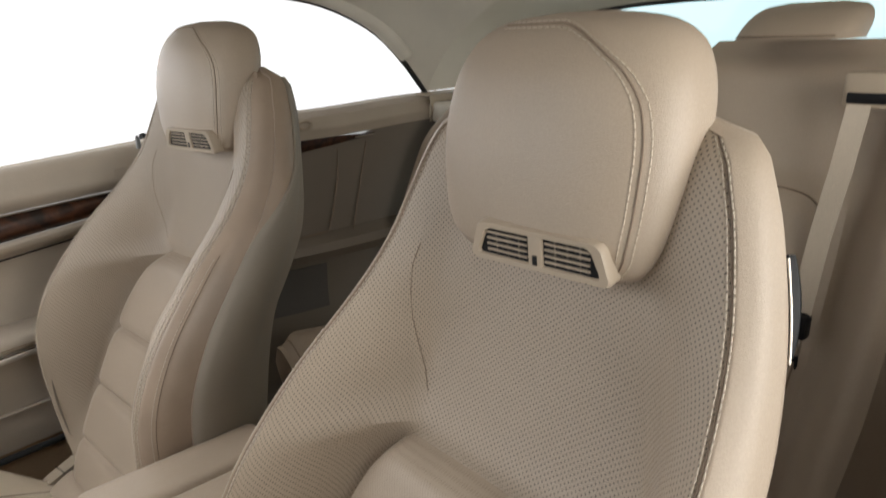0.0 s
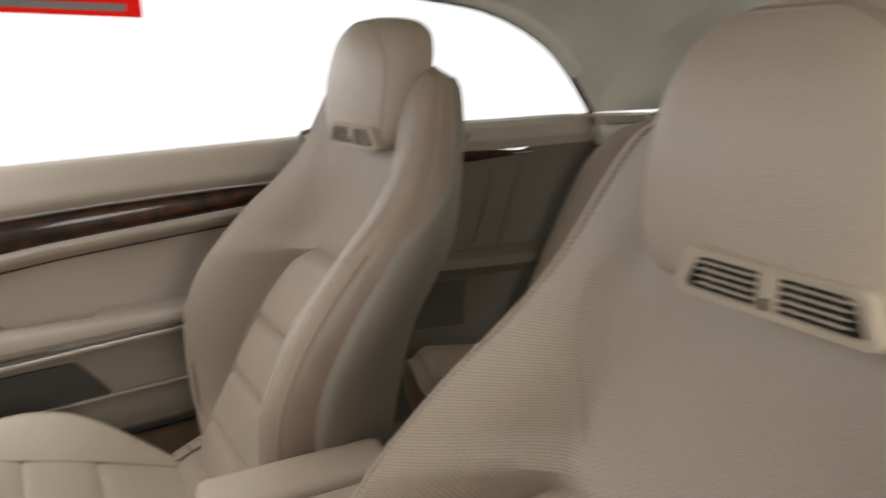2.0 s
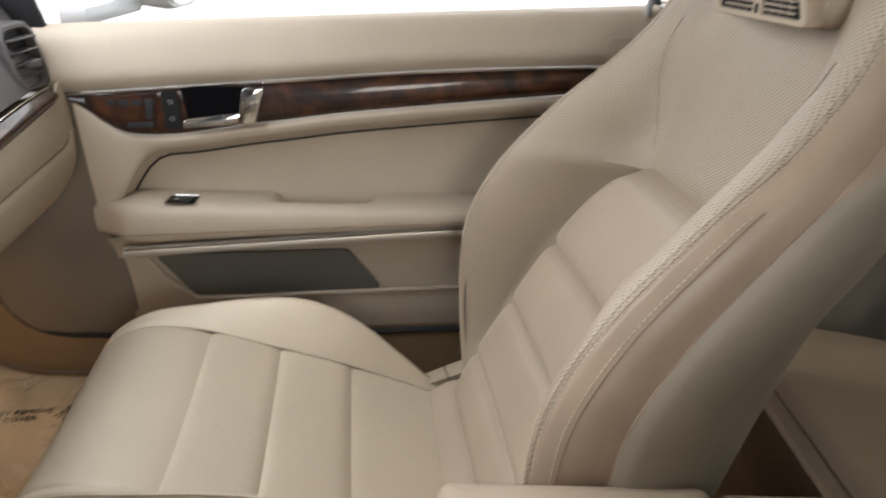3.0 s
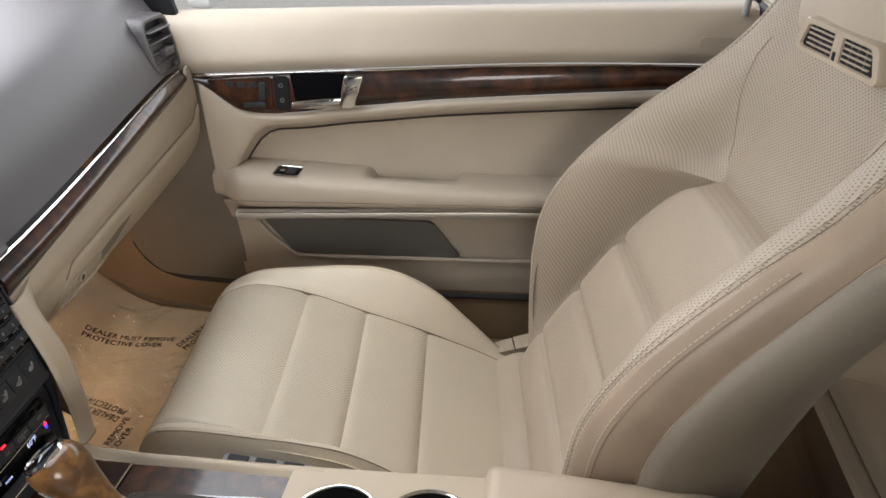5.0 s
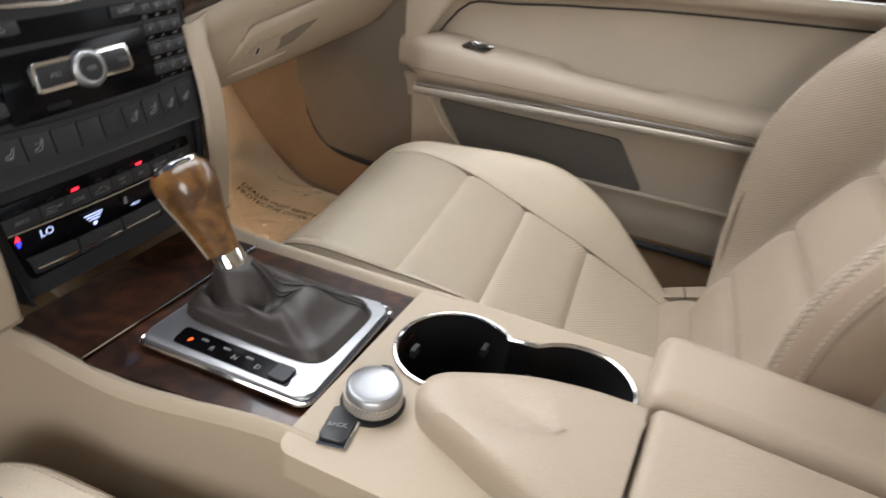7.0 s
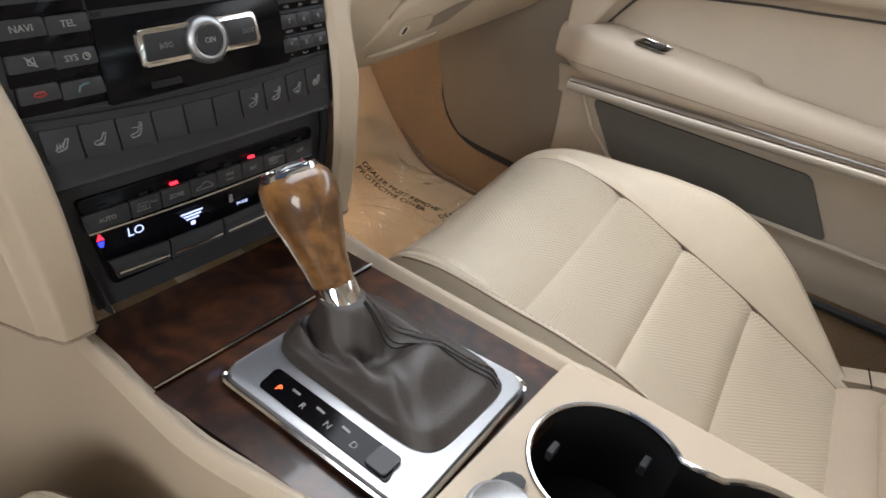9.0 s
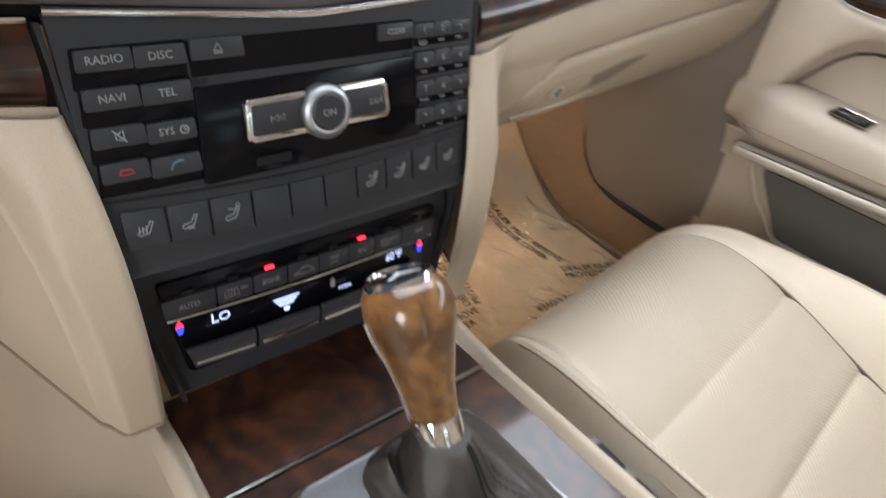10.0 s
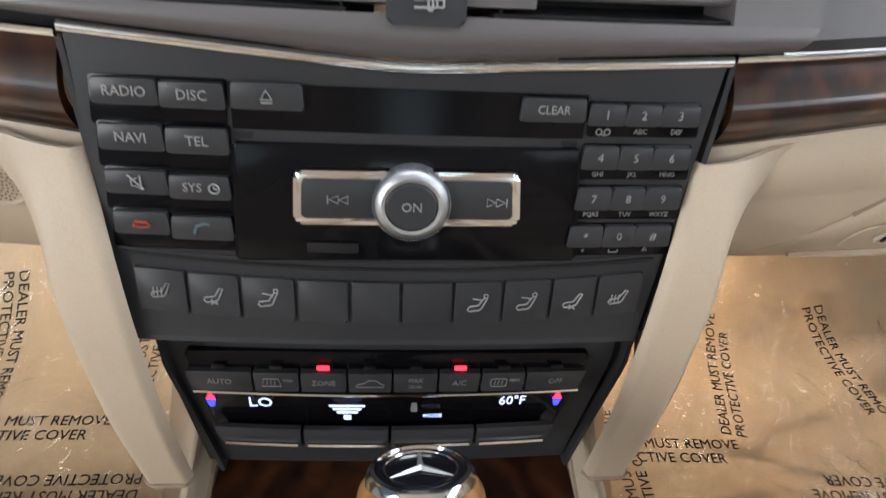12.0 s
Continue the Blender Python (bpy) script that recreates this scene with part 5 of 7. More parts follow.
part("top_pad", sheet(lambda u, w: top_fn(0.6150 + 0.3850 * u, w), 30, 40, 0.01), DASH, dash, "taupe-grey soft dashboard top")
part("top_pad", sheet(lambda u, w: top_fn(0.373 * u, w), 30, 40, 0.01), DASH, dash, "taupe-grey soft dashboard top")
part("pad_joint", tube([top_fn(0.6145, w / 20) for w in range(21)], 0.0012, 6), BLACK, dash)
part("upper_deck", sheet(lambda u, w: top_fn(0.345 + 0.31 * u, 0.27 + 0.73 * w), 20, 30, 0.01), DASH, dash)
for side in (1, -1):
    x_in = 0.1165 if side > 0 else 0.1078
    part("wood_strip", sheet(lambda u, w: (side * (x_in + (0.5665 - x_in) * u), dash_y(x_in + (0.5665 - x_in) * u) - 0.002 - 0.0085 * math.sin(math.pi * w) - 0.006 * (1 - w),
                                           wood_base(x_in + (0.5665 - x_in) * u) * (1 - w) + wood_edge(x_in + (0.5665 - x_in) * u) * w), 40, 8, 0.004), BURL, dash, "dark glossy burl walnut strip")
    part("chrome_line", tube([(side * x, dash_y(x) - 0.003, wood_edge(x) + 0.0015) for x in [x_in + (0.5665 - x_in) * k / 24 for k in range(25)]], 0.0015, 8), CHROME, dash)

    def low_fn(u, w):
        x, y, z = low_at((x_in - 0.003) + (0.612 - x_in) * u, w)
        return (side * x, y, z)
    part("lower_panel", sheet(low_fn, 48, 36, 0.004), PLASTIC, dash, "beige lower dashboard panel")
    part("under_tray", sheet(lambda u, w: (side * (0.13 + 0.40 * u), 0.115 + 0.33 * w, 0.504), 8, 8, 0.006), BLACK, dash)
    if side < 0:
        part("tray_joint", tube([low_fn(k / 24, 0.30) for k in range(25)], 0.0011, 6), SEAM, dash)
    vent = part("side_vent", loft([[(side * (0.552 + 0.034 * a * k2), 0.098 + 0.014 * b * 0 + d + 0.006 * b, 0.700 + 0.040 * b * k2) for a, b in oval(1, 1, 5, 24)] for d, k2 in ((0.03, 1.0), (0.0, 1.0), (-0.004, 0.94), (-0.004, 0.84), (0.008, 0.82))], caps=False), DASH, dash, "outer air vent with slats")
    part("throat", block(side * 0.552 - 0.028, side * 0.552 + 0.028, 0.108, 0.112, 0.667, 0.733), BLACK, vent)
    for k in range(4):
        part("slat", block(side * 0.552 - 0.027, side * 0.552 + 0.027, 0.092, 0.106, 0.677 + 0.0145 * k, 0.6795 + 0.0145 * k, 0.0008, 1), DASH, vent)
    part("tab", block(side * 0.552 - 0.010, side * 0.552 + 0.010, 0.082, 0.095, 0.688, 0.697, 0.002), DASH, vent)
# glovebox lid with its lock on the passenger side
def lid_fn(u, w, out=0.0):
    x = 0.166 + 0.430 * u
    top = joint_f(x) + (0.985 - joint_f(x)) * (1 - smooth(0.140, 0.215, x))
    f = top + (1.0 - top) * w
    px, py, pz = low_at(x, f)
    edge = min(1.0, u / 0.16, (1 - u) / 0.04) * min(1.0, min(w + 0.02, 1.02 - w) / 0.10)
    return (px, py + 0.0008 - 0.0052 * max(0.0, edge) ** 0.5 - out, pz)


def lid_at(x, z, out):
    """The place on the lid at a given x and height."""
    lo, hi = 0.0, 1.0
    for k in range(24):
        w = (lo + hi) / 2
        lo, hi = (w, hi) if lid_fn((x - 0.166) / 0.430, w)[2] > z else (lo, w)
    return lid_fn((x - 0.166) / 0.430, (lo + hi) / 2, out)


glove = part("glovebox", sheet(lid_fn, 44, 22, 0.0006), PLASTIC, dash, "beige glovebox lid")
part("lid_gap", tube([lid_fn(k / 30, 0, -0.001) for k in range(2, 31)] + [lid_fn(1, k / 8, -0.001) for k in range(1, 9)], 0.0017, 6), SEAM, glove)
part("lock_plate", prism(rounded(0.202, 0.530, 0.262, 0.552, 0.009), 0.0010, 0.0006, 1, lambda a, b, c: lid_at(a, b, c + 0.0004)), PLASTIC, glove)
part("handle_lip", tube([lid_at(x, 0.519 + 0.05 * (x - 0.19), 0.001) for x in [0.190 + 0.10 * k / 16 for k in range(17)]], lambda f: 0.0026 * math.sin(math.pi * (0.1 + 0.86 * f)) ** 0.5, 8), PLASTIC, glove)
# thin dark plate on the lid paints the shade inside the finger recess
part("handle_recess", prism([(0.262, 0.5325), (0.296, 0.536), (0.330, 0.552), (0.336, 0.5555), (0.300, 0.5545), (0.262, 0.5485)], 0.0006, 0, 1, lambda a, b, c: lid_at(a, b, c + 0.0003)), SHADED_TRIM, glove, "finger recess, its shade drawn as a flat darker plate")
part("lock", loft([[lid_at(0.220 + r * a, 0.5425 + r * b, d + 0.0012) for a, b in oval(1, 1, 2, 20)] for d, r in ((0, 0.0056), (0.0010, 0.0056), (0.0014, 0.0046), (0.0006, 0.0040))]), SATIN, glove)
part("key_slot", loft([[lid_at(0.220 + 0.0014 * a, 0.5425 + 0.0042 * b, d) for a, b in oval(1, 1, 2, 12)] for d in (0.0, 0.0028)]), BLACK, glove)
# small round tweeter grille in the driver's lower panel
tweeter = part("tweeter", loft([[(-0.141 + r * a, 0.0305 - d, 0.572 + r * b) for a, b in oval(1, 1, 2, 32)] for d, r in ((0, 0.0125), (0.0022, 0.0125), (0.0028, 0.0112), (0.0020, 0.0104))]), PLASTIC, dash, "round beige perforated tweeter grille")
for k in range(120):
    r, t = 0.0098 * math.sqrt((k + 0.5) / 120), k * 2.39996
    part("hole", block(-0.141 + r * math.cos(t) - 0.0003, -0.141 + r * math.cos(t) + 0.0003, 0.0280, 0.0287, 0.572 + r * math.sin(t) - 0.0003, 0.572 + r * math.sin(t) + 0.0003), SEAM, tweeter)

def top_edge(u):
    """The upper edge of the stack: a shallow V."""
    d = u - 4
    return 126.2 + ((8.2 if d < 0 else 5.5) * (math.sqrt(d * d + 64) - 8) / 105)


# centre air vents
fascia = thing("vent_fascia", "taupe-grey fascia with two centre air vents and warning display", "air vents")
FV = lambda x, z, d=0.0: Vector((x, 0.030 + 0.004 * (x / 0.13) ** 2 + (z - 0.632) * 0.42 - d, z + 0.0008))


def plate(outline, depth, bevel=0.0008, d0=0.0):
    return prism(outline, depth, bevel, 1, lambda a, b, c: FV(a, b, c + d0))


def lower_bar_fn(u, w):
    x = -0.150 + 0.287 * u
    lo = panel(x * 1000, top_edge(x * 1000) + 4.5, 1.0)
    hi = FV(x, 0.6375, 0.006)
    return tuple(lo.lerp(hi, w) + Vector((0, -0.003 * math.sin(math.pi * w), 0)))


part("lower_bar", sheet(lower_bar_fn, 40, 8, 0.008), DASH, fascia)
part("upper_bar", sheet(lambda u, w: FV(-0.152 + 0.289 * u, 0.692 + 0.010 * w, 0.006), 20, 4, 0.02), DASH, fascia)
part("middle_bar", sheet(lambda u, w: FV(-0.029 + 0.071 * u, 0.640 + 0.054 * w, 0.005), 8, 8, 0.02), DASH, fascia)
part("end_bar", sheet(lambda u, w: FV(0.107 + 0.030 * u - 0.006 * w * (1 - u), 0.634 + 0.070 * w, 0.006), 4, 8, 0.02), DASH, fascia)
part("end_bar", sheet(lambda u, w: FV(-0.152 + 0.028 * u + 0.010 * w * u, 0.634 + 0.070 * w, 0.006), 4, 8, 0.02), DASH, fascia)
for x0, x1 in ((-0.120, -0.0285), (0.041, 0.107)):
    part("vent_throat", sheet(lambda u, w: FV(x0 - 0.02 + (x1 - x0 + 0.04) * u, 0.615 + 0.105 * w, -0.026), 4, 4, 0.002), BLACK, fascia)
    for k, (za, da, zb, db) in enumerate(((0.638, 0.004, 0.630, -0.03), (0.694, 0.004, 0.700, -0.03))):
        part("vent_wall", sheet(lambda u, w: FV(x0 - 0.012 + (x1 - x0 + 0.024) * u, za + (zb - za) * w, da + (db - da) * w), 2, 2, 0.001), BLACK, fascia)
    for xe in (x0 - 0.010, x1 + 0.010):
        part("vent_wall", sheet(lambda u, w: FV(xe, 0.63 + 0.072 * u, 0.002 - 0.032 * w), 2, 2, 0.001), BLACK, fascia)
    for k in range(5):
        xx = x0 + (x1 - x0) * (k + 0.6) / 5.2
        part("vane", sheet(lambda u, w: FV(xx, 0.640 + 0.052 * w, -0.006 - 0.018 * u), 2, 4, 0.0010), BLACK, fascia)
    for k, zz in enumerate((0.6427, 0.6580, 0.6735, 0.6890)):
        part("slat", tube([FV(x0 + (x1 - x0) * t / 8, zz, 0.001) for t in range(9)], 0.0016, 8), DASH, fascia)
        part("slat_edge", tube([FV(x0 + (x1 - x0) * t / 8, zz + 0.0012, 0.0022) for t in range(9)], 0.0005, 6), SATIN, fascia)
    xm = (x0 + x1) / 2
    zt = 0.658 if x0 > 0 else 0.6735
    part("vent_tab", plate(rounded(xm - 0.017, zt - 0.0020, xm + 0.017, zt + 0.0022, 0.0018), 0.006, 0.0012, 0.001), CHROME, fascia, "chrome vent tab")
for xw in (-0.0205, 0.0335):
    wheel = part("thumbwheel", tube([FV(xw - 0.0045 + 0.009 * t / 6, 0.666, -0.012) for t in range(7)], 0.0195, 30), BLACK, fascia)
    part("wheel_slot", plate(rounded(xw - 0.0065, 0.6540, xw + 0.0065, 0.694, 0.004), 0.0004, 0, 0.0052), BLACK, fascia)
    part("slot_rim", tube([FV(a, b, 0.0056) for a, b in rounded(xw - 0.0065, 0.6540, xw + 0.0065, 0.694, 0.004)], 0.0008, 6, True), DASH, fascia)
    part("wheel_band", tube([FV(xw + 0.0004, 0.6575 + 0.017 * t / 8, 0.0050 + 0.0042 * math.sin(math.pi * (0.15 + 0.5 * t / 8))) for t in range(9)], lambda f: 0.0010 + 0.0016 * f, 6), CHROME, wheel)
lamp_panel = part("warning_display", plate(rounded(-0.0042, 0.6495, 0.0202, 0.692, 0.001), 0.0035, 0.0008, 0.003), PANELGREY, fascia, "passenger airbag display")
part("washer_key", plate(rounded(-0.0042, 0.6350, 0.0202, 0.6485, 0.002), 0.0045, 0.0012, 0.003), KEYGREY, fascia)
part("words", lettering("PASS", 0.0030, lambda a, b, c: FV(0.0072 + a, 0.6568 + b, c + 0.0068)), LEDAMBER, lamp_panel)
part("words", lettering("2 AIR BAG", 0.0030, lambda a, b, c: FV(0.0062 + a, 0.6533 + b, c + 0.0068)), LEDAMBER, lamp_panel)
part("words", lettering("OFF", 0.0032, lambda a, b, c: FV(0.0164 + a, 0.6548 + b, c + 0.0068)), LEDAMBER, lamp_panel)
part("symbol", plate(rounded(-0.0034, 0.6535, 0.0002, 0.6578, 0.001), 0.0003, 0, 0.0067), LEDAMBER, lamp_panel)
part("symbol", tube([FV(0.0085 + 0.66 * (x - 0.0095), 0.6412 + 0.66 * (z - 0.6412), 0.0078) for x, z in ((0.003, 0.6425), (0.009, 0.6430), (0.0135, 0.6430))], 0.0004, 5), WHITE, fascia)
part("symbol", tube([FV(0.0085 + 0.66 * (x - 0.0095), 0.6412 + 0.66 * (z - 0.6412), 0.0078) for x, z in ((0.003, 0.6395), (0.009, 0.6395), (0.0135, 0.6398))], 0.0004, 5), WHITE, fascia)
part("symbol", tube([FV(0.0085 + 0.66 * (x - 0.0095), 0.6412 + 0.66 * (z - 0.6412), 0.0078) for x, z in rounded(0.0095, 0.6385, 0.0115, 0.6440, 0.0005, 2)], 0.0004, 5, True), WHITE, fascia)
part("symbol", tube([FV(0.0085 + 0.66 * (x - 0.0095), 0.6412 + 0.66 * (z - 0.6412), 0.0078) for x, z in rounded(0.0135, 0.6398, 0.0165, 0.6430, 0.0005, 2)], 0.0004, 5, True), WHITE, fascia)
part("symbol", plate(rounded(0.0118, 0.6440, 0.0130, 0.6452, 0.0005), 0.0003, 0, 0.0076), WHITE, fascia)

# ---- centre stack with its beige pillars ----
stack = thing("centre_stack", "anthracite centre stack with audio unit and climate controls", "control panel")


def stack_plate(corners, d0, d1, r=2.0, bevel=0.8):
    return prism(quad(*corners, r), d1 - d0, bevel, 2, lambda a, b, c: panel(a, b, c + d0))


def face_fn(u, w):
    half_l, half_r = -105 - 3 * w, 103 + 12 * w
    x = half_l + (half_r - half_l) * u
    return panel(x, 17 + (top_edge(x) - 17) * w, 0)


part("upper_face", sheet(face_fn, 40, 20, 0.012), PANELGREY, stack, "matt anthracite face")
part("chrome_strip", tube([panel(x, top_edge(x) + 2.0, 1.5) for x in [-108 + 223.5 * k / 40 for k in range(41)]], 0.0020, 10), CHROME, stack)
part("lower_face", sheet(lambda u, w: panel((-100 + 12 * (1 - w)) + ((100.5 - 13 * (1 - w)) - (-100 + 12 * (1 - w))) * u, -62 + 79 * w, -5.0), 20, 20, 0.012), PANELGREY, stack)
part("ledge", sheet(lambda u, w: panel(-105 + 208 * u, 17 - 1.0 * w, -5.2 * w), 20, 3, 0.002), PANELGREY, stack)

audio = part("audio_unit", stack_plate(((-57, 100), (65.5, 101), (70, 55), (-59.5, 53.5)), -2, 1.9, 2.0), GLOSS, stack, "black gloss audio unit face")
part("display_strip", sheet(lambda u, w: panel(-56.5 + 122.5 * u, 104.5 + 16.0 * w, 0.7), 24, 4, 0.002), GLOSS, audio)
part("disc_slot", stack_plate(((-55.5, 103.5), (64.5, 103.5), (65, 101), (-55.8, 101)), -2, 0.2, 0.8), BLACK, audio)
part("card_slot", stack_plate(((-33, 61.5), (-14, 61.5), (-14, 57.5), (-33, 57.5)), 0.5, 1.6, 0.8, 0.4), BLACK, audio)


def key(name, words, box, parent, size=5.0, ink=WHITE, lift=2.6, wide=0.95):
    x0, y0, x1, y1 = box
    k = part(name, stack_plate(((x0, y1), (x1, y1), (x1 + 0.5, y0), (x0 - 0.5, y0)), -2, lift, 1.0, 0.7), KEYGREY, parent)
    if words:
        part("legend", lettering(words, size, lambda a, b, c: panel((x0 + x1) / 2 + a, (y0 + y1) / 2 + b, lift + 0.15 + c), 0.15, wide), ink, k)
    return k


WELLS = ((104.0, 121.5), (88.5, 105.5), (72.0, 89.0), (56.5, 73.0))
for v0, v1 in WELLS:
    part("key_well", stack_plate(((-102.5, v1), (-57, v1), (-58.5, v0), (-104, v0)), -1, 0.5, 1.5, 0.3), GLOSS, stack)
key("key", "RADIO", (-101.2, 111.8, -80.0, 120.6), stack)
key("key", "DISC", (-79.0, 111.4, -58.2, 120.2), stack)
key("key", "NAVI", (-101.6, 95.6, -80.2, 104.8), stack)
key("key", "TEL", (-79.0, 95.2, -58.4, 104.4), stack)
mute_key = key("key", "", (-102.0, 79.2, -81.0, 88.0), stack)
sys_key = key("key", "", (-80.0, 78.0, -59.4, 87.0), stack)
part("legend", lettering("SYS", 4.8, lambda a, b, c: panel(-72.2 + a, 82.5 + b, 2.75 + c), 0.15, 0.95), WHITE, sys_key)
hang_key = key("key", "", (-101.6, 63.2, -82.6, 72.2), stack)
call_key = key("key", "", (-81.2, 61.8, -59.8, 71.0), stack)
eject_key = key("key", "", (-55.6, 112.0, -32.2, 121.2), stack)
key("key", "CLEAR", (42.4, 111.0, 65.0, 119.4), stack, 4.4, wide=0.9)


def line_mark(points, material, parent, radius=0.35, lift=3.0, closed=False):
    part("symbol", tube([panel(u, v, lift) for u, v in points], radius * 0.001, 5, closed), material, parent)


line_mark([(-45.9, 115.6), (-42.1, 115.6), (-44.0, 118.8)], WHITE, eject_key, closed=True)
line_mark([(-45.9, 114.6), (-42.1, 114.6)], WHITE, eject_key)
line_mark([(-93, 82.5), (-93, 85), (-91.6, 85), (-89.8, 86.4), (-89.8, 81.2), (-91.6, 82.5)], WHITE, mute_key, closed=True)
line_mark([(-94, 86.6), (-89, 81.2)], WHITE, mute_key)
line_mark([(-64.5 + 1.8 * math.cos(t / 12 * 6.283), 82.5 + 1.8 * math.sin(t / 12 * 6.283)) for t in range(12)], WHITE, stack, closed=True)
line_mark([(-64.5, 83.5), (-64.5, 82.5), (-63.4, 82.5)], WHITE, stack)
line_mark([(-95, 66.8), (-94, 68.4), (-90, 68.4), (-89, 66.8), (-90.6, 66.4), (-93.4, 66.4)], REDINK, hang_key, 0.55, closed=True)
line_mark([(-73.4, 64.6), (-72.2, 67.4), (-69.4, 68.6), (-67.4, 68.4)], GREENINK, call_key, 0.6)
# number pad
COLS = ((66.8, 79.8), (80.6, 93.0), (93.6, 107.6))
ROWS_V = ((110.0, 117.8), (93.4, 102.2), (77.0, 86.0), (61.2, 70.2))
DIGITS = ("1", "2", "3", "4", "5", "6", "7", "8", "9", "*", "0", "#")
UNDER = ("", "ABC", "DEF", "GHI", "JKL", "MNO", "PQRS", "TUV", "WXYZ", "+", "", "")
for r in range(4):
    v0, v1 = ROWS_V[r]
    part("key_well", stack_plate(((66.4, v1 + 0.6), (108.4, v1 + 0.6), (109.6, v0 - 4.6), (67.4, v0 - 4.6)), -1, 0.5, 1.0, 0.3), GLOSS, stack)
    for c in range(3):
        u0, u1 = COLS[c]
        sh = 0.0 if r < 3 else -0.8
        k = key("key", DIGITS[3 * r + c], (u0 + sh, v0, u1 + sh, v1), stack, 4.6)
        if UNDER[3 * r + c]:
            part("legend", lettering(UNDER[3 * r + c], 2.6, lambda a, b, d: panel((u0 + u1) / 2 + 0.4 + sh + a, v0 - 2.5 + b, 0.7 + d), 0.15, 1.0), WHITE, k)
for cx in (71.6, 74.6):
    line_mark([(cx + 1.1 * math.cos(t / 10 * 6.283), 107.3 + 1.1 * math.sin(t / 10 * 6.283)) for t in range(10)], WHITE, stack, 0.25, 0.9, True)
line_mark([(71.6, 106.2), (74.6, 106.2)], WHITE, stack, 0.25, 0.9)
line_mark([(83.4, 59.4), (83.4, 58.2), (87.0, 58.2), (87.0, 59.4)], WHITE, stack, 0.25, 0.9)
line_mark([(98.2, 60.2), (99.2, 58.8), (97.2, 58.8)], WHITE, stack, 0.3, 0.9, True)
# rotary control between two chrome-framed skip keys
bezel = part("skip_frame", stack_plate(((-36.2, 91.6), (43.8, 92.4), (45.6, 71.4), (-37.2, 70.6)), 0.5, 4.8, 3.0, 1.5), CHROME, audio, "chrome frame round the skip keys")
part("skip_key", stack_plate(((-33.4, 88.8), (4, 89.2), (4, 74.0), (-34.2, 73.6)), 4.0, 5.6, 1.5, 0.8), KEYGREY, bezel)
part("skip_key", stack_plate(((6, 89.2), (41.0, 89.4), (42.4, 74.4), (6, 74.0)), 4.0, 5.6, 1.5, 0.8), KEYGREY, bezel)
for x0, d in ((-24, -1), (32.5, 1)):
    for k in range(2):
        xa = x0 + 3.4 * k * 1.0
        a, b = (xa, xa + 3.2) if d < 0 else (xa + 3.2, xa)
        line_mark([(a, 81.2), (b, 82.8), (b, 79.6)], WHITE, bezel, 0.25, 5.8, True)
    xe = x0 - 0.5 if d < 0 else x0 + 7.2
    line_mark([(xe, 82.8), (xe, 79.6)], WHITE, bezel, 0.25, 5.8)


def disc(cu, cv, rings, material, name, parent, label=""):
    return part(name, loft([[panel(cu + r * a, cv + r * b, n) for a, b in oval(1, 1, 2, 64)] for n, r in rings]), material, parent, label)


rotary = disc(5.2, 80.4, ((1, 13.9), (7.2, 13.5), (8.6, 12.4), (9.3, 10.8), (9.0, 9.6), (8.2, 9.3)), ALU, "rotary_knob", audio, "ribbed aluminium rotary knob")
for k in range(72):
    t = k / 72 * 6.28319
    c, s = math.cos(t), math.sin(t)
    part("rib", stack_plate(((5.2 + 13.7 * c - 0.25 * s, 80.4 + 13.7 * s + 0.25 * c), (5.2 + 14.05 * c - 0.25 * s, 80.4 + 14.05 * s + 0.25 * c),
                             (5.2 + 14.05 * c + 0.25 * s, 80.4 + 14.05 * s - 0.25 * c), (5.2 + 13.7 * c + 0.25 * s, 80.4 + 13.7 * s - 0.25 * c)), 2, 7.8, 0.05, 0), ALU, rotary)
disc(5.2, 80.4, ((5, 9.2), (9.0, 9.1), (9.5, 8.5)), KEYGREY, "push_cap", rotary)
part("legend", lettering("ON", 5.0, lambda a, b, c: panel(5.2 + a, 80.4 + b, 9.8 + c), 0.15, 0.95), WHITE, rotary)
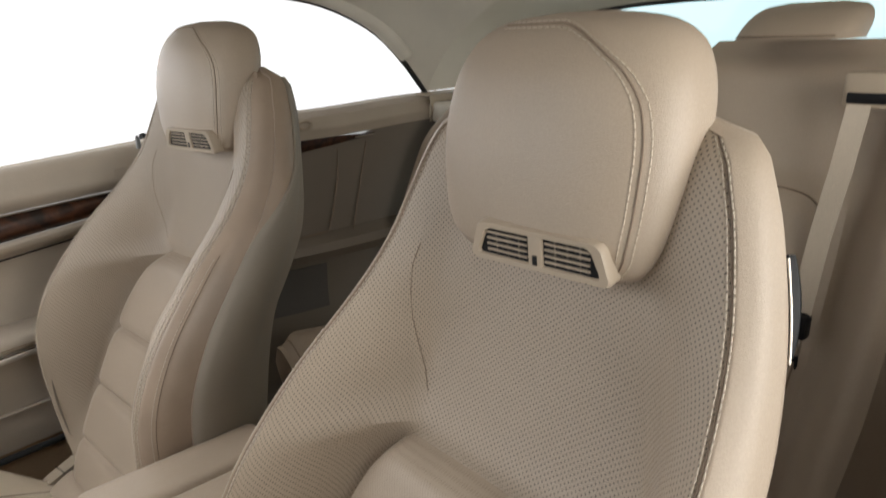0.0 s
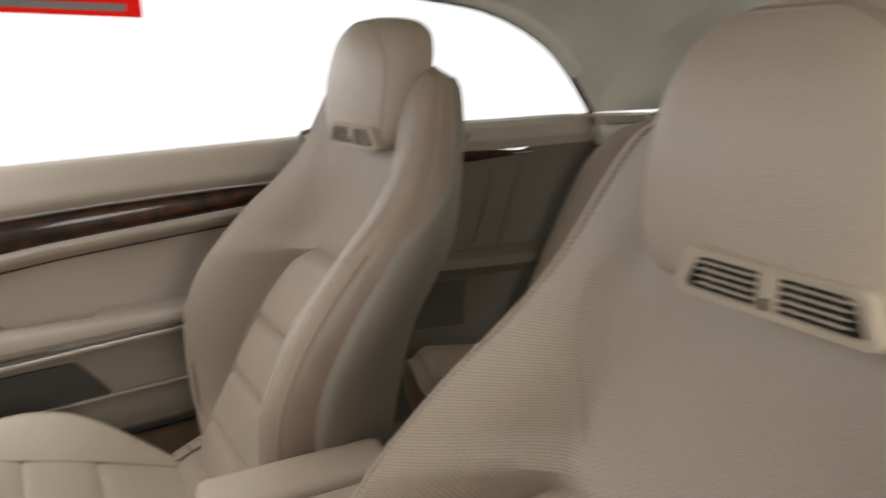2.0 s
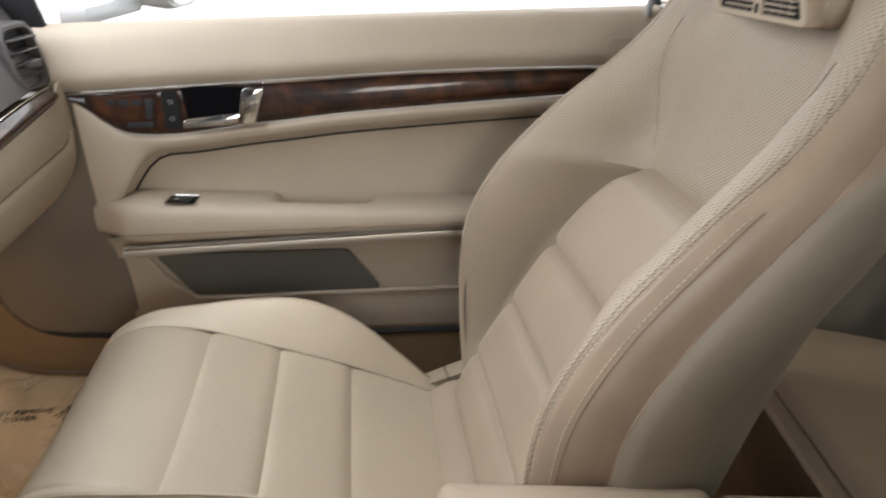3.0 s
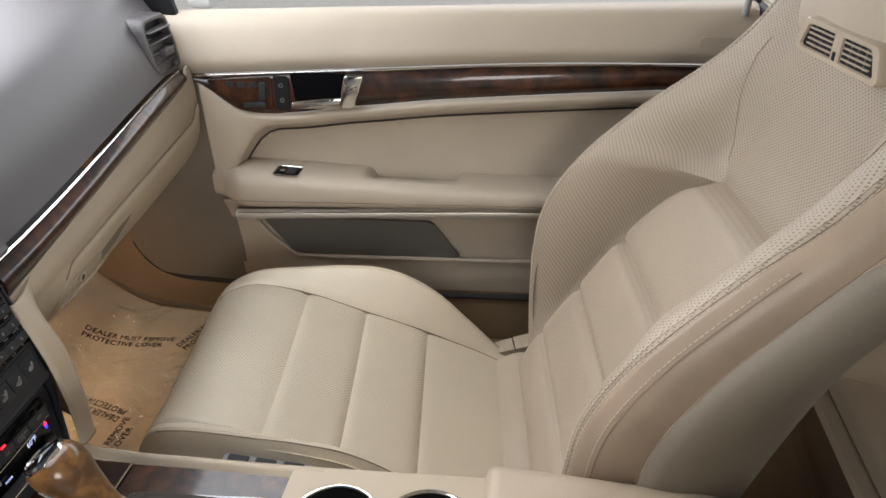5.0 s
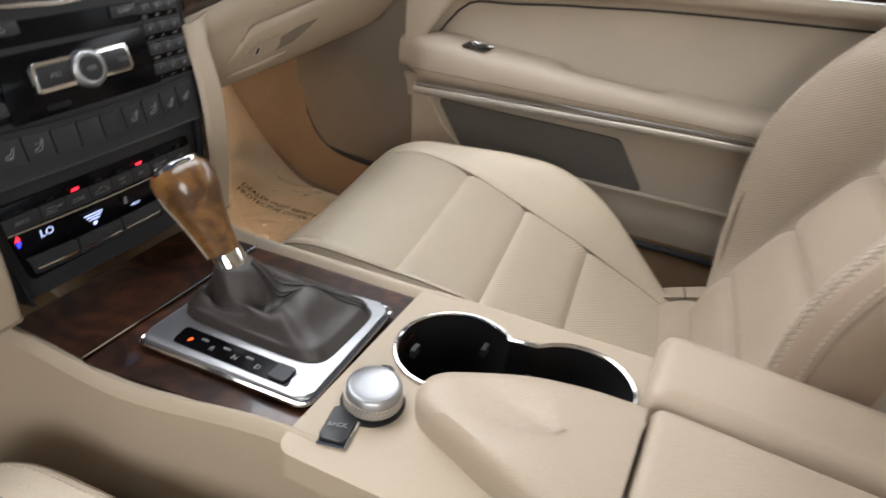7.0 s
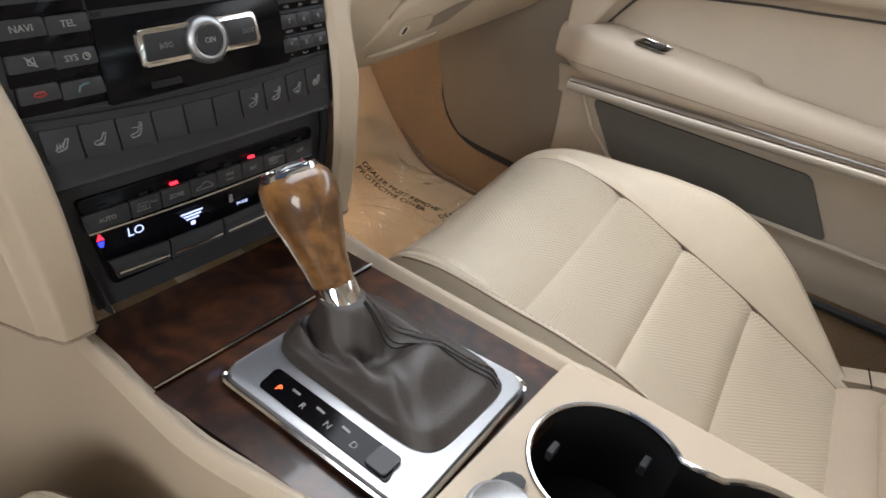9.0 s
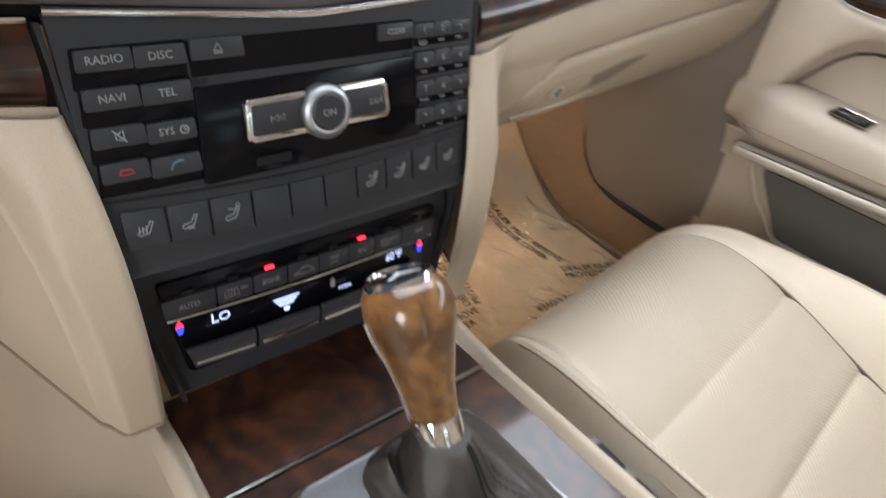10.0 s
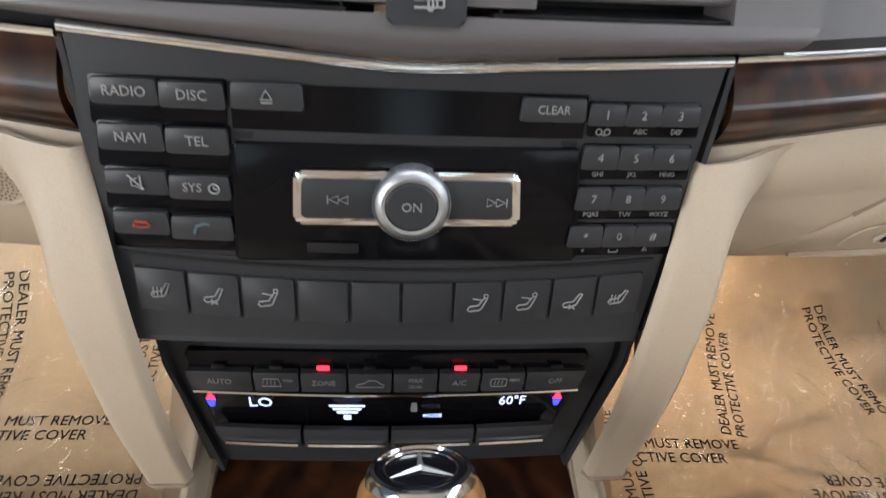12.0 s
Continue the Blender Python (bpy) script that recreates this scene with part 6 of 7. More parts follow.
# ten seat keys in a row
SEAT_U = (-99.2, -79.4, -59.4, -38.2, -17.6, 2.5, 23.1, 43.0, 62.6, 81.3, 100.7)
def row_v(u):
    return 4.4 * (abs(u) / 100) ** 2
part("row_groove", tube([panel(u, 49.8 + row_v(u), 0.3) for u in [-103 + 206 * k / 30 for k in range(31)]], 0.0007, 6), BLACK, stack)
part("row_groove", tube([panel(u, 52.6 + 0.8 * row_v(u), 0.3) for u in [-103 + 206 * k / 30 for k in range(31)]], 0.0005, 6), KEYGREY, stack)
for k in range(10):
    u0, u1 = SEAT_U[k] + 0.7, SEAT_U[k + 1] - 0.7
    sk = part("seat_key", stack_plate(((u0, 44.4 + row_v(u0)), (u1, 44.4 + row_v(u1)), (u1, 25.4 + row_v(u1)), (u0, 25.4 + row_v(u0))), -1, 1.6, 1.0, 0.8), PANELGREY, stack)
    if k in (3, 4, 5):
        continue
    cu, cv, d = (u0 + u1) / 2, 34.0 + row_v(u0), (1 if k < 3 else 1)
    line_mark([(cu - 4, cv - 1.6), (cu - 3.2, cv - 2.6), (cu + 0.8, cv - 2.0), (cu + 1.6, cv - 1.2), (cu + 3.6, cv + 3.6), (cu + 2.4, cv + 3.8), (cu + 0.2, cv + 0.2), (cu - 3.4, cv - 0.4)], WHITE, sk, 0.3, 1.9, True)
    if k in (0, 9):
        for q in range(3):
            line_mark([(cu - 3 + 1.5 * q, cv - 1.6), (cu - 2.8 + 1.5 * q, cv + 1.8)], WHITE, sk, 0.28, 1.9)
    elif k in (1, 8):
        line_mark([(cu - 1.4, cv - 3.4), (cu + 1.2, cv - 1.4)], WHITE, sk, 0.3, 1.9)
        line_mark([(cu - 1.4, cv - 1.4), (cu + 1.2, cv - 3.4)], WHITE, sk, 0.3, 1.9)
    else:
        line_mark([(cu - 2.2, cv + 3.4), (cu + 1.4, cv + 2.8)], WHITE, sk, 0.25, 1.9)
        line_mark([(cu + 3.0 + 0.9 * math.cos(t / 8 * 6.283), cv + 4.6 + 0.9 * math.sin(t / 8 * 6.283)) for t in range(8)], WHITE, sk, 0.25, 1.9, True)
# climate unit
climate = part("climate_unit", stack_plate(((-87.4, 5.6), (86.6, 5.0), (74.0, -47.0), (-77.0, -48.0)), -6, -1.2, 3.0), GLOSS, stack, "black gloss climate panel")
AC_U = (-87.0, -59.1, -39.4, -19.3, 0.1, 19.8, 38.4, 58.2, 85.6)
AC_T = ("AUTO", "", "ZONE", "", "MAX", "A/C", "", "OFF")
for k in range(8):
    lo, hi = -12.6, -2.4
    ck = part("climate_key", stack_plate(((AC_U[k] + 0.5, hi), (AC_U[k + 1] - 0.5, hi), (AC_U[k + 1] - 0.7 - (1.5 if k == 7 else 0), lo), (AC_U[k] + 0.6 + (1.0 if k == 0 else 0), lo)), -3, 0.6, 0.8, 0.5), KEYGREY, climate)
    cu = (AC_U[k] + AC_U[k + 1]) / 2
    if AC_T[k]:
        part("legend", lettering(AC_T[k], 3.8 if k != 4 else 3.0, lambda a, b, c: panel(cu + a, (-7.6 if k != 4 else -6.0) + b, 0.8 + c), 0.12, 0.98), DIMWHITE, ck)
    if k == 4:
        part("legend", lettering("COOL", 2.2, lambda a, b, c: panel(cu + a, -9.4 + b, 0.8 + c), 0.12, 1.0), DIMWHITE, ck)
    if k in (1, 6):
        line_mark([(cu - 5, -5.4), (cu + 1, -5.4), (cu + 2, -9.4), (cu - 6, -9.4)] if k == 1 else rounded(cu - 5.5, -9.6, cu + 1.5, -5.4, 1.0, 2), DIMWHITE, ck, 0.25, 0.9, True)
        for q in range(3):
            line_mark([(cu - 4 + 1.6 * q, -8.6), (cu - 3.6 + 1.6 * q, -6.4)], DIMWHITE, ck, 0.22, 0.9)
        part("legend", lettering("MAX" if k == 1 else "REAR", 2.0, lambda a, b, c: panel(cu + 5 + a, -6.4 + b, 0.8 + c), 0.12, 1.0), DIMWHITE, ck)
    if k == 3:
        line_mark([(cu - 6, -9.4), (cu - 5.4, -8.0), (cu - 2.6, -7.4), (cu - 0.6, -5.8), (cu + 2.6, -5.8), (cu + 4.6, -7.6), (cu + 6, -8.2), (cu + 6, -9.4)], DIMWHITE, ck, 0.25, 0.9, True)
    part("indicator", stack_plate(((cu - 2.6, 0.2), (cu + 2.6, 0.2), (cu + 2.6, -1.4), (cu - 2.6, -1.4)), -1.5, -0.4, 0.4, 0.2), LEDRED if k in (2, 5) else BLACK, climate)
part("chrome_line", tube([panel(-85 + 168.5 * k / 20, -13.6 - 1.2 * math.sin(math.pi * k / 20), 0.2) for k in range(21)], 0.0008, 6), CHROME, climate)
part("readout", lettering("LO", 7.2, lambda a, b, c: panel(-57.7 + a, -20.4 + b, -0.9 + c), 0.1, 1.15), LEDWHITE, climate)
part("readout", lettering("60°F", 7.0, lambda a, b, c: panel(54.5 + a, -19.8 + b, -0.9 + c), 0.1, 0.95), LEDWHITE, climate)
part("legend", lettering("MODE", 2.8, lambda a, b, c: panel(18.6 + a, -28.0 + b, -0.9 + c), 0.1, 1.1), LEDWHITE, climate)
for q in range(3):
    part("fan_bar", stack_plate(((-28.0 + 1.6 * q, -21.4 - 1.9 * q), (-11.8 - 1.6 * q, -21.4 - 1.9 * q), (-12.2 - 1.6 * q, -22.4 - 1.9 * q), (-27.6 + 1.6 * q, -22.4 - 1.9 * q)), -1.1, -0.8, 0.2, 0), LEDWHITE, climate)
part("fan_mark", stack_plate(((-21.6, -27.4), (-18.2, -27.4), (-18.2, -30.0), (-21.6, -30.0)), -1.1, -0.8, 0.8, 0), LEDWHITE, climate)
part("seat_mark", stack_plate(((8.8, -20.0), (11.2, -20.0), (11.6, -25.4), (8.4, -25.4)), -1.1, -0.8, 0.8, 0), DIMWHITE, climate)
for cu in (-79.0, 75.4):
    part("warm_arrow", stack_plate(((cu - 0.3, -15.6), (cu + 0.3, -15.6), (cu + 2.2, -19.0), (cu - 2.2, -19.0)), -1.1, -0.7, 0.1, 0), LEDRED, climate)
    part("cool_arrow", stack_plate(((cu - 2.0, -19.8), (cu + 2.0, -19.8), (cu + 0.9, -23.2), (cu - 0.9, -23.2)), -1.1, -0.7, 0.1, 0), LEDBLUE, climate)
ROCK = (-79.5, -40.1, -0.6, 38.6, 76.0)
for k in range(4):
    u0, u1 = ROCK[k] + 0.8, ROCK[k + 1] - 0.8
    rk = part("rocker_key", sheet(lambda u, w: panel(u0 + (u1 - u0) * u + (4 * (1 - w) if k == 0 else 0) * (1 - u) - (4 * (1 - w) if k == 3 else 0) * u, -45.5 + 13.0 * w + 1.5 * (((u0 + (u1 - u0) * u) / 80) ** 2), 2.0 + 2.4 * math.sin(math.pi * w * 0.75)), 12, 8, 0.003), KEYGREY, climate, "dark rocker with chrome edge")
    part("chrome_edge", tube([panel(u0 + 1.5 + (u1 - u0 - 3) * t / 8 + (2.5 * (1 - t / 8) if k == 0 else 0) - (2.5 * t / 8 if k == 3 else 0), -41.5 + 1.5 * (((u0 + (u1 - u0) * t / 8) / 80) ** 2), 4.4) for t in range(9)], 0.0011, 6), CHROME, rk)
for side in (-1, 1):
    def pillar_fn(u, w, side=side):
        z = 0.424 + (wood_base(0.105 + 0.045 * u) - 0.0012 - 0.424) * w
        inner = table(z, (0.42, 0.46, 0.52, 0.56, 0.60), (0.094, 0.095, 0.098, 0.102, 0.108))
        outer = table(z, (0.42, 0.46, 0.50, 0.53, 0.555, 0.575, 0.602), (0.122, 0.125, 0.128, 0.132, 0.138, 0.146, 0.156))
        y = table(z, (0.42, 0.47, 0.50, 0.53, 0.56, 0.602), (-0.008, -0.010, -0.008, -0.003, 0.007, 0.0265))
        x = inner + (outer - inner) * u
        y += 0.004 * max(0.0, 1 - u / 0.12) ** 2
        y += table(z, (0.42, 0.50, 0.555, 0.58, 0.602), (0.014, 0.018, 0.029, 0.016, 0.006)) * smooth(0.62 - 0.45 * smooth(0.53, 0.60, z), 1.0, u) ** 1.4
        return (0.002 + side * x, y, z)
    part("pillar", sheet(pillar_fn, 20, 48, 0.003), PLASTIC, stack, "beige side pillar")
    part("stack_flank", sheet(lambda u, w: panel(4 + side * (table(-66 + 198 * w, (-66, -57, 15, 56, 102, 135), (87, 88.5, 103.5, 109.5, 114, 116)) - 2.5), -66 + 198 * w, -1.5 - 45 * u), 4, 30, 0.002), PANELGREY, stack)
    part("pillar_joint", tube([pillar_fn(k / 8, 0.0) for k in range(9)] + [tuple(Vector(pillar_fn(1.0, 0.0)) + Vector((side * 0.17 * f, 0.50 * f, -0.02 * f))) for f in (0.1, 0.2, 0.3, 0.4)], 0.0014, 6), SEAM, stack)
    part("pillar_side", sheet(lambda u, w: tuple(Vector(pillar_fn(1.0, 0.93 * w)) + Vector((side * 0.17 * u, 0.50 * u, -0.02 * u))), 12, 30, 0.003), PLASTIC, stack)

# ---- centre console ----
def con_z(y):
    return 0.4085 + 0.085 * min(max(-0.06 - y, 0.0), 0.20) + 0.09 * min(max(-0.26 - y, 0.0), 0.2)


console = thing("centre_console", "beige centre console with burl plate, selector and cup holders", "console", kind="structure")
for side in (-1, 1):
    xs = lambda y: table(y, (-0.75, -0.42, -0.25, -0.12, 0.0, 0.1), (0.108, 0.108, 0.104, 0.103, 0.103, 0.110)) - (0.022 * smooth(-0.09, -0.24, y) if side < 0 else 0.0)
    def wall_fn(u, w, side=side, xs=xs):
        y = -0.74 + 1.24 * w
        flare = 0.085 * smooth(-0.05, 0.12, y) * u ** 1.3 + 0.06 * smooth(0.05, 0.5, y)
        return (4e-3 + side * (xs(y) + 0.012 * u ** 2 + flare), y, con_z(y) - 0.005 + 0.05 * smooth(0.02, 0.12, y) - 0.33 * u)
    part("side_wall", sheet(wall_fn, 10, 44, 0.006), PLASTIC, console, "beige side wall")
    part("side_rail", sheet(lambda u, w: (4e-3 + side * (xs(-0.26 + 0.30 * w) + 0.004 - (0.018 - 0.004 * w) * u), -0.26 + 0.30 * w, con_z(-0.26 + 0.30 * w) - 0.004 + 0.008 * math.sin(math.pi * min(1, u * 1.2))), 8, 20, 0.006), PLASTIC, console, "beige console rail")
part("wood_plate", sheet(lambda u, w: (-0.069 - 0.021 * w + (0.169 + 0.017 * w) * u, -0.245 + 0.187 * w, con_z(-0.245 + 0.187 * w) - 0.003), 16, 16, 0.006), BURL, console, "dark burl walnut plate")
part("wood_lid", sheet(lambda u, w: (-0.088 + 0.184 * u, -0.057 + 0.08 * w, con_z(-0.057 + 0.08 * w) - 0.002 - 0.006 * w), 16, 8, 0.006), BURL, console, "dark burl walnut storage lid")
part("lid_line", tube([(-0.088 + 0.184 * k / 8, -0.057, con_z(-0.057) - 0.0005) for k in range(9)], 0.0011, 6), CHROME, console)

selector = thing("gear_selector", "amber burl wood gear knob on a dark leather boot", "gear selector")
Zp = lambda y: con_z(y) + 0.001
part("surround", prism(quad((-0.057, -0.0785), (0.057, -0.0775), (0.066, -0.219), (-0.0535, -0.2245), 0.010), 0.0055, 0.0022, 3, lambda a, b, c: (a, b, Zp(b) + c)), ALU, selector, "brushed aluminium surround")
part("surround_edge", tube([(a, b, Zp(b) + 0.001) for a, b in quad((-0.0585, -0.077), (0.0585, -0.076), (0.0675, -0.2205), (-0.055, -0.226), 0.010)], 0.0018, 6, True), CHROME, selector)


def boot_ring(f):
    """The boot from its frame (0) up to the collar (1): slack leather with a deep hollow and a roll behind the lever."""
    cx, cy = 0.0165 * (1 - f) + 0.011 * f, -0.148 * (1 - f) - 0.108 * f
    k = smooth(0.0, 1.0, f) * 0.25 + f * 0.75
    a, b = 0.0415 * (1 - k) + 0.0140 * k, 0.066 * (1 - k) + 0.0150 * k
    ring = []
    for j, (p, q) in enumerate(oval(1, 1, 6 - 4 * min(1, f * 1.3), 96)):
        t = 2 * math.pi * j / 96
        x, y = cx + p * a, cy + q * b
        rear = max(0.0, math.cos(t + math.pi / 2 + 0.25)) ** 2
        left = max(0.0, math.cos(t - math.pi + 0.5)) ** 3
        z = 0.0058 + 0.008 * smooth(0.0, 0.10, f) + 0.030 * f ** 1.7
        z -= 0.021 * math.exp(-((f - 0.74) / 0.13) ** 2) * rear + 0.012 * math.exp(-((f - 0.60) / 0.16) ** 2) * left
        z += 0.008 * math.exp(-((f - 0.42) / 0.14) ** 2) * (rear + 0.6 * left)
        z += math.sin(math.pi * f) * (0.0020 * math.sin(5 * t + 5 * f) + 0.0014 * math.sin(9 * t - 11 * f + 1.0)) * (0.35 + rear + left)
        z += 0.0030 * math.exp(-((f - 0.55 - 0.12 * math.sin(t * 2)) / 0.05) ** 2) * (rear + left)
        ring.append((x, y, Zp(y) + max(0.0062, z)))
    return ring


part("boot", loft([boot_ring(k / 26) for k in range(27)]), BOOT, selector, "wrinkled dark grey leather boot", sharp=70)
part("boot_ridge", tube([tuple(Vector(boot_ring(k / 26)[84]) + Vector((0, 0, -0.0004))) for k in range(1, 27)], 0.0016, 6), BOOT, selector)
for seam_at in (83, 85):
    part("boot_stitching", dashes([tuple(Vector(boot_ring(k / 26)[seam_at]) + Vector((0, 0, 0.0004))) for k in range(1, 26)], 0.0026, 0.0016, 0.0004), BLACK, selector)
for seam_at in (77, 79):
    part("boot_seam", tube([(boot_ring(k / 26)[seam_at][0], boot_ring(k / 26)[seam_at][1], boot_ring(k / 26)[seam_at][2] + 0.0003) for k in range(1, 27)], 0.0006, 5), BLACK, selector)
AX = (Vector((0.009, -0.061, 0.526)) - Vector((0.012, -0.109, 0.452))).normalized() * 0.91
A0 = Vector((0.012, -0.106, 0.452))
SX = Vector((1, 0, 0))
SX = (SX - AX * SX.dot(AX)).normalized()
SY = AX.cross(SX).normalized()


def knob_ring(h, a, b, power=2.2, lean=0.0):
    return [tuple(A0 + AX * h + SX * (a * p) + SY * (b * q + lean)) for p, q in oval(1, 1, power, 40)]


part("collar", loft([knob_ring(h, r, r) for h, r in ((-0.016, 0.0128), (-0.010, 0.0138), (0.011, 0.0130), (0.014, 0.0122))]), CHROME, selector, "chrome collar")
part("knob", loft([knob_ring(h, a, b, 2.3, l) for h, a, b, l in ((0.012, 0.0118, 0.0125, 0), (0.03, 0.0135, 0.0150, 0), (0.05, 0.0170, 0.0185, -0.001), (0.066, 0.0205, 0.0215, -0.002),
                                                                 (0.078, 0.0220, 0.0225, -0.002), (0.087, 0.0205, 0.0210, -0.001), (0.092, 0.0172, 0.0175, 0), (0.0935, 0.0150, 0.0150, 0))]), KNOBWOOD, selector, "polished amber burl wood knob", sharp=60)
part("knob_inlay", tube([tuple(A0 + AX * h - SX * (r + 0.0004) + SY * 0.004) for h, r in ((0.014, 0.0115), (0.03, 0.0132), (0.05, 0.0168), (0.066, 0.0202), (0.076, 0.0216))], 0.0012, 6), CHROME, selector)
part("badge_ring", loft([knob_ring(h, r, r, 2) for h, r in ((0.088, 0.0182), (0.0938, 0.0176), (0.0958, 0.0164), (0.0962, 0.0150), (0.0945, 0.0144))]), CHROME, selector)
badge = part("badge", loft([knob_ring(h, r, r, 2) for h, r in ((0.090, 0.0146), (0.0948, 0.0145), (0.0952, 0.0136))]), GLOSS, selector, "black badge with a plain chrome emblem")
part("emblem_ring", tube([tuple(A0 + AX * 0.0955 + SX * (0.0118 * p) + SY * (0.0118 * q)) for p, q in oval(1, 1, 2, 32)], 0.0005, 5, True), CHROME, badge)
for t in (90, 210, 330):
    part("emblem_arm", tube([tuple(A0 + AX * 0.0956 + (SX * math.cos(radians(t)) + SY * math.sin(radians(t))) * r) for r in (0, 0.006, 0.0116)], lambda f: 0.0014 * (1 - 0.8 * f), 5), ALU, badge)
gate = part("gear_display", prism(quad((-0.0500, -0.104), (-0.0325, -0.101), (-0.0320, -0.200), (-0.0490, -0.206), 0.003), 0.0015, 0.0005, 1, lambda a, b, c: (a, b, Zp(b) + 0.0052 + c)), GLOSS, selector, "black gear position display")
for k, w in enumerate("PRND"):
    part("gear_letter", lettering(w, 0.0062, lambda a, b, c, k=k: (-0.0435 + b, -0.115 - 0.0205 * k - a, Zp(-0.115 - 0.0205 * k) + 0.0068 + c), 0.0002), LEDORANGE if k == 0 else WHITE, gate)
    if k < 3:
        part("gear_tick", block(-0.0395, -0.038, -0.128 - 0.0205 * k, -0.122 - 0.0205 * k, Zp(-0.128 - 0.0205 * k) + 0.0060, Zp(-0.128 - 0.0205 * k) + 0.0070), WHITE, gate)
part("mode_key", prism(rounded(-0.0478, -0.2025, -0.0330, -0.188, 0.002), 0.002, 0.0006, 1, lambda a, b, c: (a, b, Zp(b) + 0.0065 + c)), KEYGREY, gate)

control = thing("menu_controller", "ribbed silver menu knob with a back key", "control knob")
cz = con_z(-0.272) + 0.003
CXY = (-0.031, -0.262)
part("base", loft([[(CXY[0] + r * a, CXY[1] + r * b, cz + d) for a, b in oval(1, 1, 2, 48)] for d, r in ((-0.004, 0.0215), (0.001, 0.0215), (0.002, 0.020))]), BLACK, control)
wheel = part("knob", loft([[(CXY[0] + r * a, CXY[1] + r * b, cz + d) for a, b in oval(1, 1, 2, 64)] for d, r in ((0.001, 0.0175), (0.003, 0.0186), (0.011, 0.0186), (0.0116, 0.0178), (0.0122, 0.0186), (0.0150, 0.0184), (0.0170, 0.0172), (0.0176, 0.0158), (0.0168, 0.0148), (0.0158, 0.010), (0.0155, 0.003))]), ALU, control, "polished aluminium knob")
for k in range(48):
    t = 2 * math.pi * k / 48
    for j in range(3):
        part("knurl", block(CXY[0] + 0.0187 * math.cos(t + 0.065 * (j % 2)) - 0.0007, CXY[0] + 0.0187 * math.cos(t + 0.065 * (j % 2)) + 0.0007, CXY[1] + 0.0187 * math.sin(t + 0.065 * (j % 2)) - 0.0007, CXY[1] + 0.0187 * math.sin(t + 0.065 * (j % 2)) + 0.0007, cz + 0.0038 + 0.0028 * j, cz + 0.0058 + 0.0028 * j), SATIN, wheel)
back_key = part("back_key", prism(quad((-0.0745, -0.249), (-0.046, -0.243), (-0.049, -0.262), (-0.0715, -0.266), 0.003), 0.006, 0.0015, 2, lambda a, b, c: (a, b, con_z(b) + 0.001 + c)), KEYGREY, control)
part("legend", lettering("BACK", 0.0048, lambda a, b, c: (-0.0625 + 0.35 * a + 0.94 * b, -0.2555 - 0.94 * a + 0.35 * b, con_z(-0.276) + 0.0075 + c), 0.0002), DIMWHITE, back_key)
part("chrome_edge", tube([(-0.0760, -0.250, con_z(-0.25) + 0.004), (-0.0730, -0.2675, con_z(-0.2675) + 0.004), (-0.050, -0.2635, con_z(-0.2635) + 0.004)], 0.0018, 6), CHROME, back_key)
part("front_key", prism(quad((-0.013, -0.243), (0.002, -0.247), (0.005, -0.258), (-0.008, -0.262), 0.003), 0.004, 0.001, 1, lambda a, b, c: (a, b, con_z(b) + 0.002 + c)), KEYGREY, control)

cups = thing("cup_holder", "black double cup holder with a bright metal rim", "cup holder")
CUP = ((0.044, -0.286), (0.046, -0.372))
rim_pts = []
for k in range(44):
    t = radians(-46 + 272 * k / 43)
    rim_pts.append((CUP[0][0] + 0.044 * math.cos(t), CUP[0][1] + 0.044 * math.sin(t)))
for k in range(44):
    t = radians(134 + 272 * k / 43)
    rim_pts.append((CUP[1][0] + 0.045 * math.cos(t), CUP[1][1] + 0.045 * math.sin(t)))
part("rim", tube([(a, b, con_z(b) + 0.0042) for a, b in rim_pts], 0.0019, 8, True), CHROME, cups)
cup_mid = (sum(p[0] for p in rim_pts) / len(rim_pts), sum(p[1] for p in rim_pts) / len(rim_pts))
part("well", loft([[(cup_mid[0] + (a - cup_mid[0]) * k, cup_mid[1] + (b - cup_mid[1]) * k, con_z(b) + 0.0035 - d) for a, b in rim_pts] for d, k in ((0, 1.0), (0.012, 0.985), (0.065, 0.94), (0.070, 0.90))][::-1], caps=False), BLACK, cups, "deep black wells")
part("well_floor", prism([(cup_mid[0] + (a - cup_mid[0]) * 0.93, cup_mid[1] + (b - cup_mid[1]) * 0.93) for a, b in rim_pts], 0.001, 0, 1, lambda a, b, c: (a, b, con_z(b) - 0.064 + c)), BLACK, cups)
# the deck is cut out round the wells
bm = bmesh.new()
outer_loop = [bm.verts.new((a, b, con_z(b) + 0.0030)) for a, b in rounded(-0.092, -0.445, 0.108, -0.2285, 0.012, 6)]
inner_loop = [bm.verts.new((a, b, con_z(b) + 0.0030)) for a, b in rim_pts]
deck_edges = [bm.edges.new((lp[k], lp[(k + 1) % len(lp)])) for lp in (outer_loop, inner_loop) for k in range(len(lp))]
bmesh.ops.triangle_fill(bm, use_beauty=True, use_dissolve=False, edges=deck_edges)
skirt = [bm.verts.new((v.co.x * 1.012, v.co.y, v.co.z - 0.02)) for v in outer_loop]
for k in range(len(outer_loop)):
    bm.faces.new((outer_loop[k], outer_loop[(k + 1) % len(skirt)], skirt[(k + 1) % len(skirt)], skirt[k]))
part("rear_deck", bm, PLASTIC, console, "beige deck round the cup holders")
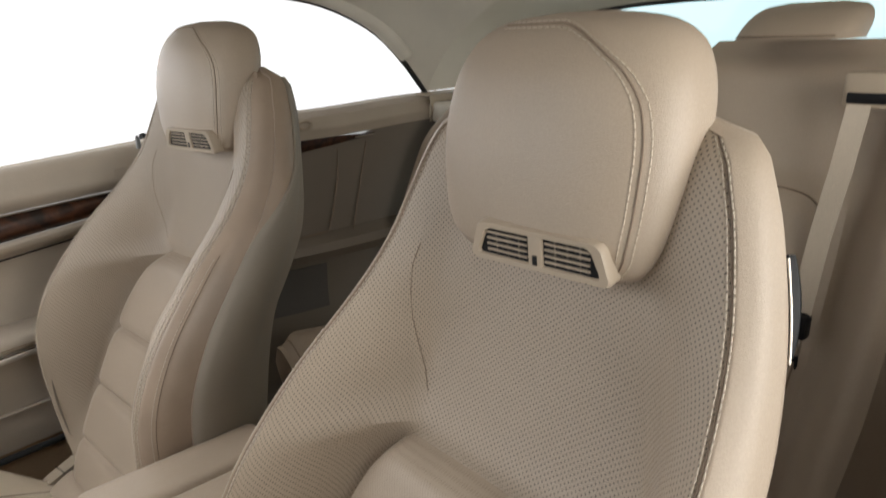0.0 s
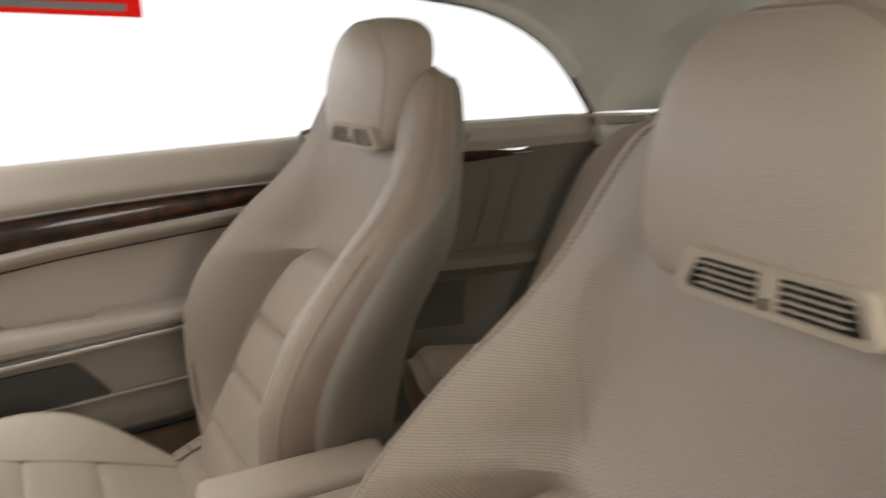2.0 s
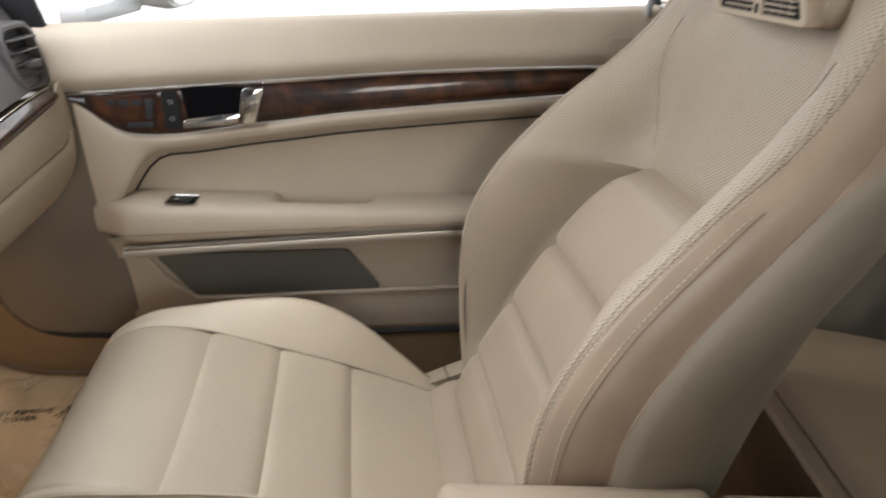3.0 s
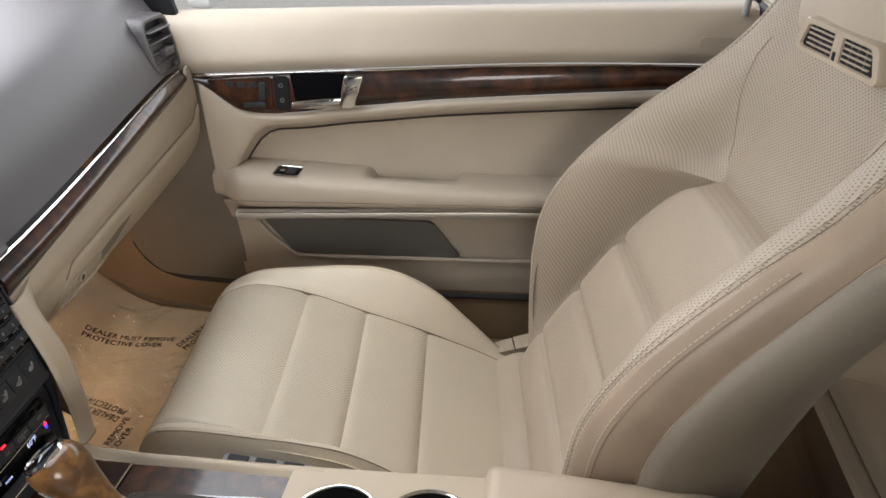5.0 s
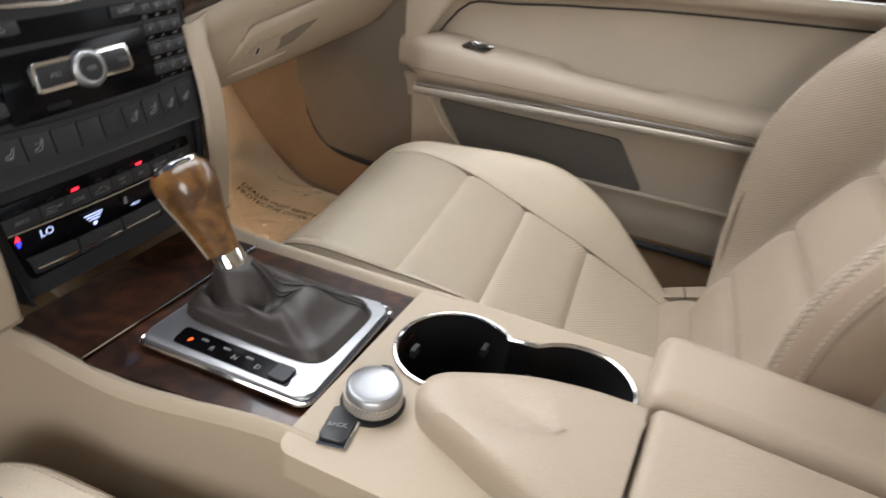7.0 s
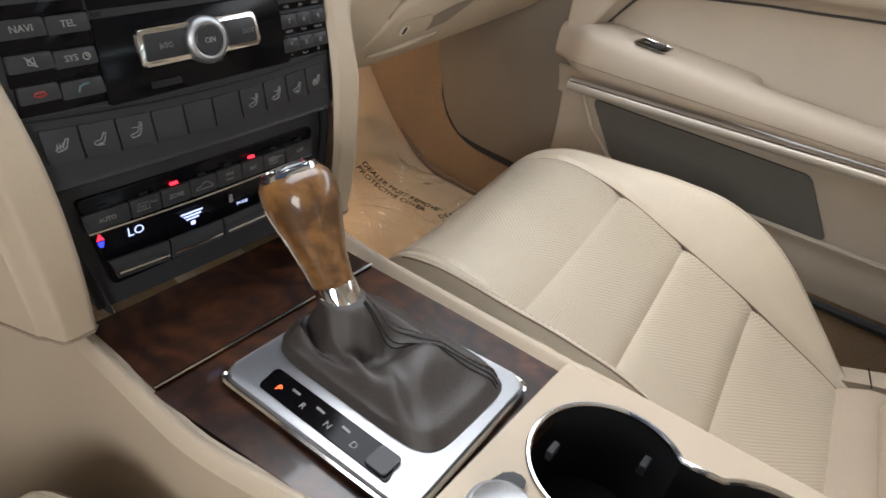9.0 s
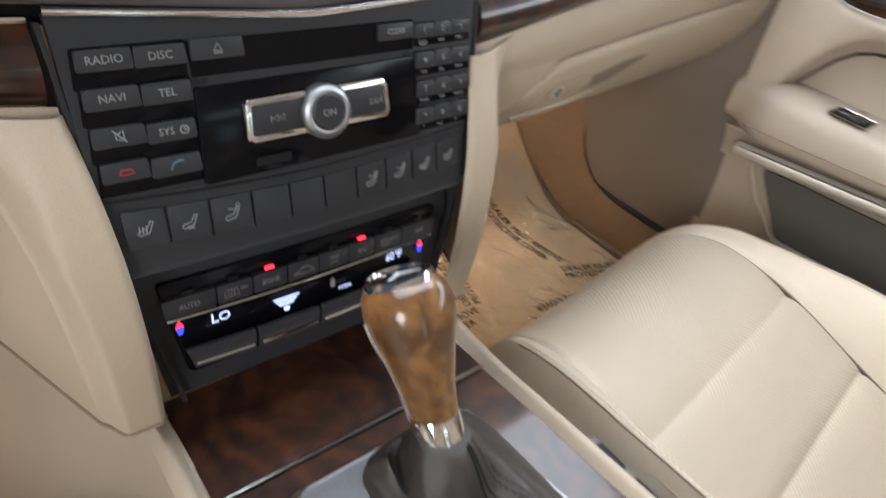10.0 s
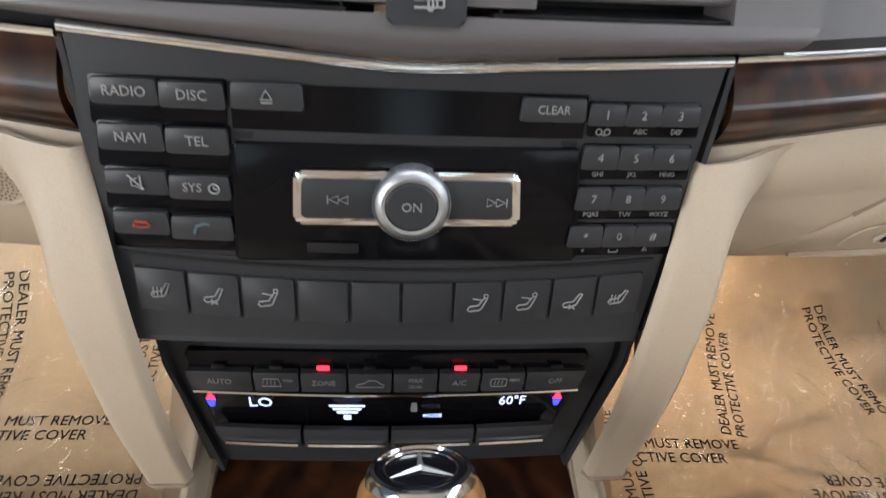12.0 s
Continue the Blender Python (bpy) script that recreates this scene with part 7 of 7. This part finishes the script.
for (cx, cy), t in ((CUP[0], 100), (CUP[0], -30), (CUP[1], 90)):
    part("clip", block(cx + 0.030 * math.cos(radians(t)) - 0.005, cx + 0.030 * math.cos(radians(t)) + 0.005, cy + 0.030 * math.sin(radians(t)) - 0.002, cy + 0.030 * math.sin(radians(t)) + 0.002, con_z(cy) - 0.012, con_z(cy) - 0.004, 0.0006, 1), KEYGREY, cups)

armrest = thing("storage_box", "padded beige leather armrest box with split lids", "armrest box")


def pad(x0, x1, y0, y1, z0, z1, r=0.012):
    """A soft lid with rounded upper edges."""
    rings = []
    for z, k in ((z0, 0.0), (z1 - r, 0.0), (z1 - r * 0.4, 0.18 * r), (z1 - r * 0.1, 0.5 * r), (z1, r)):
        rings.append([(x, y, z) for x, y in rounded(x0 + k, y0 + k, x1 - k, y1 - k, 0.008, 4)])
    return loft(rings)


def nosed_lid(z0, z1, r):
    """The front lid, which narrows to a blunt nose between knob and cups."""
    ends = ((0.034, -0.4235), (0.029, -0.385), (0.018, -0.345), (0.007, -0.315), (-0.003, -0.296), (-0.016, -0.2885), (-0.029, -0.2915), (-0.038, -0.302),
            (-0.049, -0.327), (-0.064, -0.362), (-0.077, -0.398), (-0.082, -0.4235))
    run = tuple(range(len(ends)))
    line = [(table(t / 5, run, [p[0] for p in ends]), table(t / 5, run, [p[1] for p in ends])) for t in range(5 * (len(ends) - 1) + 1)]
    rings = []
    for z, k in ((z0, 0.05), (z1 - 1.6 * r, 0.0), (z1 - r, 0.0), (z1 - 0.5 * r, 0.14 * r), (z1 - 0.15 * r, 0.45 * r), (z1, r), (z1 + 0.0008, 2.2 * r), (z1 + 0.0012, 0.034), (z1 + 0.0012, 0.050)):
        f = k / 0.055 if z > z0 else 0.06
        rings.append([(x + (-0.024 - x) * f, min(-0.4235, y) if y < -0.42 else y + (-0.385 - y) * f, z - (0.006 * smooth(-0.36, -0.29, y) if z > z0 else 0.0)) for x, y in line])
    return loft(rings)


part("lid", nosed_lid(0.405, 0.466, 0.012), LEATHER, armrest)
part("lid", pad(-0.082, 0.035, -0.640, -0.4260, 0.405, 0.468, 0.010), LEATHER, armrest)
part("lid", pad(0.038, 0.114, -0.636, -0.419, 0.405, 0.470, 0.014), LEATHER, armrest)
part("rear_block", pad(-0.082, 0.116, -0.760, -0.643, 0.30, 0.462, 0.016), LEATHER, armrest)
part("body", block(-0.090, 0.108, -0.755, -0.40, 0.12, 0.41, 0.01), PLASTIC, armrest)

# power seat switch plate between seat and console
seat_switch = part("seat_switch", block(0.132, 0.158, -0.226, -0.122, 0.346, 0.366, 0.005), GREYPLASTIC, None)
part("base", block(0.136, 0.150, -0.222, -0.126, 0.118, 0.348, 0.004), GREYPLASTIC, seat_switch)
for k in range(3):
    part("switch_key", block(0.137, 0.153, -0.218 + 0.032 * k, -0.194 + 0.032 * k, 0.366, 0.370, 0.002), KEYGREY, seat_switch, "small grey seat key")
tagged(seat_switch, "grey seat switch plate beside the cushion", "switch")
